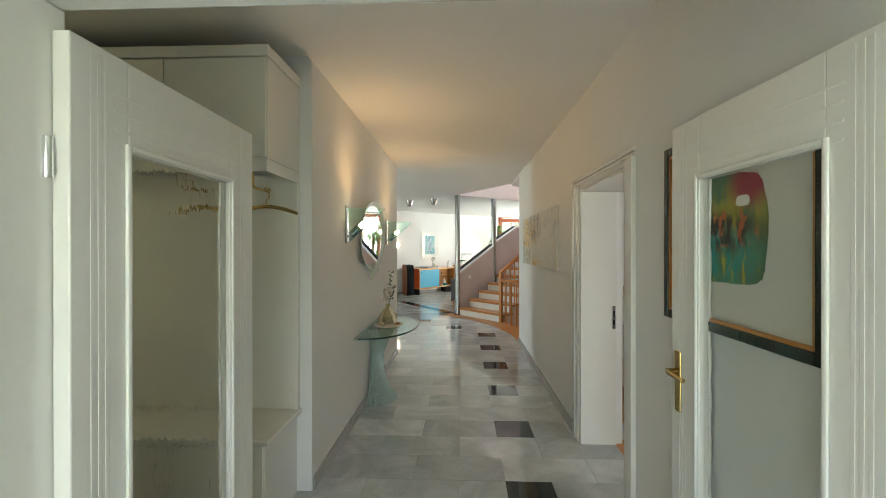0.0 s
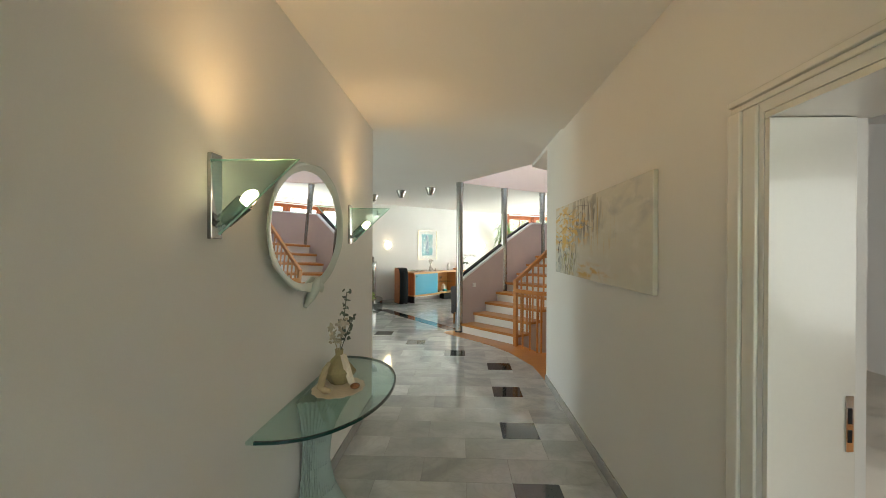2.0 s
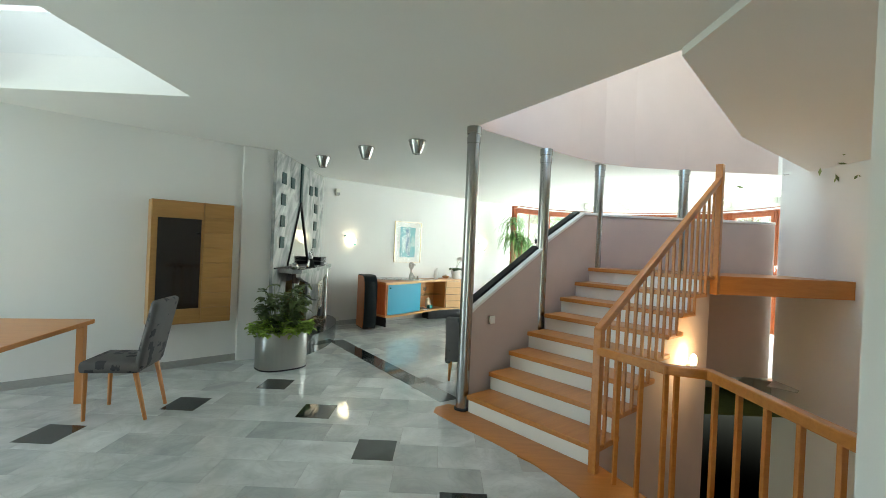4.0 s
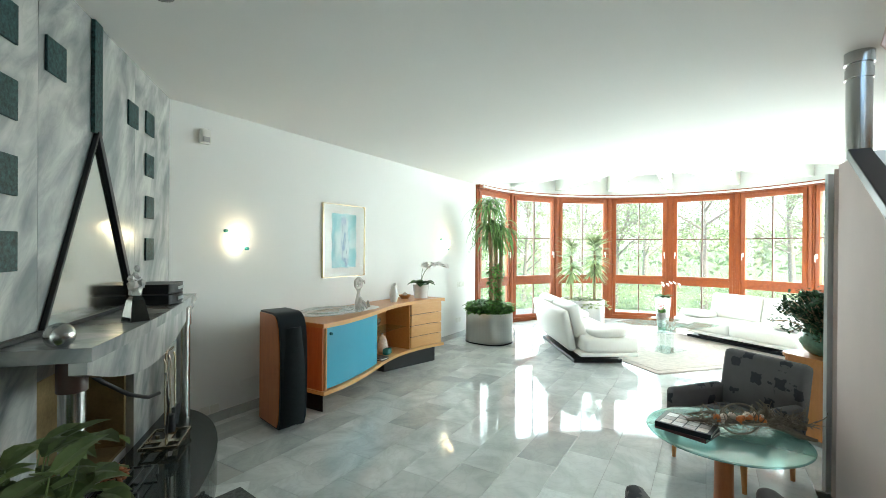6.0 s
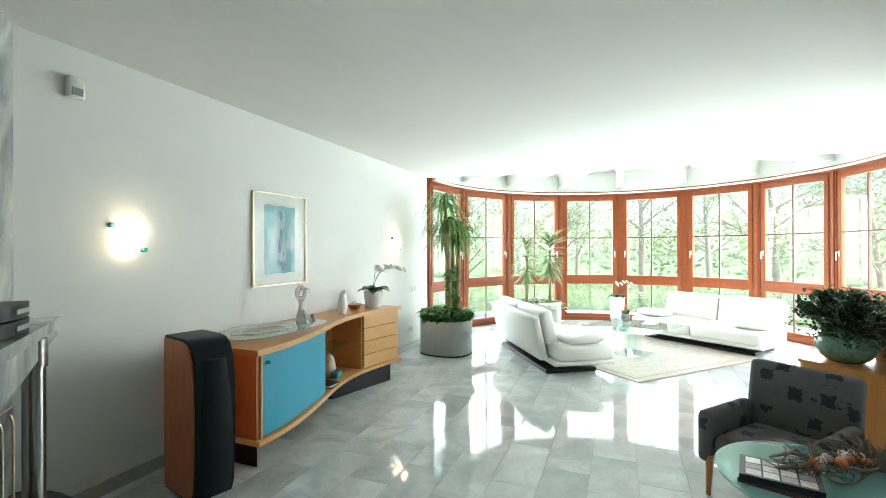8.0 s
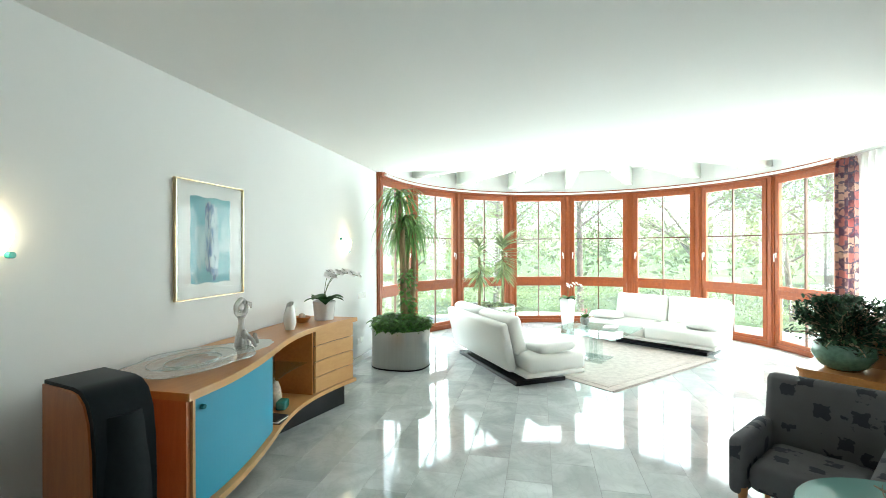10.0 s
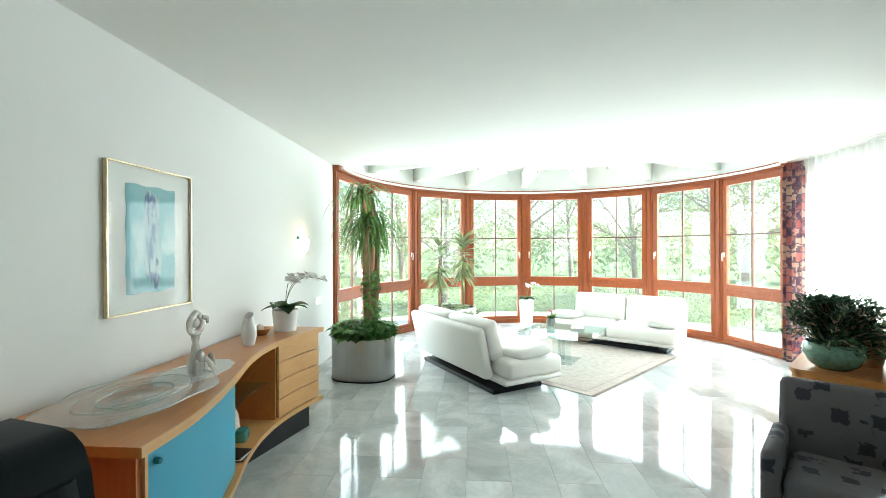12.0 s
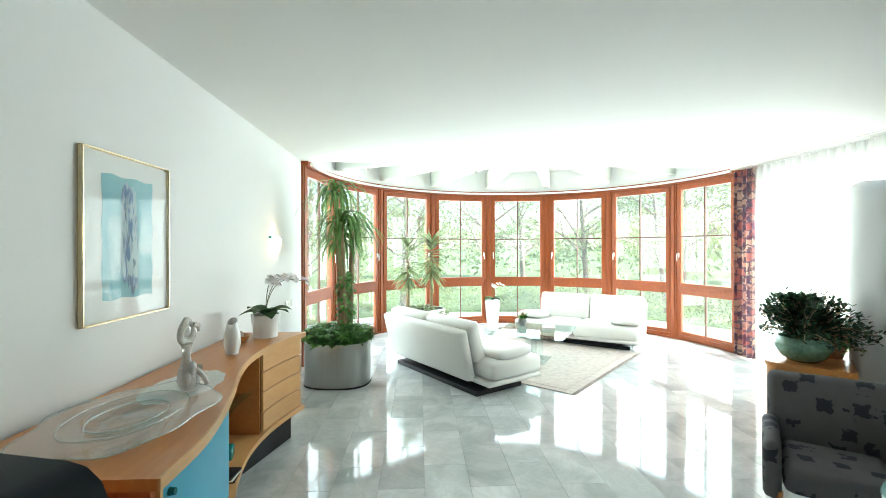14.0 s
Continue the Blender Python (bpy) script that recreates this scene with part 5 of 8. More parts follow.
for x, y in ((-0.08, -0.12), (0.08, -0.12), (-0.08, 0.12), (0.08, 0.12)):
    part("foot", lathe([(0, 0), (0.012, 0.0), (0.012, 0.016), (0, 0.016)], 10, m=Matrix.Translation((x, y, 0))), TOOLMETAL, tools)
part("pole", tube([(0, 0, 0.03), (0, 0, 0.60)], 0.008, 10), TOOLMETAL, tools, smooth=60)
part("crossbar", tube([(0, -0.13, 0.55), (0, 0.13, 0.55)], 0.006, 8), TOOLMETAL, tools, smooth=60)
part("shovel", boxes(((0.012, 0.06, 0.08), (0.03, 0.14, 0.20)), bevel=0.006), BLACK, tools)
for y in (-0.09, 0.0, 0.09):
    part("handle", tube([(0.02, y, 0.15), (0.02, y, 0.50), (0.012, y, 0.53)], 0.005, 8), TOOLMETAL, tools, smooth=60)
part("tongs", tube([(0.02, -0.09, 0.45), (0.03, -0.07, 0.25), (0.03, -0.1, 0.1)], 0.006, 8), BLACK, tools, smooth=60)
part("brush", lathe([(0, 0.08), (0.03, 0.08), (0.025, 0.18), (0, 0.19)], 12, m=Matrix.Translation((0.02, 0.0, 0))), BLACK, tools, smooth=60)
for y in (12.90, 14.60):
    sp = thing("steel_ball", "brushed steel ball on the mantel", "ornament", pose(FX + (0.20 if y < 13 else 0.10), y, 1.175 + 0.045), "steel balls")
    b = bmesh.new()
    bmesh.ops.create_uvsphere(b, u_segments=28, v_segments=18, radius=0.05 if y < 13 else 0.035)
    part("ball", b, STEEL, sp, smooth=80)
crys = thing("crystal_figure", "clear crystal figure on a black block", "figurine", pose(FX + 0.24, 13.52, 1.175) @ Matrix.Scale(1.2, 4))
part("pedestal", lathe([(0, 0), (0.055, 0), (0.035, 0.09), (0.02, 0.11), (0, 0.11)], 4), mat("black_crystal", (0.004, 0.010, 0.008), 0.1, var=0.3), crys)
b = bmesh.new()
for i, (x, y, z, r) in enumerate([(0, 0, 0.13, 0.03), (0.01, 0.03, 0.155, 0.025), (-0.01, 0.06, 0.16, 0.018), (0, -0.03, 0.155, 0.024), (0, -0.05, 0.185, 0.018), (0, 0.01, 0.195, 0.02), (0, 0.02, 0.225, 0.014)]):
    bmesh.ops.create_icosphere(b, subdivisions=1, radius=r, matrix=Matrix.Translation((x, y, z)) @ Euler((i, i * 2, 0)).to_matrix().to_4x4() @ Matrix.Diagonal((1, 0.7, 1.3, 1)))
part("crystal", b, mat("cut_crystal", (0.88, 0.90, 0.90), 0.05, var=0.3, scale=40, bump=0.3, trans=0.55), crys, "clear cut crystal")
for i in range(2):
    st = thing("hifi_unit", "black bow-fronted hifi unit on the mantel", "stereo", pose(FX + 0.13, 14.27, 1.178 + 0.07 * i, 0, 0, 0), "hifi units")
    pts = [(-0.11, -0.15)] + [(0.09 + 0.03 * math.cos(radians(a)), 0.15 * math.sin(radians(a))) for a in range(-90, 91, 10)] + [(-0.11, 0.15)]
    part("case", prism(pts, 0.006, 0.066), BLACK, st)
    part("display", boxes(((0.121, -0.05, 0.025), (0.124, 0.07, 0.045))), mat("grey_display", (0.35, 0.38, 0.40), 0.3, var=0.1), st)
    for x, y in ((-0.09, -0.12), (-0.09, 0.12), (0.07, -0.1), (0.07, 0.1)):
        part("foot", lathe([(0, 0), (0.01, 0), (0.01, 0.006), (0, 0.006)], 8, m=Matrix.Translation((x, y, 0))), BLACK, st)

# ---- dining corner ----
OLIVE_OAK = wood("olive_oak", (0.42, 0.23, 0.07), (0.31, 0.16, 0.045))
vit = thing("wall_cabinet", "oak wall cabinet with a dark glass door and flat drawers", "cabinet", pose(*(DW0 - D * 0.28 + N * 0.002), 0.55, 0, 0, TH + 180))
part("carcass", boxes(((0, 0.0, 0), (0.86, 0.20, 1.42)), bevel=0.004), OLIVE_OAK, vit)
part("glass_door", boxes(((0.36, 0.201, 0.18), (0.80, 0.212, 1.22)), bevel=0.003), mat("smoked_glass", (0.012, 0.012, 0.013), 0.06, var=0.2, bump=0.0), vit, "dark smoked glass door")
for i in range(8):
    part("drawer_front", boxes(((0.005, 0.201, 0.01 + i * 0.1765), (0.335, 0.216, 0.18 + i * 0.1765)), bevel=0.003), OLIVE_OAK, vit)
for z0, z1 in ((0.01, 0.175), (1.225, 1.41)):
    part("door_rail", boxes(((0.34, 0.201, z0), (0.855, 0.214, z1)), bevel=0.003), OLIVE_OAK, vit)
vit.matrix_basis = Matrix.Translation((*(DW0 - D * 0.28 + N * 0.002), 0.55)) @ Matrix.Rotation(radians(TH), 4, "Z") @ Matrix.Diagonal((-1, -1, 1, 1))


def fabric(name):
    """Grey woven cover with scattered dark printed patches."""
    m = mat(name, (0.115, 0.11, 0.112), 0.9, var=0.1, scale=12, fine=380, bump=0.5)
    nt, L = m.node_tree, m.node_tree.links
    b = nt.nodes["Principled BSDF"]
    base = b.inputs["Base Color"].links[0].from_socket
    tc, vo, r, n, mx = (nt.nodes.new("ShaderNode" + k) for k in ("TexCoord", "TexVoronoi", "MapRange", "TexNoise", "Mix"))
    vo.distance, vo.inputs["Scale"].default_value = "CHEBYCHEV", 7.5
    n.inputs["Scale"].default_value, n.inputs["Detail"].default_value = 26, 4
    mul = nt.nodes.new("ShaderNodeMath")
    mul.operation = "MULTIPLY_ADD"
    mul.inputs[1].default_value = 0.45
    L.new(tc.outputs["Object"], vo.inputs[0]), L.new(tc.outputs["Object"], n.inputs[0])
    L.new(n.outputs[0], mul.inputs[0]), L.new(vo.outputs["Distance"], mul.inputs[2])
    r.inputs[1].default_value, r.inputs[2].default_value, r.inputs[3].default_value, r.inputs[4].default_value = 0.47, 0.50, 0.9, 0.0
    L.new(mul.outputs[0], r.inputs[0])
    mx.data_type = "RGBA"
    L.new(r.outputs[0], mx.inputs[0]), L.new(base, mx.inputs[6])
    mx.inputs[7].default_value = (0.022, 0.024, 0.034, 1)
    L.new(mx.outputs[2], b.inputs["Base Color"])
    return m


FABRIC = fabric("printed_grey_fabric")
chair = thing("dining_chair", "grey upholstered dining chair with beech legs", "chair", pose(-2.88, 10.72, 0, 0, 0, 100))
part("seat", boxes(((-0.23, -0.24, 0.40), (0.23, 0.22, 0.50)), bevel=0.03), FABRIC, chair, smooth=50)
bk = bmesh.new()
box(bk, (-0.22, 0, 0), (0.22, 0.07, 0.60), Matrix.Translation((0, -0.25, 0.42)) @ Matrix.Rotation(radians(12), 4, "X"), bevel=0.03)
part("backrest", bk, FABRIC, chair, smooth=50)
for x, y, dy in ((-0.19, 0.18, 0.0), (0.19, 0.18, 0.0), (-0.19, -0.2, -0.09), (0.19, -0.2, -0.09)):
    part("leg", tube([(x, y + dy, 0.0), (x, y, 0.41)], [0.015, 0.022], 8), BEECH_V, chair, smooth=40)
tab = thing("dining_table", "beech dining table with a thick top", "table", pose(-3.62, 9.98, 0, 0, 0, 12))
part("tabletop", boxes(((-0.5, -0.9, 0.72), (0.5, 0.9, 0.76)), bevel=0.006), BEECH, tab)
for x, y in ((-0.43, -0.83), (0.43, -0.83), (-0.43, 0.83), (0.43, 0.83)):
    part("leg", boxes(((x - 0.03, y - 0.03, 0), (x + 0.03, y + 0.03, 0.72)), bevel=0.004), BEECH_V, tab)


gs = thing("glass_side_table", "round clear glass side table on a steel leg", "side table", pose(-1.12, 7.72, -0.07))
part("glass_top", lathe([(0, 0.70), (0.30, 0.70), (0.304, 0.706), (0.30, 0.712), (0, 0.712)], 48), GREEN_GLASS, gs, smooth=30).visible_shadow = False
part("glass_rim", lathe([(0.299, 0.701), (0.306, 0.701), (0.306, 0.711), (0.299, 0.711)], 48), mat("green_glass_edge", (0.08, 0.36, 0.32), 0.1, var=0.1, bump=0.0), gs, "green glass edge", smooth=30)
part("leg", lathe([(0, 0.085), (0.03, 0.085), (0.03, 0.70), (0, 0.70)], 18), STEEL, gs, smooth=40)
part("foot", lathe([(0, 0.07), (0.2, 0.07), (0.195, 0.082), (0, 0.086)], 36), STEEL, gs, smooth=40)

# ---- plants ----
def leaf(bm, base, way, length, width, droop=0.5, seg=5, fold=0.25, shape=1.0):
    """One pointed leaf as a bent, folded strip."""
    d = Vector(way).normalized()
    side = d.cross(Vector((0, 0, 1)))
    side = side.normalized() if side.length > 1e-3 else Vector((1, 0, 0))
    p, prev = Vector(base), None
    for i in range(seg + 1):
        t = i / seg
        w = width * (math.sin(math.pi * (0.08 + 0.92 * t) ** shape) if t < 1 else 0.0) * 0.5
        up = side.cross(d)
        cur = (bm.verts.new(p - side * w + up * w * fold), bm.verts.new(p), bm.verts.new(p + side * w + up * w * fold))
        if prev:
            bm.faces.new((prev[0], prev[1], cur[1], cur[0])), bm.faces.new((prev[1], prev[2], cur[2], cur[1]))
        prev = cur
        p = p + d * (length / seg)
        d = (d - Vector((0, 0, droop / seg))).normalized()


def leaf_mat(name, col, rough=0.4, var=0.35):
    m = mat(name, col, rough, var=var, scale=7, fine=50, bump=0.1)
    nt = m.node_tree
    b = nt.nodes["Principled BSDF"]
    base = b.inputs["Base Color"].links[0].from_socket
    geo, r, hs = (nt.nodes.new("ShaderNode" + k) for k in ("NewGeometry", "MapRange", "HueSaturation"))
    r.inputs[3].default_value, r.inputs[4].default_value = 0.6, 1.5
    nt.links.new(geo.outputs["Random Per Island"], r.inputs[0])
    nt.links.new(r.outputs[0], hs.inputs["Value"]), nt.links.new(base, hs.inputs["Color"])
    nt.links.new(hs.outputs[0], b.inputs["Base Color"])
    tr, mx = nt.nodes.new("ShaderNodeBsdfTranslucent"), nt.nodes.new("ShaderNodeMixShader")
    nt.links.new(hs.outputs[0], tr.inputs[0])
    mx.inputs[0].default_value = 0.42
    nt.links.new(b.outputs[0], mx.inputs[1]), nt.links.new(tr.outputs[0], mx.inputs[2])
    nt.links.new(mx.outputs[0], nt.nodes["Material Output"].inputs[0])
    return m


VARIEGATED = leaf_mat("variegated_leaf", (0.30, 0.42, 0.08), var=0.8)
FERN = leaf_mat("fresh_leaf", (0.11, 0.24, 0.055))
DARKFERN = leaf_mat("olive_leaf", (0.12, 0.16, 0.06))
DARKLEAF = leaf_mat("dark_leaf", (0.03, 0.085, 0.022), 0.5)
PALM = leaf_mat("strap_leaf", (0.13, 0.24, 0.07))
YUCCA = leaf_mat("pale_leaf", (0.27, 0.33, 0.16))
JADE = leaf_mat("jade_leaf", (0.035, 0.07, 0.035), 0.25)
SOIL = mat("soil", (0.05, 0.035, 0.02), 0.95, var=0.4, scale=30, bump=0.6)
BARK = mat("fibrous_bark", (0.27, 0.20, 0.11), 0.9, var=0.4, scale=14, fine=70, stretch=(6, 6, 1), bump=0.9)
STEMC = mat("green_stem", (0.10, 0.14, 0.04), 0.6, var=0.2)


def oval(rx, ry, n=48, p=2.6):
    return [(rx * math.copysign(abs(math.cos(a)) ** (2 / p), math.cos(a)), ry * math.copysign(abs(math.sin(a)) ** (2 / p), math.sin(a))) for a in (2 * math.pi * i / n for i in range(n))]


def steel_planter(label, m, rx, ry, h):
    e = thing("planter", label, "planter", m)
    o = oval(rx, ry)
    bm = bmesh.new()
    prof = [(0.97, 0.0), (1.0, 0.015), (1.0, h - 0.01), (0.995, h), (0.97, h), (0.965, h - 0.08)]
    rings = [[bm.verts.new((x * s, y * s, z)) for x, y in o] for s, z in prof]
    for a, b in zip(rings, rings[1:]):
        for i in range(len(o)):
            bm.faces.new((a[i], a[(i + 1) % len(o)], b[(i + 1) % len(o)], b[i]))
    bm.faces.new(rings[0][::-1])
    part("shell", bm, PLANTER_STEEL, e, "brushed stainless steel shell", smooth=40)
    part("base_ring", prism([(x * 1.012, y * 1.012) for x, y in o], 0.0, 0.018), BLACK, e, "black base ring")
    part("soil", prism([(x * 0.96, y * 0.96) for x, y in o], h - 0.09, h - 0.05), SOIL, e)
    return e


def bushy(name, label, m, rx, ry, z0, n, mt, size, seed, spread=0.5, droop=0.9, up=0.35):
    """Foliage of many small leaves on thin stems."""
    rnd = random.Random(seed)
    e = thing(name, label, "plant", m)
    lb, sb = bmesh.new(), bmesh.new()
    for i in range(n):
        a, r = rnd.uniform(0, 6.283), math.sqrt(rnd.random())
        root = Vector((rx * 0.8 * r * math.cos(a), ry * 0.8 * r * math.sin(a), z0))
        out = Vector((math.cos(a) * (0.3 + r) * spread, math.sin(a) * (0.3 + r) * spread, rnd.uniform(0.5, 1.0) * up * 2.2))
        pts = [root + out * t * 0.45 - Vector((0, 0, 0.16 * droop * t * t * r)) for t in (0, 0.35, 0.7, 1.0)]
        tube(pts, [0.004, 0.0035, 0.003, 0.002], 4, sb)
        for p in pts[1:]:
            for _ in range(3):
                b = a + rnd.uniform(-1.6, 1.6)
                leaf(lb, p, (math.cos(b), math.sin(b), rnd.uniform(-0.1, 0.7)), size * rnd.uniform(0.7, 1.25), size * rnd.uniform(0.45, 0.62), rnd.uniform(0.5, 1.4), 4)
    part("stalkwork", sb, STEMC, e)
    part("foliage", lb, mt, e)
    return e


def strap_head(bm, at, n, length, width, seed, droop=2.2, up=0.9):
    rnd = random.Random(seed)
    for i in range(n):
        a = rnd.uniform(0, 6.283)
        leaf(bm, Vector(at) + Vector((0, 0, rnd.uniform(-0.1, 0.06))), (math.cos(a), math.sin(a), rnd.uniform(up * 0.3, up * 1.6)), length * rnd.uniform(0.65, 1.15), width, droop * rnd.uniform(0.6, 1.25), 9, 0.3, 0.75)


# dining-side planter
PD = pose(-2.06, 12.34, 0, 0, 0, 40)
steel_planter("oval brushed steel planter beside the hearth", PD, 0.30, 0.24, 0.46)
bushy("pothos", "leafy green pothos with yellow variegation in the steel planter", PD, 0.26, 0.20, 0.42, 80, VARIEGATED, 0.11, 3, 0.26, 0.8, 0.24)
bushy("schefflera", "taller dark green leafy plant in the steel planter", PD, 0.22, 0.18, 0.42, 44, DARKFERN, 0.13, 4, 0.24, 0.5, 0.66)
# window planter with dracaena
PA = pose(1.63, 17.74, 0, 0, 0, TH - 5)
steel_planter("large oval brushed steel planter by the window", PA, 0.33, 0.38, 0.50)
bushy("fern", "fresh green ground cover in the steel planter", PA, 0.32, 0.36, 0.45, 190, FERN, 0.10, 7, 0.16, 0.5, 0.26)
drac = thing("dracaena", "tall dracaena with drooping strap leaves and ivy-covered stems", "plant", PA @ pose(0.05, -0.08, 0))
heads = [(-0.14, 0.02, 1.92), (0.15, -0.04, 1.86), (-0.05, 0.10, 2.26), (0.20, 0.10, 1.70)]
for i, (x, y, z) in enumerate(heads):
    part("trunk", tube([(x * 0.5, y * 0.5, 0.38), (x * 0.8 + 0.02, y * 0.7, 0.38 + (z - 0.38) * 0.5), (x, y, z)], [0.042, 0.036, 0.028], 10), BARK, drac, smooth=60)
    hb = bmesh.new()
    strap_head(hb, (x, y, z), 56, 0.62, 0.028, 30 + i, 4.0)
    part("leaf_head", hb, PALM, drac)
iv = bmesh.new()
rnd = random.Random(8)
for i in range(260):
    z, a = rnd.uniform(0.5, 1.3), rnd.uniform(0, 6.283)
    leaf(iv, (0.05 * math.cos(a) + (0.11 if i % 2 else -0.10), 0.05 * math.sin(a), z), (math.cos(a), math.sin(a), -0.3), 0.07, 0.045, 1.0, 3)
part("ivy", iv, FERN, drac)
# second window planter with yuccas
PB = pose(4.02, 18.62, 0, 0, 0, -10)
pb_ = steel_planter("round steel planter with yuccas behind the sofa", PB, 0.40, 0.40, 0.55)
for i, (x, y, z, n) in enumerate([(-0.22, 0.05, 1.42, 130), (0.24, -0.02, 1.52, 190)]):
    yu = thing("yucca", "yucca with pale spiky leaves in the round planter", "plant", PB @ pose(x, y, 0), "yuccas")
    part("trunk", tube([(0, 0, 0.47), (0.01, 0.0, z - 0.2), (0, 0, z)], [0.03, 0.026, 0.022], 9), BARK, yu, smooth=60)
    hb = bmesh.new()
    rnd = random.Random(50 + i)
    for k in range(n):
        a, zz = rnd.uniform(0, 6.283), z + rnd.uniform(-0.42, 0.22)
        leaf(hb, (0, 0, zz), (math.cos(a), math.sin(a), 0.25 + (zz - z) * 2.6), rnd.uniform(0.30, 0.44), 0.038, 0.35, 5, 0.3, 0.75)
    part("leaf_head", hb, YUCCA, yu)
bushy("ground_cover", "pale variegated leaves in the round planter", PB, 0.38, 0.38, 0.49, 60, YUCCA, 0.09, 12, 0.35, 1.2, 0.16)

# ---- living room: sideboard wall ----
SB = room(0, 0)
def wave(u):
    """The sideboard's front line."""
    pts = [(0.95, 0.78), (1.25, 0.77), (1.55, 0.715), (1.85, 0.635), (2.2, 0.53), (2.5, 0.475), (2.8, 0.475), (3.1, 0.525), (3.38, 0.605)]
    for i in range(len(pts) - 1):
        if pts[i][0] <= u <= pts[i + 1][0] + 1e-6:
            p0, p1, p2, p3 = pts[max(i - 1, 0)], pts[i], pts[i + 1], pts[min(i + 2, len(pts) - 1)]
            t = (u - p1[0]) / (p2[0] - p1[0])
            m1, m2 = (p2[1] - p0[1]) / (p2[0] - p0[0]) * (p2[0] - p1[0]), (p3[1] - p1[1]) / (p3[0] - p1[0]) * (p2[0] - p1[0])
            return (2 * t**3 - 3 * t**2 + 1) * p1[1] + (t**3 - 2 * t**2 + t) * m1 + (-2 * t**3 + 3 * t**2) * p2[1] + (t**3 - t**2) * m2
    return pts[-1][1]


def wave_slab(u0, u1, z0, z1, inset, back=0.03, n=40):
    us = [u0 + (u1 - u0) * i / n for i in range(n + 1)]
    return prism([(u0, -back)] + [(u1, -back)] + [(u, -(wave(u) - inset)) for u in us[::-1]], z0, z1)


def wave_panel(u0, u1, z0, z1, inset, thick, n=24):
    us = [u0 + (u1 - u0) * i / n for i in range(n + 1)]
    return prism([(u, -(wave(u) - inset)) for u in us] + [(u, -(wave(u) - inset - thick)) for u in us[::-1]], z0, z1)


side_b = thing("sideboard", "wavy maple sideboard with a turquoise glass door and drawers", "sideboard", SB)
part("top", wave_slab(0.95, 3.38, 0.825, 0.865, 0.010), BEECH, side_b, "wavy beech top")
part("top_edge", wave_panel(0.95, 3.38, 0.8245, 0.8655, 0.0, 0.0095, 40), MAPLE, side_b, "pale maple edge")
part("bottom", wave_slab(0.97, 3.38, 0.205, 0.24, 0.012), MAPLE, side_b)
part("end_panel", boxes(((0.985, -(wave(1.0) - 0.05), 0.24), (1.01, -0.03, 0.825))), CHERRY, side_b, "reddish end panel")
part("end_panel", boxes(((3.33, -(wave(3.34) - 0.05), 0.24), (3.355, -0.03, 0.825))), MAPLE, side_b)
part("back_panel", boxes(((1.01, -0.045, 0.24), (3.33, -0.03, 0.825))), BEECH, side_b)
part("divider", boxes(((1.98, -(wave(2.0) - 0.07), 0.24), (2.0, -0.045, 0.825)), bevel=0.001), MAPLE, side_b)
part("divider", boxes(((2.78, -(wave(2.8) - 0.05), 0.24), (2.80, -0.045, 0.825)), bevel=0.001), BEECH, side_b)
TURQ = mat("turquoise_glass", (0.045, 0.32, 0.47), 0.38, var=0.03, scale=2, bump=0.0)
td = part("glass_door", wave_panel(1.03, 1.98, 0.25, 0.815, 0.045, 0.012), TURQ, side_b, "turquoise glass door")
part("knob", lathe([(0, 0), (0.014, 0), (0.012, 0.02), (0, 0.022)], 14, m=Matrix.Translation((1.08, -(wave(1.08) - 0.043), 0.755)) @ Matrix.Rotation(radians(90), 4, "X")), mat("teal_knob", (0.02, 0.16, 0.18), 0.2), td, smooth=60)
part("door_edge", boxes(((1.012, -(wave(1.02) - 0.035), 0.24), (1.028, -(wave(1.02) - 0.075), 0.825))), MAPLE, side_b)
for i in range(4):
    part("drawer_front", wave_panel(2.805, 3.352, 0.247 + i * 0.145, 0.383 + i * 0.145, 0.03, 0.018), MAPLE, side_b)
# Black sheet added behind the fronts so their gaps look shaded.
part("drawer_shadow", wave_panel(2.805, 3.345, 0.242, 0.823, 0.060, 0.01), BLACK, side_b, "black sheet standing for the shade in the drawer gaps")
part("glass_shelf", wave_panel(2.0, 2.78, 0.53, 0.538, 0.10, 0.30), GREEN_GLASS, side_b, "clear glass shelf")
part("plinth", prism([(1.08, -0.10), (1.08, -(wave(1.1) - 0.14)), (1.32, -0.25), (1.32, -0.10)], 0.0, 0.204), BLACK, side_b, "black wedge foot")
part("plinth", prism([(2.45, -0.08), (3.30, -0.08), (3.28, -(wave(3.28) - 0.07)), (2.45, -0.28)], 0.0, 0.204), BLACK, side_b, "black wedge foot")
# things on and in it
def on_board(u, v, z=0.866, turn=0.0):
    return room(u, v, z, turn)
DISH = pane_mat("clear_dish_glass", (0.95, 0.96, 0.95), 0.10, 0.10, (0.85, 0.86, 0.84))
dish = thing("glass_dish", "large shallow clear glass dish with a frosted rim", "dish", on_board(1.40, 0.40))
rim = bmesh.new()
rr = [(0.0, 0.012), (0.13, 0.012), (0.16, 0.03), (0.27, 0.04), (0.34, 0.036), (0.345, 0.041), (0.27, 0.047), (0.155, 0.038), (0.125, 0.02), (0.0, 0.02)]
lathe(rr, 64, rim)
for v in rim.verts:
    a, r = math.atan2(v.co.y, v.co.x), math.hypot(v.co.x, v.co.y)
    k = 1 + (0.05 * math.sin(5 * a + 1) + 0.03 * math.sin(9 * a)) * max(0, (r - 0.2) / 0.14)
    v.co.x, v.co.y = v.co.x * k * 1.25, v.co.y * k * 0.85
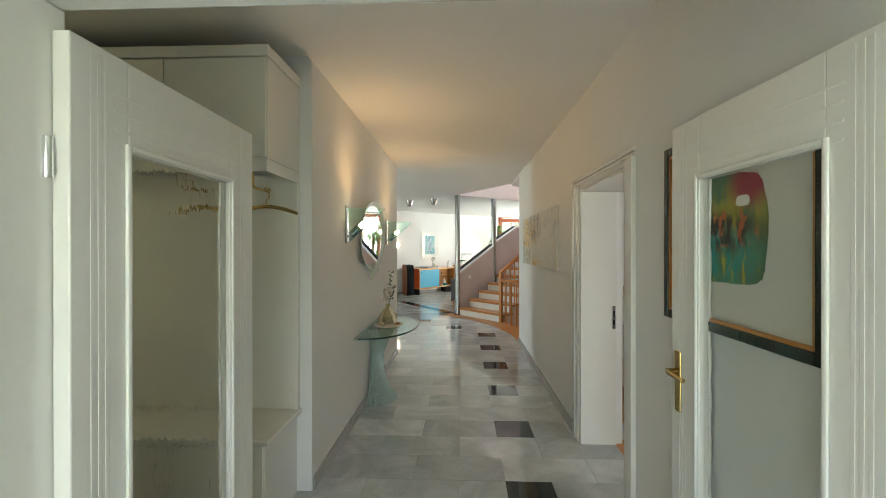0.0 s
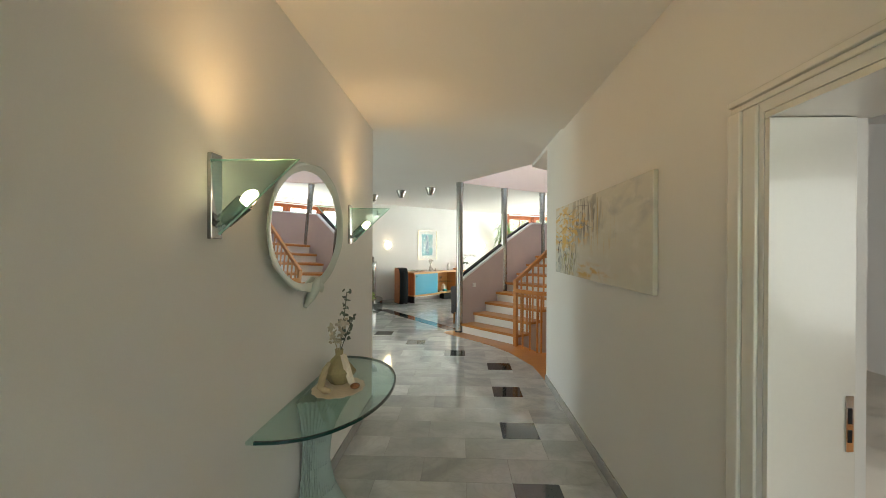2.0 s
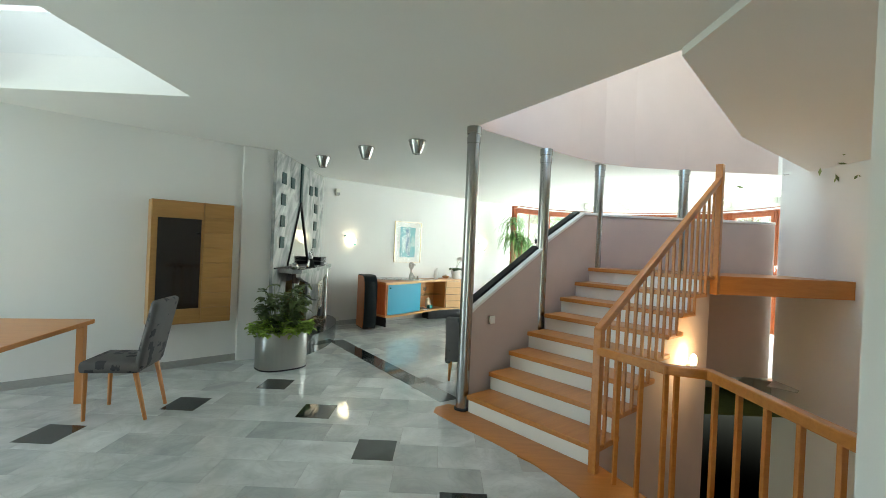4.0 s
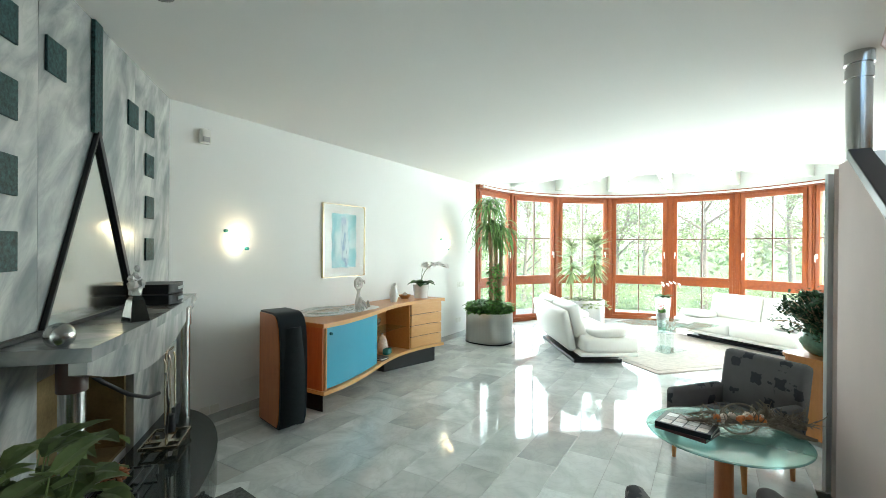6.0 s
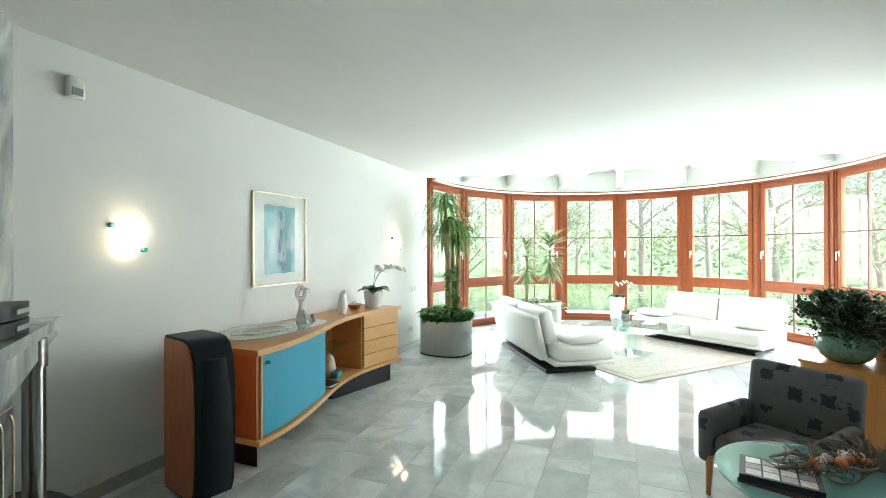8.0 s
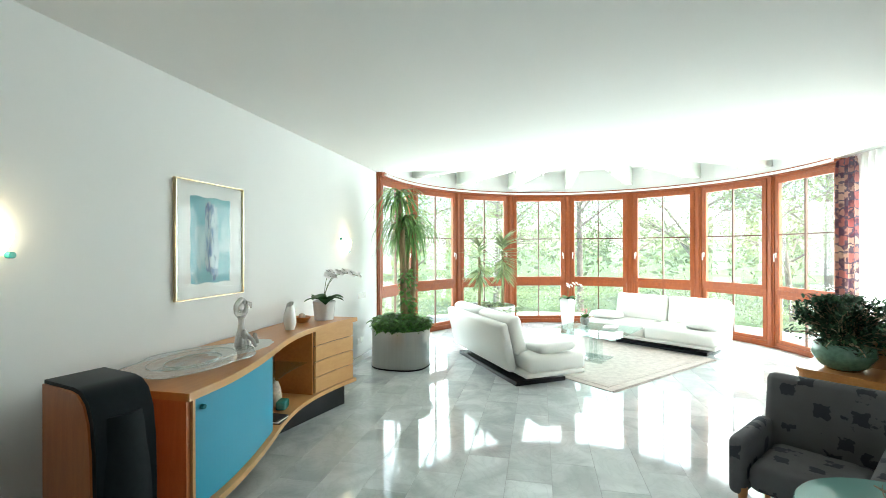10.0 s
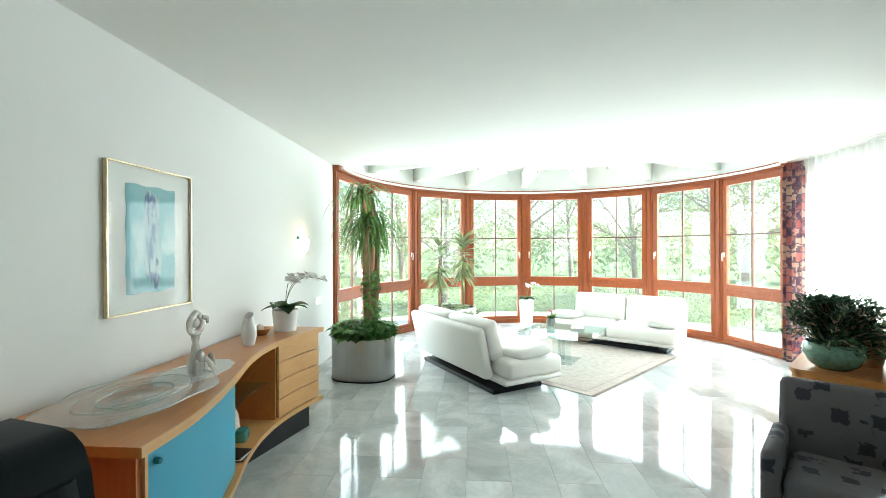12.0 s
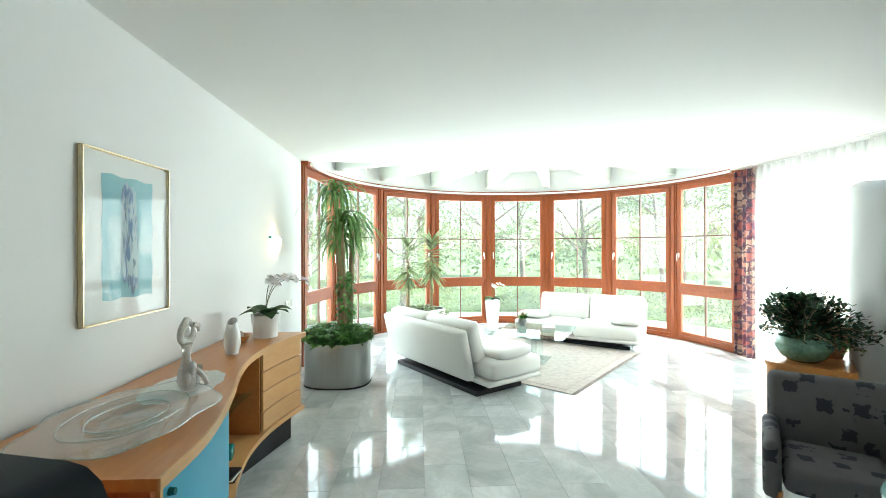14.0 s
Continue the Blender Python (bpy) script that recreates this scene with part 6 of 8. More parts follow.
part("bowl", rim, DISH, dish, smooth=60)
RIMGLASS = pane_mat("glass_rim_edge", (0.85, 0.93, 0.91), 0.16, 0.12, (0.75, 0.82, 0.80))
def dish_edge(r, z, thick, wob):
    pts = []
    for i in range(65):
        a = 2 * math.pi * i / 64
        k = 1 + (0.05 * math.sin(5 * a + 1) + 0.03 * math.sin(9 * a)) * wob
        pts.append((r * k * math.cos(a) * 1.25, r * k * math.sin(a) * 0.85, z))
    return tube(pts, thick, 6)
part("rim_edge", dish_edge(0.344, 0.039, 0.0035, 1.0), RIMGLASS, dish, "pale green polished rim edge", smooth=60)
part("inner_ring", dish_edge(0.225, 0.046, 0.0025, 0.15), RIMGLASS, dish, "raised clear ring", smooth=60)
part("inner_ring", dish_edge(0.145, 0.036, 0.004, 0.0), RIMGLASS, dish, "raised clear ring", smooth=60)
part("foot_ring", lathe([(0.08, 0.0), (0.10, 0.0), (0.10, 0.0125), (0.08, 0.0125)], 32), DISH, dish, smooth=60)
scallop("lace_mat", "white scalloped lace mat on the sideboard", on_board(1.90, 0.36), 0.27, 0.16, 12, mat("white_lace", (0.72, 0.70, 0.66), 0.9, var=0.1, scale=60, fine=250, bump=0.5))
fig = thing("figurine", "clear and amber glass figurine with a ringed head", "figurine", on_board(1.82, 0.41, 0.8695) @ Matrix.Diagonal((0.92, 0.92, 1.04, 1)))
SHELL = mat("mottled_stone", (0.66, 0.58, 0.48), 0.25, var=0.35, scale=16, bump=0.05)
CLOUDY = mat("cloudy_amber_glass", (0.88, 0.82, 0.74), 0.08, var=0.35, scale=13, bump=0.04, trans=0.6)
fb = lathe([(0, 0), (0.04, 0.0), (0.05, 0.03), (0.042, 0.09), (0.026, 0.13), (0.019, 0.18), (0.026, 0.215), (0.034, 0.222), (0.03, 0.228), (0, 0.23)], 20)
for c, r, sc in (((0.0, -0.03, 0.10), 0.036, (1, 0.6, 1.1)), ((-0.035, -0.02, 0.055), 0.034, (0.8, 0.7, 1.3)), ((0.035, -0.03, 0.04), 0.034, (0.9, 0.8, 1.1)), ((0.0, 0.0, 0.285), 0.030, (1, 0.8, 1))):
    bmesh.ops.create_icosphere(fb, subdivisions=2, radius=r, matrix=Matrix.Translation(c) @ Matrix.Diagonal((*sc, 1)))
tube([((0.056 + 0.008 * math.sin(3 * a)) * math.cos(a), 0.01 * math.sin(2 * a), 0.285 + 0.05 * math.sin(a)) for a in [2 * math.pi * i / 24 for i in range(25)]], 0.019, 10, fb)
tube([(0.05, -0.01, 0.31), (0.085, -0.02, 0.30), (0.09, -0.02, 0.27)], [0.012, 0.014, 0.008], 8, fb)
tube([(0.03, -0.03, 0.09), (0.06, -0.06, 0.05), (0.07, -0.08, 0.008)], [0.02, 0.017, 0.011], 8, fb)
part("figurine_body", fb, CLOUDY, fig, smooth=70)
fig2 = thing("figurine", "tiny grey stone figure on the lace mat", "figurine", on_board(2.03, 0.37, 0.8695))
part("body", lathe([(0, 0), (0.028, 0.0), (0.024, 0.03), (0.015, 0.045), (0.018, 0.06), (0.01, 0.075), (0, 0.078)], 14), mat("grey_stone", (0.22, 0.19, 0.16), 0.6, var=0.3, scale=30), fig2, smooth=60)
PORC = mat("white_porcelain", (0.80, 0.79, 0.77), 0.15, var=0.02, bump=0.0, coat=0.4)
va_ = thing("vase", "white porcelain vase with an open slanted lip", "vase", on_board(2.60, 0.31) @ Matrix.Scale(1.1, 4))
vb_ = lathe([(0, 0), (0.036, 0), (0.05, 0.06), (0.048, 0.12), (0.034, 0.17), (0.03, 0.20), (0.025, 0.20), (0.028, 0.165), (0.042, 0.12), (0.04, 0.05), (0, 0.02)], 28)
for v in vb_.verts:
    if v.co.z > 0.12:
        v.co.z += (v.co.z - 0.12) * v.co.x * 9
part("body", vb_, PORC, va_, smooth=60)
bx = thing("wooden_bowl", "small wooden bowl with a round stone", "bowl", on_board(2.99, 0.20) @ Matrix.Scale(1.15, 4))
part("bowl", lathe([(0, 0), (0.045, 0), (0.075, 0.045), (0.068, 0.045), (0.04, 0.01), (0, 0.01)], 26), BEECH, bx, smooth=60)
b = bmesh.new()
bmesh.ops.create_icosphere(b, subdivisions=2, radius=0.03, matrix=Matrix.Translation((0, 0, 0.045)))
part("stone", b, SHELL, bx, smooth=60)


def orchid(name, label, m, pot_h, sprays, square=False, s=1.0):
    e = thing(name, label, "orchid", m)
    if square:
        bm = bmesh.new()
        prof = [(0.085, 0), (0.125, pot_h), (0.115, pot_h), (0.11, pot_h - 0.04)]
        lathe([(0, 0)] + [(r * 1.2, z) for r, z in prof] + [(0, pot_h - 0.04)], 4, bm)
        part("pot", bm, PORC, e, "tall white square pot")
    else:
        part("pot", lathe([(0, 0), (0.094, 0.0), (0.112, pot_h - 0.004), (0.108, pot_h), (0.103, pot_h), (0.10, pot_h - 0.03), (0, pot_h - 0.03)], 32), PORC, e, "white ceramic pot", smooth=50)
    lb = bmesh.new()
    rnd = random.Random(len(name) + int(pot_h * 100))
    for i in range(7):
        a = i * 0.95 + rnd.uniform(-0.2, 0.2)
        leaf(lb, (0, 0, pot_h - 0.01), (math.cos(a), math.sin(a), 0.55 + 0.3 * (i % 2)), 0.16 * s, 0.10 * s, 1.3, 7)
    part("leaves", lb, DARKLEAF, e)
    for k, (dx, dy) in enumerate(sprays):
        pts = [Vector((dx * t * (0.15 + 0.85 * t), dy * t * (0.15 + 0.85 * t), pot_h + 0.27 * math.sin(t * 2.1))) for t in [i / 12 for i in range(13)]]
        part("stalk", tube(pts, 0.003, 6), STEMC, e, smooth=60)
        fbm = bmesh.new()
        for p in pts[6::2]:
            p = p + Vector((0, 0, 0.02))
            for j in range(5):
                a = j * 1.256 + rnd.random()
                leaf(fbm, p, (math.cos(a), math.sin(a) * 0.6, math.sin(a) * 0.8), 0.036 * s, 0.042 * s, 0.3, 4, 0.1)
        part("blossoms", fbm, mat("orchid_petal", (0.84, 0.79, 0.77), 0.5, var=0.08), e, "pale pink blossoms")
    return e


orchid("orchid", "white potted orchid with pale pink blossoms", on_board(3.19, 0.33, turn=0), 0.185, [(0.09, -0.06), (0.46, -0.10), (0.30, -0.24)], False, 1.4)
jar = thing("jar", "lidded mottled ceramic jar on the lower shelf", "jar", room(2.46, 0.24, 0.241))
part("body", lathe([(0, 0), (0.05, 0), (0.07, 0.06), (0.06, 0.14), (0.05, 0.17), (0, 0.17)], 24), SHELL, jar, smooth=60)
part("lid", lathe([(0, 0.17), (0.05, 0.17), (0.04, 0.2), (0.01, 0.215), (0.014, 0.235), (0, 0.24)], 24), SHELL, jar, smooth=60)
tb_ = thing("box", "small turquoise box on the lower shelf", "box", room(2.42, 0.35, 0.241, 15))
part("body", boxes(((-0.06, -0.04, 0), (0.06, 0.04, 0.07)), bevel=0.012), mat("turquoise_ceramic", (0.03, 0.25, 0.24), 0.25, var=0.15), tb_, smooth=50)
for i in range(3):
    bk_ = thing("magazine", "thin magazine lying on the lower shelf", "magazine", room(2.16, 0.42, 0.241 + 0.012 * i, 8 - 6 * i), "magazines")
    part("pages", boxes(((-0.07, -0.10, 0), (0.07, 0.10, 0.011)), bevel=0.002), LACQUER if i % 2 else BLACK, bk_)
gl_ = thing("goblet", "clear glass goblet on the glass shelf", "glass", room(2.30, 0.30, 0.539))
part("glass_body", lathe([(0, 0), (0.03, 0), (0.03, 0.004), (0.005, 0.01), (0.005, 0.07), (0.03, 0.1), (0.035, 0.16), (0.033, 0.16), (0.028, 0.1), (0, 0.075)], 20), GLASS, gl_, smooth=60)

spk = thing("loudspeaker", "tall cherry loudspeaker with a black curved front", "loudspeaker", room(0.70, 0.52, 0, -14))
def shell(inset):
    """Side outline of the loudspeaker, rounded over its front and top."""
    pts = [(-0.20, 0.03), (-0.228, 0.10), (-0.245, 0.30), (-0.25, 0.55), (-0.244, 0.75), (-0.225, 0.88), (-0.19, 0.955), (-0.14, 0.99), (-0.08, 1.0), (0.17, 1.0), (0.17, 0.03)]
    c = Vector((-0.03, 0.52))
    return [((y - c.x) * (1 - inset / 0.2) + c.x, (z - c.y) * (1 - inset / 0.48) + c.y) for y, z in pts]


def slab(pts, x0, x1):
    bm = bmesh.new()
    lo = [bm.verts.new((x0, y, z)) for y, z in pts]
    hi = [bm.verts.new((x1, y, z)) for y, z in pts]
    bm.faces.new(lo), bm.faces.new(hi[::-1])
    for i in range(len(pts)):
        j = (i + 1) % len(pts)
        bm.faces.new((lo[i], lo[j], hi[j], hi[i]))
    bmesh.ops.recalc_face_normals(bm, faces=bm.faces)
    return bm


SPK_BLACK = mat("black_speaker_shell", (0.005, 0.009, 0.012), 0.4, spec=0.15, var=0.2)
part("cabinet", slab(shell(0.0), -0.116, 0.116), SPK_BLACK, spk, "black lacquered shell", smooth=35)
for s in (-1, 1):
    x0, x1 = sorted((s * 0.1162, s * 0.125))
    part("side_panel", slab([(y + 0.012, z) for y, z in shell(0.016)], x0, x1), CHERRY, spk, "cherry veneered side", smooth=35)
gb_ = bmesh.new()
rows = [[gb_.verts.new((x * (1 - 0.25 * t ** 3), -0.206 - 0.075 * math.sin(math.pi * (0.12 + 0.76 * t)) ** 0.5 + 0.03 * abs(x / 0.1) ** 2, 0.06 + 0.82 * t)) for x in (-0.1, -0.06, 0.0, 0.06, 0.1)] for t in [i / 12 for i in range(13)]]
for p, q in zip(rows, rows[1:]):
    for j in range(4):
        gb_.faces.new((p[j], p[j + 1], q[j + 1], q[j]))
edge = [r[0] for r in rows] + rows[-1][1:-1] + [r[-1] for r in rows[::-1]] + rows[0][1:-1][::-1]
back = [gb_.verts.new((v.co.x, -0.19, v.co.z)) for v in edge]
for i in range(len(edge)):
    j = (i + 1) % len(edge)
    gb_.faces.new((edge[i], edge[j], back[j], back[i]))
bmesh.ops.recalc_face_normals(gb_, faces=gb_.faces)
part("grille", gb_, mat("black_grille_cloth", (0.008, 0.012, 0.014), 0.7, spec=0.15, var=0.2, scale=40, fine=300, bump=0.3), spk, "black cloth front", smooth=40)
for x in (-0.1, 0.1):
    for y in (-0.17, 0.15):
        part("spike", lathe([(0.004, 0), (0.014, 0.031), (0, 0.031)], 10, m=Matrix.Translation((x, y, 0))), CHROME, spk)
part("badge", boxes(((-0.03, -0.232, 0.043), (0.03, -0.205, 0.051))), CHROME, spk)

PALE_BRASS = mat("pale_brass", (0.74, 0.62, 0.42), 0.25, metal=1.0, var=0.06)
pic = thing("framed_picture", "turquoise watercolour in a white mount and thin brass frame", "picture", room(2.01, 0.0, 1.64))
part("frame", flat_frame(bmesh.new(), -0.352, 0.352, -0.43, 0.43, 0.006, 0.028, -0.016), PALE_BRASS, pic)
part("mount", boxes(((-0.344, -0.012, -0.414), (0.344, -0.003, 0.414))), mat("white_mount", (0.78, 0.79, 0.77), 0.8, var=0.02), pic)
WC1 = paint_mat("turquoise_wash", [((0.17, 0.41, 0.45), 0, 1, 3, (1, 1, 1)), ((0.40, 0.55, 0.55), 0.5, 0.62, 4, (1, 1, 0.6)), ((0.12, 0.34, 0.40), 0.55, 0.7, 6, (2, 1, 0.5))], 1, 1, 2.0)
WC2 = paint_mat("blue_ink", [((0.36, 0.50, 0.53), 0, 1, 6, (2, 1, 1)), ((0.05, 0.14, 0.26), 0.50, 0.60, 9, (2.4, 1, 0.7)), ((0.03, 0.10, 0.14), 0.60, 0.64, 16, (2, 1, 0.8))], 1, 1, 6.0)
for cx, cz, rx_, rz_, mt, lay, jg in ((-0.005, 0.0, 0.205, 0.32, WC1, 0.0135, 0.04), (0.0, 0.0, 0.07, 0.29, WC2, 0.0145, 0.25), (0.012, 0.12, 0.035, 0.12, WC2, 0.0155, 0.25)):
    b = bmesh.new()
    if jg < 0.1:
        n_ = 24
        ring = [(-1 + 2 * i / n_, -1) for i in range(n_)] + [(1, -1 + 2 * i / n_) for i in range(n_)] + [(1 - 2 * i / n_, 1) for i in range(n_)] + [(-1, 1 - 2 * i / n_) for i in range(n_)]
        b.faces.new([b.verts.new((0.0, cx + rx_ * x * (1 + 0.02 * math.sin(9 * z)), cz + rz_ * z * (1 + 0.015 * math.sin(7 * x)))) for x, z in ring])
    else:
        blob(b, cx, cz, rx_, rz_, 0.0, 60, jg, 11, 1)
    for v in b.verts:
        v.co = Vector((v.co.y, -lay, v.co.z))
    part("watercolour", b, mt, pic)
part("glazing", boxes(((-0.344, -0.024, -0.414), (0.344, -0.021, 0.414))), pane_mat("picture_glass", (1, 1, 1), 0.014, graze=0.15), pic).visible_shadow = False

LAMPGLASS = glow("lit_white_glass", (1.0, 0.80, 0.55), 1.3)


def fan_lamp(u, watts):
    e = thing("wall_lamp", "lit bowed square of white glass as wall lamp", "wall lamp", room(u, 0.0, 1.62), "living room wall lamps")
    bm = bmesh.new()
    rows = []
    turn = radians(-38)
    for i in range(13):
        p = -1 + i / 6
        row = []
        for k in range(9):
            q = -1 + k / 4
            x, z = 0.105 * p * (1 - 0.12 * q * q), 0.072 * q * (1 - 0.18 * p * p) + 0.015 * p * p
            row.append(bm.verts.new((x * math.cos(turn) - z * math.sin(turn), -0.012 - 0.07 * (1 - p * p) ** 0.8, x * math.sin(turn) + z * math.cos(turn))))
        rows.append(row)
    for a, b in zip(rows, rows[1:]):
        for j in range(8):
            bm.faces.new((a[j], b[j], b[j + 1], a[j + 1]))
    bmesh.ops.solidify(bm, geom=list(bm.faces), thickness=0.004)
    part("glass_shade", bm, LAMPGLASS, e, "lit white glass", smooth=60)
    for dx, dz in ((-0.105, 0.085), (0.105, -0.075)):
        part("clip", lathe([(0, 0), (0.016, 0), (0.016, 0.03), (0, 0.032)], 14, m=Matrix.Translation((dx, 0, dz)) @ Matrix.Rotation(radians(90), 4, "X")), mat("teal_glass_clip", (0.05, 0.30, 0.28), 0.15, var=0.1), e, smooth=60)
    p = room(u, 0.14, 1.72).translation
    point_lamp("wall_lamp_light", p, watts, (1.0, 0.72, 0.42), 0.05)


fan_lamp(0.60, 0.17)
fan_lamp(4.36, 0.4)
al = thing("alarm_sensor", "white motion alarm sensor high on the wall", "sensor", room(0.29, 0.0, 2.51))
part("case", boxes(((-0.045, -0.05, -0.065), (0.045, -0.003, 0.065)), bevel=0.012), LACQUER, al, smooth=50)
part("lens", boxes(((-0.03, -0.056, -0.05), (0.03, -0.051, -0.005)), bevel=0.002), mat("grey_lens", (0.35, 0.35, 0.36), 0.3), al)
for u, z in ((0.31, 0.12), (0.40, 0.12), (4.80, 0.30), (4.9, 0.30), (4.84, 0.92), (4.93, 0.92), (5.02, 0.92)):
    so = thing("socket", "small square white wall socket", "socket", room(u, 0.0, z), "wall sockets")
    part("plate", boxes(((-0.04, -0.01, -0.04), (0.04, -0.002, 0.04)), bevel=0.003), LACQUER, so)
    part("inset", lathe([(0, 0), (0.022, 0), (0.024, 0.003), (0, 0.003)], 18, m=Matrix.Translation((0, -0.010, 0)) @ Matrix.Rotation(radians(90), 4, "X")), LACQUER, so)
hatch = thing("wall_hatch", "white flush inspection plate low on the wall", "wall plate", room(0.80, 0.0, 0.22))
part("plate", boxes(((-0.15, -0.006, -0.1), (0.15, -0.001, 0.1)), bevel=0.002), WALL, hatch)

# ---- living room: seating ----
def cushion(sx, sy, sz, seed=1, p=0.45, puff=1.0):
    b = bmesh.new()
    bmesh.ops.create_uvsphere(b, u_segments=28, v_segments=16, radius=1)
    for v in b.verts:
        c = v.co
        q = Vector([math.copysign(abs(k) ** e, k) for k, e in zip(c, (p, p, 0.75))])
        v.co = Vector((q.x * sx / 2, q.y * sy / 2, q.z * sz / 2 + 0.006 * noise.noise(q * 2.5 + Vector((seed, 0, 0)))))
    return b


def sofa(label, m, L):
    """A low sofa on a dark plinth; x runs along it, y points to its front."""
    e = thing("sofa", label, "sofa", m, "white leather sofas")
    part("plinth", boxes(((0.16, -0.37, 0), (L - 0.16, 0.30, 0.05)), ((0.30, -0.20, 0.0505), (L - 0.30, 0.2, 0.115)), bevel=0.004), BLACK, e, "black plinth")
    part("base", boxes(((0.0, -0.33, 0.117), (L, 0.46, 0.17)), bevel=0.018), LEATHER, e, smooth=50)
    for i in range(2):
        part("seat_cushion", boxes(((i * L / 2 + 0.004, -0.28, 0.162), ((i + 1) * L / 2 - 0.004, 0.48, 0.37)), bevel=0.055), LEATHER, e, smooth=60)
    bk = bmesh.new()
    box(bk, (0.02, -0.055, 0), (L - 0.25, 0.06, 0.58), Matrix.Translation((0, -0.345, 0.135)) @ Matrix.Rotation(radians(13), 4, "X"), bevel=0.04)
    part("back_shell", bk, LEATHER, e, smooth=60)
    for i in range(2):
        w = (L - 0.25) / 2
        part("back_cushion", boxes(((0.005 - w / 2, -0.085, -0.23), (w / 2 - 0.005, 0.085, 0.23)), bevel=0.05), LEATHER, e, smooth=60, at=pose(0.02 + w * (i + 0.5), -0.285, 0.55, 14, 0, 0))
    for x in (0.24, L - 0.24):
        part("arm_cushion", cushion(0.46, 0.52, 0.13, 5 + x), LEATHER, e, smooth=80, at=pose(x, 0.12, 0.425, 4, 0, 0))
    return e


AX = math.degrees(math.atan2(0.966, 0.257))
# local x along the sofa, local y to its front
sofa("white leather sofa seen from behind on a black plinth", pose(3.06, 17.85, 0, 0, 0, AX + 180), 2.02)
sofa("white leather sofa by the bow window on a black plinth", pose(5.78, 15.42, 0, 0, 0, 97), 2.02)
rug = thing("rug", "pale cream wool rug with a faint pattern", "rug", pose(4.15, 16.48, 0.0))
RUG = mat("cream_wool", (0.50, 0.44, 0.40), 0.95, var=0.2, scale=14, fine=240, bump=0.6)
part("wool_field", boxes(((-1.22, -1.08, 0.001), (1.22, 1.08, 0.008)), bevel=0.003), RUG, rug)
part("border", boxes(((-1.12, -0.98, 0.0085), (1.12, -0.92, 0.0105)), ((-1.12, 0.92, 0.0085), (1.12, 0.98, 0.0105)), ((-1.12, -0.92, 0.0085), (-1.06, 0.92, 0.0105)), ((1.06, -0.92, 0.0085), (1.12, 0.92, 0.0105))), mat("beige_wool", (0.48, 0.42, 0.38), 0.95, var=0.2, scale=20, fine=240, bump=0.6), rug)
fg = bmesh.new()
for i in range(110):
    x = -1.21 + 2.42 * i / 109
    box(fg, (x - 0.004, -1.125, 0.001), (x + 0.004, -1.079, 0.006))
part("fringe", fg, RUG, rug)
CLEAR = pane_mat("clear_plate_glass", (0.94, 0.98, 0.97), 0.05, 0.02, (0.5, 0.7, 0.66))
ct = thing("coffee_table", "clear glass coffee table with a glass pedestal", "coffee table", pose(4.02, 16.42, 0.0085, 0, 0, 14))
part("glass_top", boxes(((-0.55, -0.50, 0.40), (0.55, 0.50, 0.415)), bevel=0.003), GREEN_GLASS, ct).visible_shadow = False
part("pedestal", boxes(((-0.13, -0.008, 0.012), (0.13, 0.008, 0.40)), ((-0.008, -0.13, 0.012), (0.008, -0.0085, 0.40)), ((-0.008, 0.0085, 0.012), (0.008, 0.13, 0.40))), CLEAR, ct)
part("base_plate", boxes(((-0.25, -0.2, 0), (0.25, 0.2, 0.0115)), bevel=0.002), CLEAR, ct)
fv = thing("flower_vase", "grey stone vase with pink flowers on the glass table", "vase", pose(4.22, 16.72, 0.429))
part("pot", lathe([(0, 0), (0.05, 0), (0.068, 0.05), (0.06, 0.10), (0.05, 0.11), (0.045, 0.1), (0, 0.1)], 20), mat("pebbled_grey", (0.28, 0.27, 0.26), 0.7, var=0.5, scale=40, bump=0.6), fv, smooth=60)
lb, pb2 = bmesh.new(), bmesh.new()
rnd = random.Random(77)
for i in range(40):
    a = rnd.uniform(0, 6.283)
    leaf(lb, (0.02 * math.cos(a), 0.02 * math.sin(a), 0.1), (math.cos(a), math.sin(a), rnd.uniform(0.4, 2)), rnd.uniform(0.07, 0.13), 0.035, 0.8, 4)
for i in range(30):
    a = rnd.uniform(0, 6.283)
    r = rnd.uniform(0.0, 0.07)
    leaf(pb2, (r * math.cos(a), r * math.sin(a), rnd.uniform(0.15, 0.24)), (math.cos(a), math.sin(a), 0.5), 0.03, 0.026, 0.3, 3)
part("leaves", lb, FERN, fv)
part("blossoms", pb2, mat("pink_petal", (0.55, 0.16, 0.18), 0.6, var=0.3), fv, "pink blossoms")
mg = thing("book", "closed pale book on the glass table", "book", pose(4.28, 16.32, 0.429, 0, 0, 25))
part("cover", boxes(((-0.13, -0.09, 0), (0.13, 0.09, 0.022)), bevel=0.003), mat("pale_book_cover", (0.55, 0.50, 0.48), 0.5, var=0.25, scale=12), mg)
orchid("floor_orchid", "white orchid in a tall white square floor pot", pose(5.55, 18.12, 0, 0, 0, 45), 0.60, [(0.30, -0.28), (-0.15, 0.0)], True, 1.3)


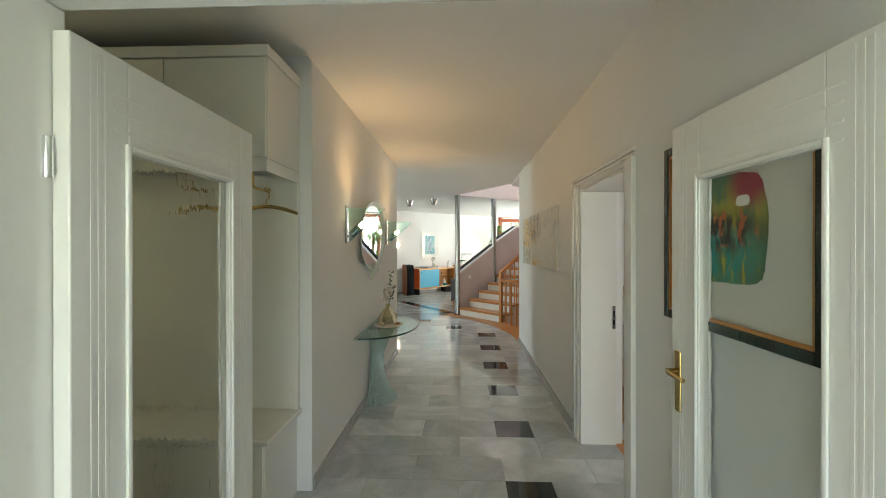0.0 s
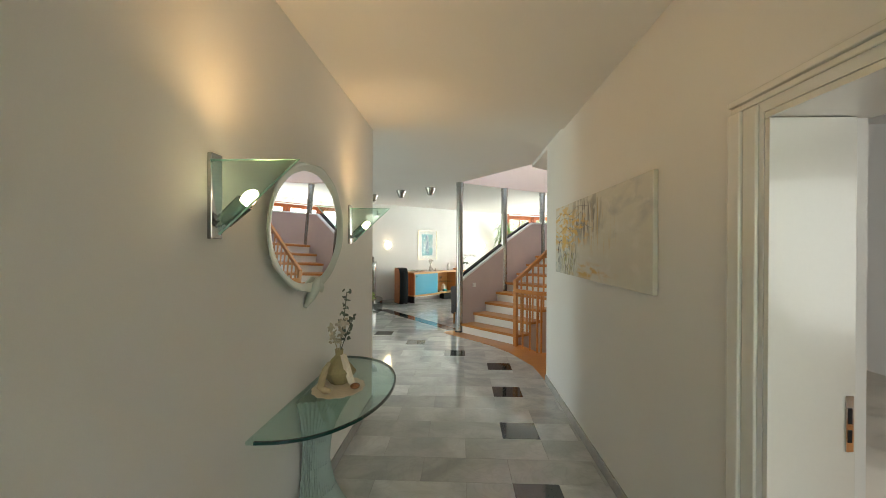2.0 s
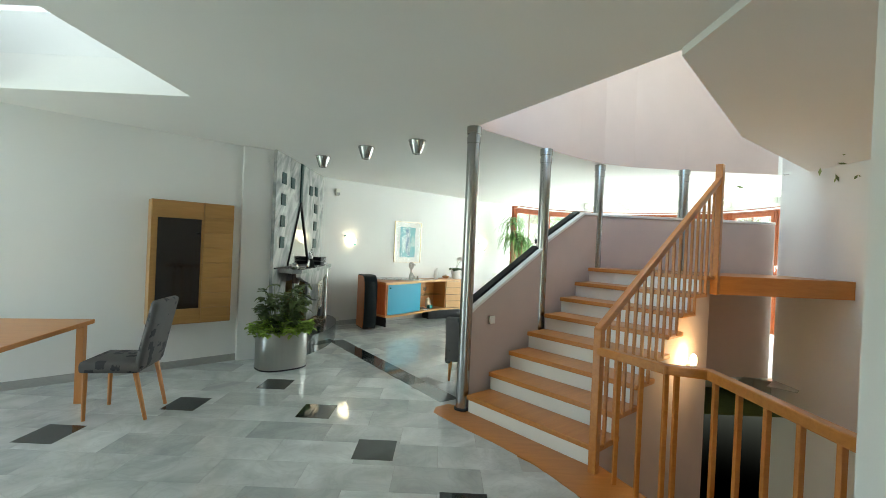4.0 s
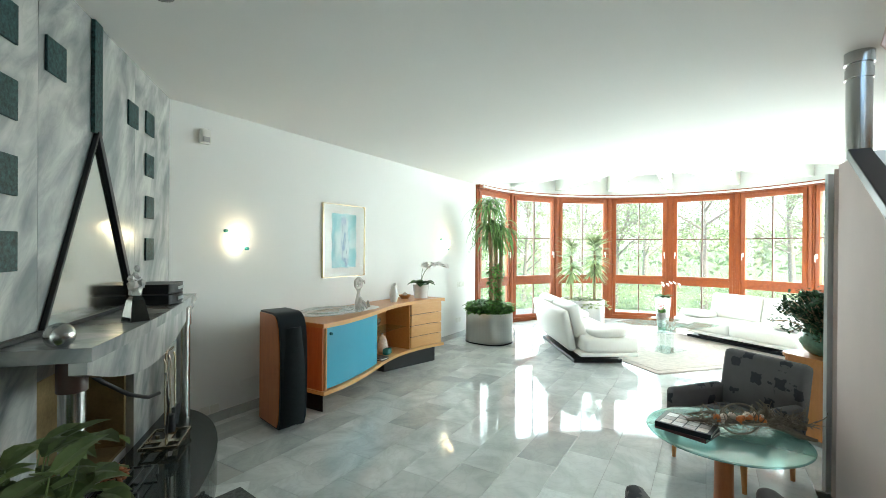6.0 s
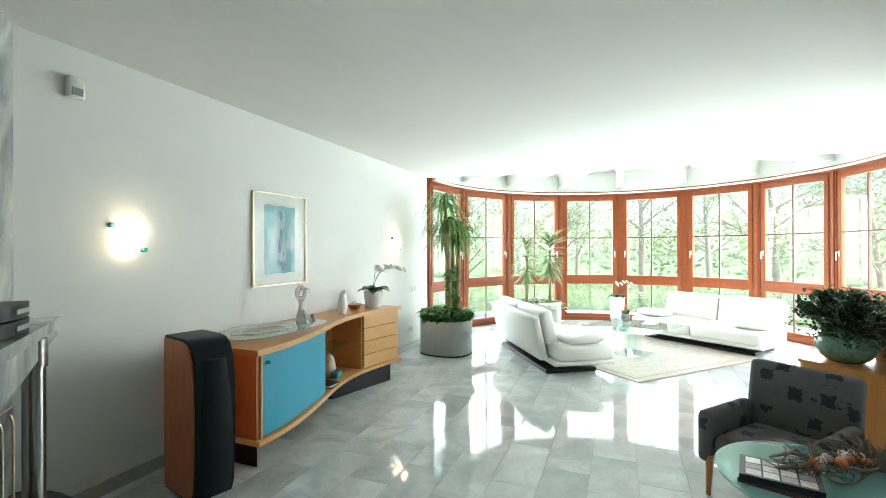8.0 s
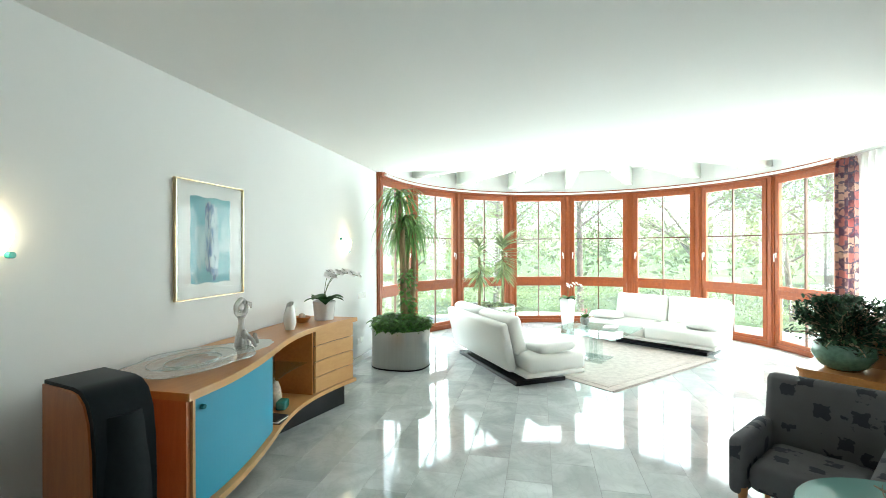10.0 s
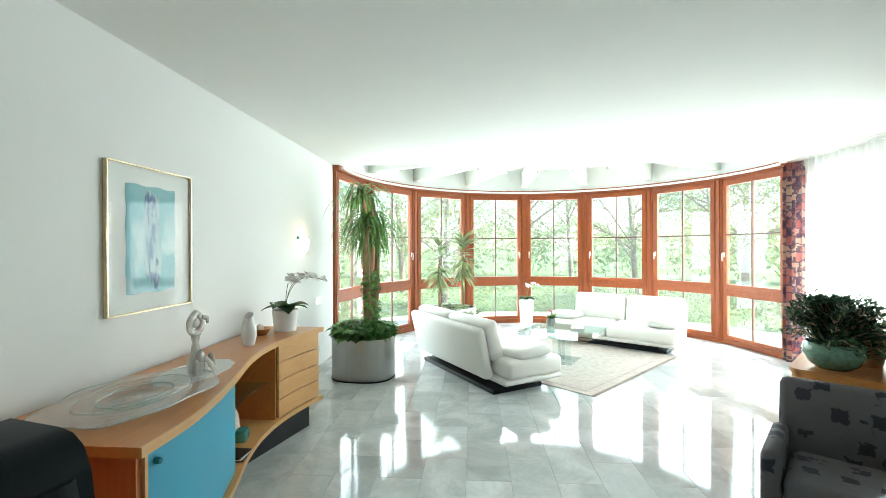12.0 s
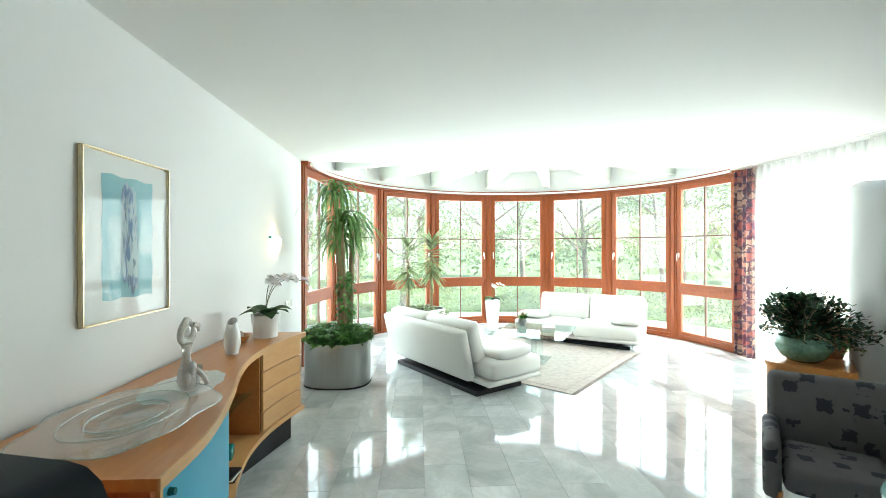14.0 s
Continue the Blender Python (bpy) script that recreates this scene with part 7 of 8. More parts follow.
def armchair(label, m):
    """A low upholstered chair; y points to its front."""
    e = thing("armchair", label, "armchair", m, "printed armchairs")
    part("seat", boxes(((-0.24, -0.22, 0.24), (0.24, 0.29, 0.39)), bevel=0.05), FABRIC, e, smooth=60)
    bk = bmesh.new()
    box(bk, (-0.30, -0.06, 0), (0.30, 0.05, 0.535), Matrix.Translation((0, -0.24, 0.25)) @ Matrix.Rotation(radians(10), 4, "X"), bevel=0.04)
    part("backrest", bk, FABRIC, e, smooth=60)
    for s in (-1, 1):
        x0, x1 = sorted((s * 0.245, s * 0.33))
        part("armrest", boxes(((x0, -0.24, 0.20), (x1, 0.30, 0.52)), bevel=0.035), FABRIC, e, smooth=60)
        for y in (-0.2, 0.27):
            part("leg", tube([(s * 0.27, y, 0.0), (s * 0.26, y, 0.25)], [0.014, 0.024], 10), BEECH_V, e, "tapered beech leg", smooth=40)
    return e


armchair("low armchair in grey fabric with dark printed script patches", pose(1.71, 13.32, 0, 0, 0, 94))
armchair("low armchair in grey printed fabric facing the glass table", pose(0.36, 12.16, 0, 0, 0, -18))
gt = thing("side_table", "round frosted glass table on wooden posts", "table", pose(1.02, 12.80, 0.04))
TEALG = pane_mat("teal_frosted_glass", (0.66, 0.88, 0.84), 0.10, 0.42, (0.36, 0.62, 0.58))
part("glass_top", lathe([(0, 0.488), (0.395, 0.488), (0.40, 0.494), (0.395, 0.50), (0, 0.50)], 64), TEALG, gt, "frosted greenish glass", smooth=30)
for x, y in ((0.0, 0.0),):
    p = part("post", lathe([(0, -0.04), (0.045, -0.04), (0.05, 0.1), (0.046, 0.42), (0.026, 0.44), (0, 0.44)], 20, m=Matrix.Translation((x, y, 0))), CHERRY, gt, "turned cherry post", smooth=40)
    part("cap", lathe([(0, 0.44), (0.02, 0.44), (0.02, 0.488), (0, 0.488)], 14, m=Matrix.Translation((x, y, 0))), BLACK, p)
for i, (w_, d_, h_, tn, mt) in enumerate([(0.20, 0.27, 0.02, 22, mat("dark_red_cover", (0.07, 0.02, 0.02), 0.4, var=0.2)), (0.21, 0.28, 0.028, 30, None)]):
    bo = thing("book", "hardback book with a patterned cover on the glass table" if mt is None else "dark hardback book lying under another", "book", pose(0.83, 12.87, 0.5405 + 0.0205 * i, 0, 0, tn))
    cov = mt or BLACK
    part("cover", boxes(((-w_ / 2, -d_ / 2, 0), (w_ / 2, d_ / 2, 0.003)), ((-w_ / 2, -d_ / 2, h_ - 0.003), (w_ / 2, d_ / 2, h_)), ((-w_ / 2, -d_ / 2, 0.003), (-w_ / 2 + 0.004, d_ / 2, h_ - 0.003))), cov, bo)
    part("pages", boxes(((-w_ / 2 + 0.005, -d_ / 2 + 0.004, 0.0032), (w_ / 2 - 0.004, d_ / 2 - 0.004, h_ - 0.0032))), LACQUER, bo)
    if mt is None:
        for r in range(4):
            for c in range(3):
                part("cover_picture", boxes(((-0.09 + c * 0.062, -0.12 + r * 0.061, h_), (-0.035 + c * 0.062, -0.066 + r * 0.061, h_ + 0.0006))), mat("cover_photo", ((0.5, 0.44, 0.38), (0.25, 0.22, 0.2), (0.6, 0.58, 0.55))[(r + c) % 3], 0.4, var=0.3, scale=40), bo)
dw = thing("driftwood", "grey driftwood branch with twigs and orange shells", "driftwood", pose(1.13, 12.78, 0.543, 0, 0, -16))
DRIFT = mat("grey_driftwood", (0.17, 0.135, 0.10), 0.85, var=0.35, scale=25, stretch=(1, 4, 4), bump=0.6)
rnd = random.Random(13)
db = tube([(-0.30, 0.03, 0.05), (-0.15, 0.0, 0.06), (0.0, 0.03, 0.045), (0.15, -0.02, 0.055), (0.25, 0.02, 0.035), (0.34, -0.03, 0.025)], [0.008, 0.016, 0.019, 0.027, 0.026, 0.012], 8)
tube([(0.12, -0.01, 0.05), (0.20, -0.08, 0.035), (0.22, -0.13, 0.025), (0.28, -0.17, 0.018)], [0.02, 0.02, 0.016, 0.008], 8, db)
tube([(-0.05, 0.02, 0.05), (-0.14, 0.10, 0.07), (-0.24, 0.12, 0.05)], [0.012, 0.009, 0.004], 7, db)
for i in range(8):
    a, p = i * 2.1, Vector((-0.14 + 0.055 * i, 0.0, 0.05))
    d, pts = Vector((math.cos(a), math.sin(a), 0.35)).normalized(), []
    for k in range(6):
        pts.append(p.copy())
        d = (d + Vector((rnd.gauss(0, 1), rnd.gauss(0, 1), rnd.gauss(0, 0.6))) * 0.5).normalized()
        p += d * 0.035
        p.z = min(max(p.z, 0.015), 0.15)
    tube(pts, [0.012, 0.011, 0.009, 0.008, 0.006, 0.003], 6, db)
for i in range(190):
    p = Vector((rnd.choice((-0.16, 0.02, 0.10, 0.22, 0.30)) + rnd.gauss(0, 0.06), rnd.uniform(-0.06, 0.07), 0.05))
    d = Vector((rnd.uniform(-0.8, 0.8), rnd.uniform(-1, 1), rnd.uniform(-0.2, 0.8))).normalized()
    pts = [p]
    for k in range(4):
        d = (d + Vector((rnd.gauss(0, 1), rnd.gauss(0, 1), rnd.gauss(0, 0.8))) * 0.45).normalized()
        q = pts[-1] + d * rnd.uniform(0.016, 0.036)
        q.z = max(q.z, 0.008)
        pts.append(q)
    tube(pts, [0.004, 0.0034, 0.0028, 0.002, 0.001], 5, db)
part("branch", db, DRIFT, dw, smooth=60)
for i in range(13):
    b = bmesh.new()
    bmesh.ops.create_icosphere(b, subdivisions=2, radius=1, matrix=Matrix.Translation((rnd.uniform(-0.16, 0.10), rnd.uniform(-0.05, 0.05), 0.075)) @ Euler((rnd.random() * 3, rnd.random() * 3, 0)).to_matrix().to_4x4() @ Matrix.Diagonal((0.028, 0.02, 0.016, 1)))
    part("shell", b, mat("orange_shell", (0.55, 0.16, 0.04) if i % 2 else (0.62, 0.50, 0.42), 0.4, var=0.25, scale=40), dw, smooth=70)
part("loop", tube([(0.10 * math.cos(a) - 0.02, 0.08 * math.sin(a), 0.07 + 0.06 * math.sin(a + 0.6)) for a in [6.283 * i / 24 for i in range(25)]], 0.005, 6), DRIFT, dw, smooth=60)

# ---- low cabinet with plants, curtains ----
cab = thing("low_cabinet", "orange-brown wooden low cabinet with rounded corner", "cabinet", pose(2.62, 13.16, 0))
cpts = [(0.0, 0.0)] + [(0.02, 0.45)] + [(0.11 - 0.09 * math.cos(radians(a)), 0.45 + 0.09 * math.sin(radians(a))) for a in range(0, 91, 15)] + [(1.3, 0.54), (1.3, 0.0)]
part("body", prism([(x + 0.01, y if y < 0.3 else y - 0.012) for x, y in cpts], 0.05, 0.665), BEECH_V, cab)
part("top", prism(cpts, 0.667, 0.695), BEECH, cab)
part("plinth", prism([(x + 0.03, y * 0.93) for x, y in cpts], 0.0, 0.05), BASEBOARD, cab)
bowl = thing("plant_pot", "green glazed ceramic bowl on the low cabinet", "plant pot", pose(2.86, 13.46, 0.696))
part("bowl", lathe([(0, 0), (0.10, 0), (0.15, 0.04), (0.185, 0.11), (0.178, 0.165), (0.165, 0.19), (0.155, 0.185), (0.165, 0.11), (0, 0.10)], 36), mat("green_glaze", (0.10, 0.19, 0.13), 0.18, var=0.35, scale=10, fine=40, bump=0.08, coat=0.4), bowl, "green glazed bowl", smooth=60)
part("soil", lathe([(0, 0.155), (0.155, 0.15)], 24), SOIL, bowl)
pot2 = thing("plant_pot", "terracotta pot with a small green plant", "plant pot", pose(3.14, 13.30, 0.696))
part("pot", lathe([(0, 0), (0.085, 0), (0.115, 0.10), (0.11, 0.19), (0.10, 0.19), (0.1, 0.12), (0, 0.12)], 28), mat("terracotta", (0.42, 0.20, 0.08), 0.6, var=0.15), pot2, smooth=50)


def shrub(name, label, m, n, reach, size, mt, seed, up=1.0):
    """A branching shrub with small thick leaves at the twigs."""
    rnd = random.Random(seed)
    e = thing(name, label, "plant", m)
    lb, sb = bmesh.new(), bmesh.new()
    for i in range(n):
        a, t = rnd.uniform(0, 6.283), rnd.random()
        d = Vector((math.cos(a) * (0.15 + 0.85 * t), math.sin(a) * (0.15 + 0.85 * t), up * (0.95 - 0.62 * t))).normalized()
        p = Vector((0.03 * math.cos(a), 0.03 * math.sin(a), 0))
        pts = [p + d * reach * s * (0.75 + 0.45 * t) + Vector((rnd.uniform(-1, 1), rnd.uniform(-1, 1), 0)) * 0.03 * s - Vector((0, 0, 0.24 * s * s * t * t)) for s in (0, 0.35, 0.7, 1.0)]
        tube(pts, [0.007, 0.005, 0.004, 0.003], 5, sb)
        for q in range(5):
            f = 0.2 + 0.8 * q / 4
            k = min(2, int(f * 3))
            c = pts[k].lerp(pts[k + 1], f * 3 - k)
            for j in range(9):
                b = rnd.uniform(0, 6.283)
                leaf(lb, c + Vector((rnd.gauss(0, 1), rnd.gauss(0, 1), rnd.gauss(0, 1))) * size * 0.5, (math.cos(b), math.sin(b), rnd.uniform(0.0, 1.2)), size * rnd.uniform(0.8, 1.3), size * 0.55, 0.3, 4, 0.3)
    part("branchwork", sb, BARK, e)
    part("foliage", lb, mt, e)
    return e


shrub("jade_plant", "bushy jade plant with small dark leaves", pose(2.86, 13.46, 0.84) @ Matrix.Diagonal((1.15, 1.15, 1.2, 1)), 120, 0.36, 0.036, JADE, 3, 1.9)
shrub("small_plant", "small green plant in the terracotta pot", pose(3.14, 13.30, 0.82), 16, 0.2, 0.06, FERN, 9, 1.2)

SHEER = bpy.data.materials.new("sheer_voile")
SHEER.use_nodes = True
nt = SHEER.node_tree
tr, tl, mx, df = (nt.nodes.new("ShaderNode" + k) for k in ("BsdfTransparent", "BsdfTranslucent", "MixShader", "BsdfDiffuse"))
mx2 = nt.nodes.new("ShaderNodeMixShader")
tl.inputs[0].default_value = df.inputs[0].default_value = (0.92, 0.92, 0.90, 1)
nt.links.new(tl.outputs[0], mx2.inputs[1]), nt.links.new(df.outputs[0], mx2.inputs[2])
mx2.inputs[0].default_value = 0.4
mx.inputs[0].default_value = 0.72
nt.links.new(tr.outputs[0], mx.inputs[1]), nt.links.new(mx2.outputs[0], mx.inputs[2])
nt.links.new(mx.outputs[0], nt.nodes["Material Output"].inputs[0])


def folds(a, b, z0, z1, amp, waves, mtl, name, label, seed=0):
    d = b - a
    e = thing(name, label, "curtain", Matrix.Translation((a.x, a.y, 0)) @ Matrix.Rotation(math.atan2(d.y, d.x), 4, "Z"))
    bm = bmesh.new()
    n = int(waves * 10)
    rows = []
    for k, z in enumerate((z0, z0 + (z1 - z0) * 0.5, z1 - 0.12, z1)):
        row = []
        for i in range(n + 1):
            t = i / n
            q = amp * (math.sin(2 * math.pi * waves * t + 0.6 * math.sin(5 * t + seed)) + 0.35 * math.sin(4.7 * math.pi * waves * t + seed)) * (0.55 if k == 3 else 1.0)
            row.append(bm.verts.new((t * d.length, q, z)))
        rows.append(row)
    for r, s in zip(rows, rows[1:]):
        for i in range(n):
            bm.faces.new((r[i], r[i + 1], s[i + 1], s[i]))
    bmesh.ops.solidify(bm, geom=list(bm.faces), thickness=0.002)
    part("cloth", bm, mtl, e, smooth=80)
    return e


CUR = mat("printed_curtain", (0.42, 0.30, 0.25), 0.9, var=0.1, scale=20, fine=200, bump=0.3)
nt = CUR.node_tree
b = nt.nodes["Principled BSDF"]
tc, br, n5, mx5 = (nt.nodes.new("ShaderNode" + k) for k in ("TexCoord", "TexBrick", "TexNoise", "Mix"))
mp5 = nt.nodes.new("ShaderNodeMapping")
mp5.inputs["Rotation"].default_value = (radians(90), 0, 0)
br.inputs["Color1"].default_value, br.inputs["Color2"].default_value, br.inputs["Mortar"].default_value = (0.66, 0.52, 0.42, 1), (0.50, 0.18, 0.18, 1), (0.20, 0.17, 0.22, 1)
br.inputs["Scale"].default_value, br.inputs["Mortar Size"].default_value, br.inputs["Brick Width"].default_value, br.inputs["Row Height"].default_value = 1.0, 0.012, 0.16, 0.11
n5.inputs["Scale"].default_value = 9
wob = nt.nodes.new("ShaderNodeVectorMath")
wob.operation, wob.inputs[1].default_value = "MULTIPLY_ADD", (0.16, 0.16, 0.16)
nt.links.new(tc.outputs["Object"], mp5.inputs[0]), nt.links.new(tc.outputs["Object"], n5.inputs[0])
nt.links.new(n5.outputs["Color"], wob.inputs[0]), nt.links.new(mp5.outputs[0], wob.inputs[2]), nt.links.new(wob.outputs[0], br.inputs[0])
mx5.data_type = "RGBA"
mr5 = nt.nodes.new("ShaderNodeMapRange")
mr5.inputs[1].default_value, mr5.inputs[2].default_value, mr5.inputs[4].default_value = 0.52, 0.60, 0.85
nt.links.new(n5.outputs[0], mr5.inputs[0]), nt.links.new(mr5.outputs[0], mx5.inputs[0]), nt.links.new(br.outputs[0], mx5.inputs[6])
mx5.inputs[7].default_value = (0.15, 0.09, 0.14, 1)
nt.links.new(mx5.outputs[2], b.inputs["Base Color"])
tl5, ms5 = nt.nodes.new("ShaderNodeBsdfTranslucent"), nt.nodes.new("ShaderNodeMixShader")
ms5.inputs[0].default_value = 0.3
nt.links.new(mx5.outputs[2], tl5.inputs[0]), nt.links.new(b.outputs[0], ms5.inputs[1]), nt.links.new(tl5.outputs[0], ms5.inputs[2])
nt.links.new(ms5.outputs[0], nt.nodes["Material Output"].inputs[0])
CA = BE - N * 0.16
folds(CA - D * 0.02, CA - D * 0.42, 0.03, 2.70, 0.035, 5, CUR, "curtain", "beige and red patterned curtain gathered at the window corner")
folds(CA + N * 0.06 - D * 0.36, CA + N * 0.06 - D * 2.42, 0.03, 2.72, 0.03, 18, SHEER, "sheer_curtain", "white sheer voile curtain across the wide window", 2)
setting("curtain_rail", strip_wall(tuple(BE - N * 0.20), tuple(BE - N * 0.20 - D * 2.45), 2.735, 2.757, 0.14), LACQUER, "white ceiling curtain rail", "rail")
wg = thing("window_9", "wide wooden framed window behind the sheer curtain", "window", Matrix.Translation((*(BE - D * 0.15 + N * 0.12), 0)) @ Matrix.Rotation(radians(TH + 180), 4, "Z"))
tagged(wg, kind="structure")
for i in range(2):
    part("window_frame", flat_frame(bmesh.new(), 0.0 + i * 1.075, 1.07 + i * 1.075, 0.05, 2.45, 0.09, 0.08), REDWOOD, wg)
    part("pane", boxes(((0.09 + i * 1.075, -0.004, 0.14), (0.98 + i * 1.075, 0.004, 2.36))), PANE, wg).visible_shadow = False
p, q = BE - D * 1.22 + N * 0.35, BE - D * 1.22 - N
area_lamp("curtain_daylight", (p.x, p.y, 1.3), (q.x, q.y, 1.2), 2.1, 2.3, 45)

# ---- ceiling lights ----
for x, y in ((-0.44, 11.8), (-1.09, 12.24), (-1.82, 12.98)):
    cl = thing("ceiling_light", "small brushed steel cone ceiling light", "ceiling light", pose(x, y, CH), "cone ceiling lights")
    part("cone", lathe([(0, -0.001), (0.10, -0.001), (0.10, -0.014), (0.048, -0.15), (0.042, -0.15), (0.042, -0.13), (0, -0.13)], 24), STEEL, cl, smooth=40)
    part("lens", lathe([(0, -0.131), (0.041, -0.131), (0.041, -0.142), (0, -0.142)], 16), LACQUER, cl)

# ---- garden ----
LEAFY = leaf_mat("garden_leaf", (0.26, 0.32, 0.14), 0.6)
LEAFY2 = leaf_mat("garden_leaf_dark", (0.20, 0.26, 0.11), 0.6)
TRUNK = mat("garden_bark", (0.26, 0.21, 0.17), 0.9, var=0.35, scale=8, bump=0.8)


def tree(label, x, y, h, spread, seed, mt, n=2600, size=0.16, low=0.25):
    """A tapered trunk, forking limbs and a ragged crown of leaf clumps."""
    rnd = random.Random(seed)
    e = thing("tree", label, "tree", pose(x, y, -0.4, 0, 0, rnd.uniform(0, 360)), "garden trees")
    tb, ends = bmesh.new(), []
    lean = Vector((rnd.uniform(-0.1, 0.1), rnd.uniform(-0.1, 0.1), 1))
    tube([lean * (h * 0.7 * t) for t in (0, 0.3, 0.6, 1)], [h * 0.014, h * 0.011, h * 0.008, h * 0.004], 8, tb)
    for i in range(15):
        t = rnd.uniform(low, 0.95)
        p = lean * h * 0.7 * t
        a = i * 2.4 + rnd.uniform(-0.4, 0.4)
        d = Vector((math.cos(a), math.sin(a), rnd.uniform(0.25, 0.9)))
        L = spread * (1.05 - 0.5 * t) * rnd.uniform(0.7, 1.15)
        q, r = p + d * L * 0.5 + Vector((0, 0, 0.1)), p + d * L
        tube([p, q, r], [h * 0.005, h * 0.0035, 0.008], 5, tb)
        ends += [q, r, p.lerp(r, 0.75)]
        for j in range(2):
            s = r + Vector((rnd.uniform(-1, 1), rnd.uniform(-1, 1), rnd.uniform(-0.6, 0.6))) * L * 0.4
            tube([q, s], [h * 0.0025, 0.006], 4, tb)
            ends.append(s)
    part("trunk", tb, TRUNK, e, smooth=60)
    verts, faces = [], []
    for i in range(n):
        c = rnd.choice(ends) + Vector((rnd.gauss(0, 1), rnd.gauss(0, 1), rnd.gauss(0, 0.75))) * spread * 0.16
        u = Vector((rnd.gauss(0, 1), rnd.gauss(0, 1), rnd.gauss(0, 1))).normalized()
        v = u.orthogonal().normalized()
        s = size * rnd.uniform(0.5, 1.2)
        k = len(verts)
        verts += [c - u * s, c + v * s * 0.4, c + u * s, c - v * s * 0.4]
        faces.append((k, k + 1, k + 2, k + 3))
    me = bpy.data.meshes.new("crown")
    me.from_pydata([tuple(v) for v in verts], [], faces)
    me.materials.append(mt)
    c = new("crown", me)
    c.parent = e
    return e


rnd = random.Random(21)
for i, a in enumerate(range(-75, 176, 19)):
    for ring in (0, 1):
        r = (8.5 if ring == 0 else 15) + rnd.uniform(-1.5, 2.5)
        aa = radians(a + rnd.uniform(-5, 5) + 7 * ring)
        tree("leafy deciduous garden tree in full summer leaf", BC.x + r * math.cos(aa), BC.y + r * math.sin(aa), rnd.uniform(5, 8.5) + 3 * ring, rnd.uniform(2.0, 2.9) + ring, 100 + i * 2 + ring, LEAFY if (i + ring) % 3 else LEAFY2, 8500 if ring == 0 else 7000, 0.048 + 0.042 * ring, 0.22)
for k, (r0, cnt, hh, sz) in enumerate(((6.6, 18000, 1.35, 0.052), (24, 20000, 5.0, 0.24))):
    verts, faces = [], []
    for i in range(cnt):
        a = radians(rnd.uniform(-85, 185))
        top = hh * (0.55 + 0.45 * abs(noise.noise(Vector((a * 5, k * 3.0, 1.0)))) * 2)
        r = r0 + rnd.uniform(-0.8, 0.8) * (1 + k)
        c = Vector((BC.x + r * math.cos(a), BC.y + r * math.sin(a), -0.35 + top * math.sqrt(rnd.random())))
        u = Vector((rnd.gauss(0, 1), rnd.gauss(0, 1), rnd.gauss(0, 1))).normalized()
        v = u.orthogonal().normalized()
        s = sz * rnd.uniform(0.5, 1.3)
        j = len(verts)
        verts += [c - u * s, c + v * s * 0.45, c + u * s, c - v * s * 0.45]
        faces.append((j, j + 1, j + 2, j + 3))
    me = bpy.data.meshes.new("hedge")
    me.from_pydata([tuple(v) for v in verts], [], faces)
    me.materials.append(LEAFY if k else LEAFY2)
    tagged(new("hedge" if k == 0 else "far_woods", me), "dense green shrubs round the garden" if k == 0 else "far green wood behind the garden", "shrubs", kind="stuff")
TERR = marble("terrace_stone", (0.60, 0.57, 0.52), (0.45, 0.42, 0.38), rough=0.6)
setting("terrace", ring_band(BR + 0.12, BR + 2.2, -0.34, -0.10, -75, 140), TERR, "pale stone terrace outside the windows", "terrace")

# ---- floor tiles ----
TILE_MESH = {}


def tile_mesh(sx, sy, mtl):
    key = (round(sx, 3), round(sy, 3), mtl.name)
    if key not in TILE_MESH:
        g = 0.0009
        x0, x1, y0, y1 = -sx / 2 + g, sx / 2 - g, -sy / 2 + g, sy / 2 - g
        c = 0.0008
        vs = [(x0, y0, -0.012), (x1, y0, -0.012), (x1, y1, -0.012), (x0, y1, -0.012), (x0, y0, -c), (x1, y0, -c), (x1, y1, -c), (x0, y1, -c), (x0 + c, y0 + c, 0), (x1 - c, y0 + c, 0), (x1 - c, y1 - c, 0), (x0 + c, y1 - c, 0)]
        fs = [(8, 9, 10, 11)] + [(i, (i + 1) % 4, 4 + (i + 1) % 4, 4 + i) for i in range(4)] + [(4 + i, 4 + (i + 1) % 4, 8 + (i + 1) % 4, 8 + i) for i in range(4)]
        me = bpy.data.meshes.new("tile")
        me.from_pydata(vs, [], fs)
        me.materials.append(mtl)
        TILE_MESH[key] = me
    return TILE_MESH[key]


def inside(p, poly):
    c = False
    for i in range(len(poly)):
        (x0, y0), (x1, y1) = poly[i], poly[i - 1]
        if (y0 > p[1]) != (y1 > p[1]) and p[0] < (x1 - x0) * (p[1] - y0) / (y1 - y0) + x0:
            c = not c
    return c


floor_ob = bpy.data.objects["floor"]
TX, TY = 0.306, 0.338
def lay(m, name="tile"):
    ob = new(name, m[0])
    ob.parent = floor_ob
    ob.matrix_basis = m[1]
    return ob
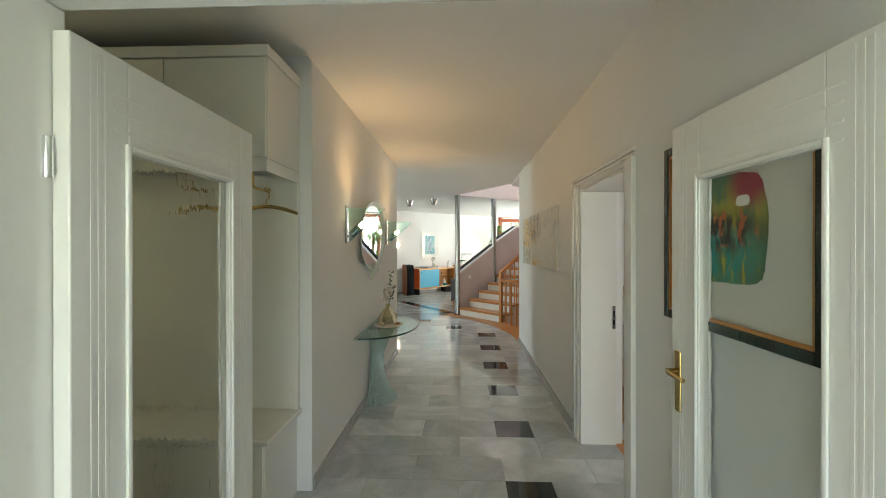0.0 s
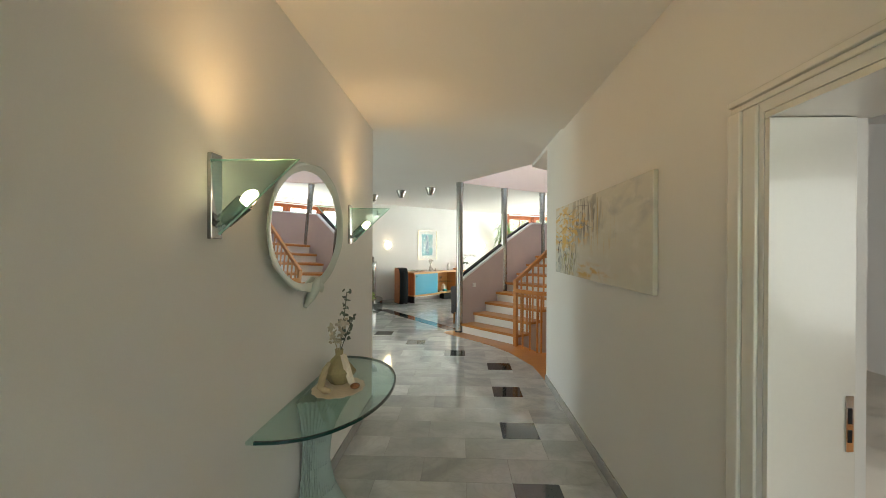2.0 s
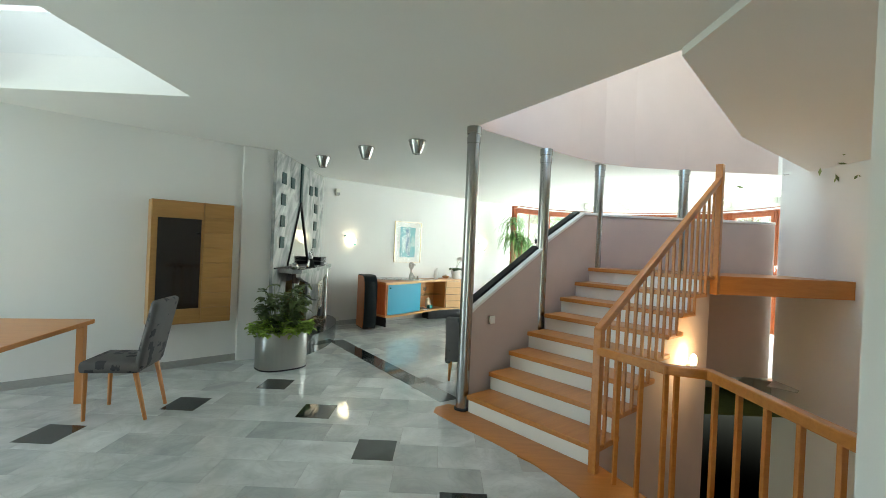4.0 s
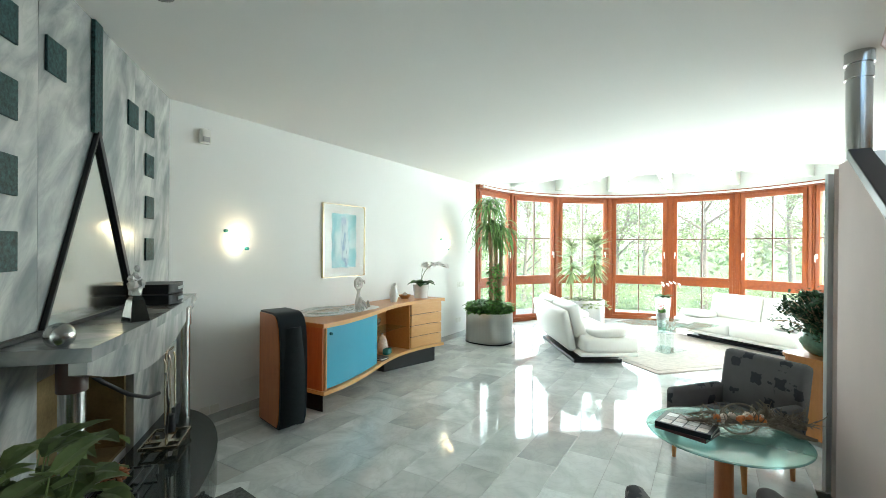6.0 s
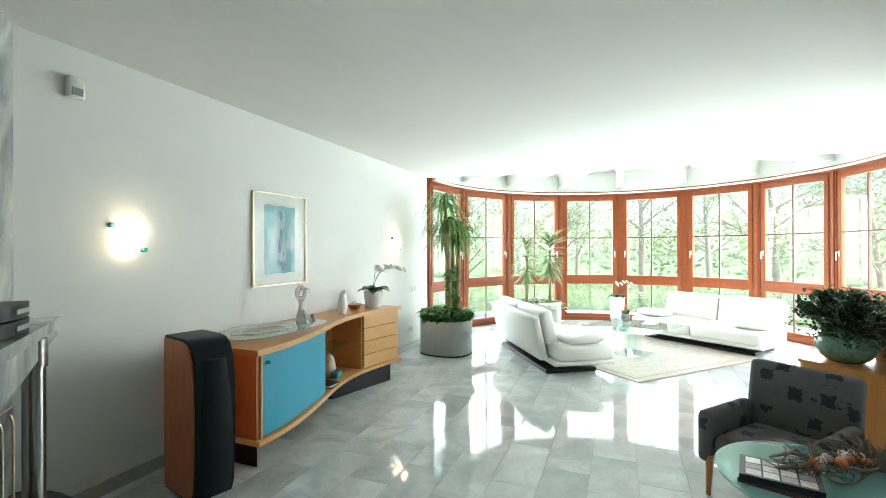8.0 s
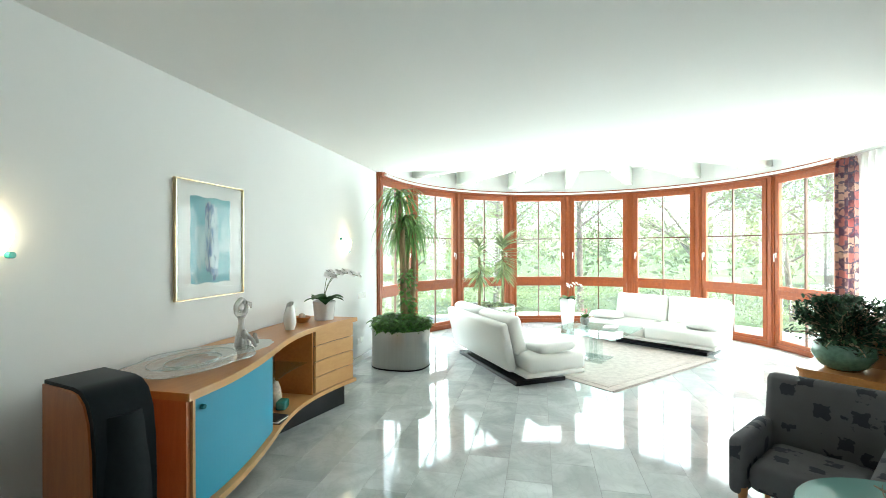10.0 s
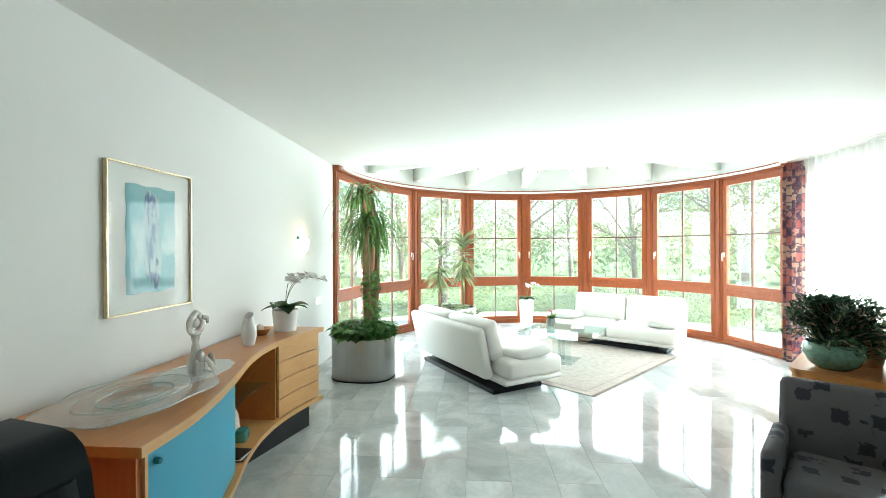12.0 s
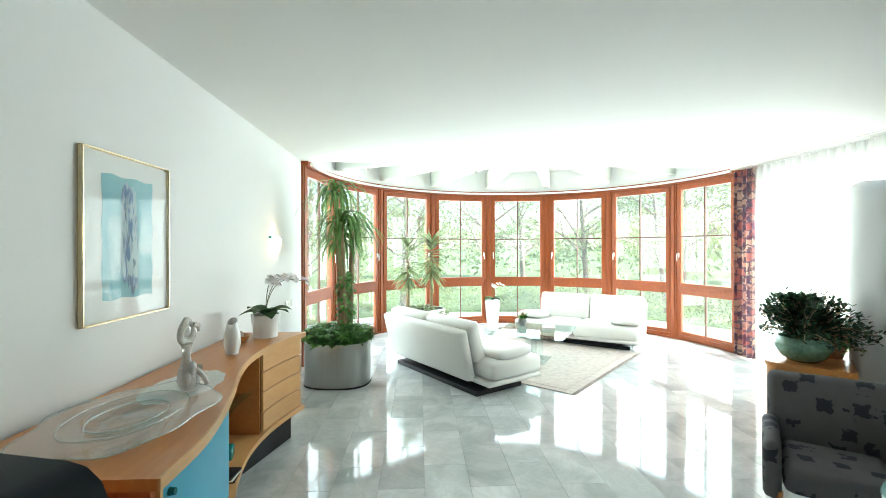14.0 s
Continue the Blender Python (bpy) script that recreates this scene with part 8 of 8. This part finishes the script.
# hall and dining floor: world-aligned grid; black insets along a line that bends at the stair
black_at = [(0.695, 3.745 + 1.0145 * k) for k in range(-1, 6)] + [(0.10 - 0.652 * k, 9.515 + 0.712 * k) for k in range(4)] + [(-2.44, 10.98), (-3.07, 10.25)]
def hall_side(p):
    """Before the dark strip that runs from the pillar to the hearth."""
    a, b = Vector((0.10, 11.25)), Vector((-1.85, 13.95))
    d = (b - a).normalized()
    n_ = Vector((d.y, -d.x))
    return (Vector(p) - a).dot(n_)
for i in range(-20, 4):
    for j in range(-17, 46):
        x0 = 0.542 + i * TX * 2 + (TX if j % 2 else 0.0)
        cx, cy = x0 + TX, 0.53 + j * TY + TY / 2
        if not inside((cx, cy), FLOOR) and not inside((cx - 0.25, cy), FLOOR) and not inside((cx + 0.25, cy), FLOOR):
            continue
        if hall_side((cx, cy)) > -0.02 or (cx < -0.9 and cy < 7.3) or (cx > 1.5):
            continue
        if cx < -2.9 and cy < 9.2:
            continue
        lay((tile_mesh(TX * 2, TY, MARBLE), Matrix.Translation((cx, cy, 0))))
for x, y in black_at:
    lay((tile_mesh(TX, TY - 0.004, GRANITE), Matrix.Translation((x, y, 0.0012))), "inset_tile")
# dark strip from the pillar to the hearth
a, b = Vector((0.04, 11.38)), Vector((-1.75, 13.92))
d = b - a
ang = math.atan2(d.y, d.x)
nseg = 5
for k in range(nseg):
    c = a + d * ((k + 0.5) / nseg)
    lay((tile_mesh(d.length / nseg, 0.24, GREY_GRANITE if k % 2 == 0 else GRANITE), Matrix.Translation((c.x, c.y, 0.0010)) @ Matrix.Rotation(ang, 4, "Z")), "strip_tile")
# living room floor: grid along the long wall
LU, LV = 0.61, 0.305
for i in range(-8, 18):
    for j in range(-1, 24):
        u, v = (i + 0.5 + (0.5 if j % 2 else 0.0)) * LU, 3.14 + (j - 10 + 0.5) * LV
        p = WC + D * u + N * v
        if not any(inside((p.x + ox, p.y + oy), FLOOR) for ox, oy in ((0, 0), (0.2, 0), (-0.2, 0), (0, 0.2), (0, -0.2))) or hall_side(p) < 0.02 or v < -0.1:
            continue
        if (p - BC).length > BR - 0.15 and (p - BC).dot(D) > 0:
            continue
        lay((tile_mesh(LU, LV, MARBLE), Matrix.Translation((p.x, p.y, -0.0006)) @ Matrix.Rotation(radians(TH), 4, "Z")))
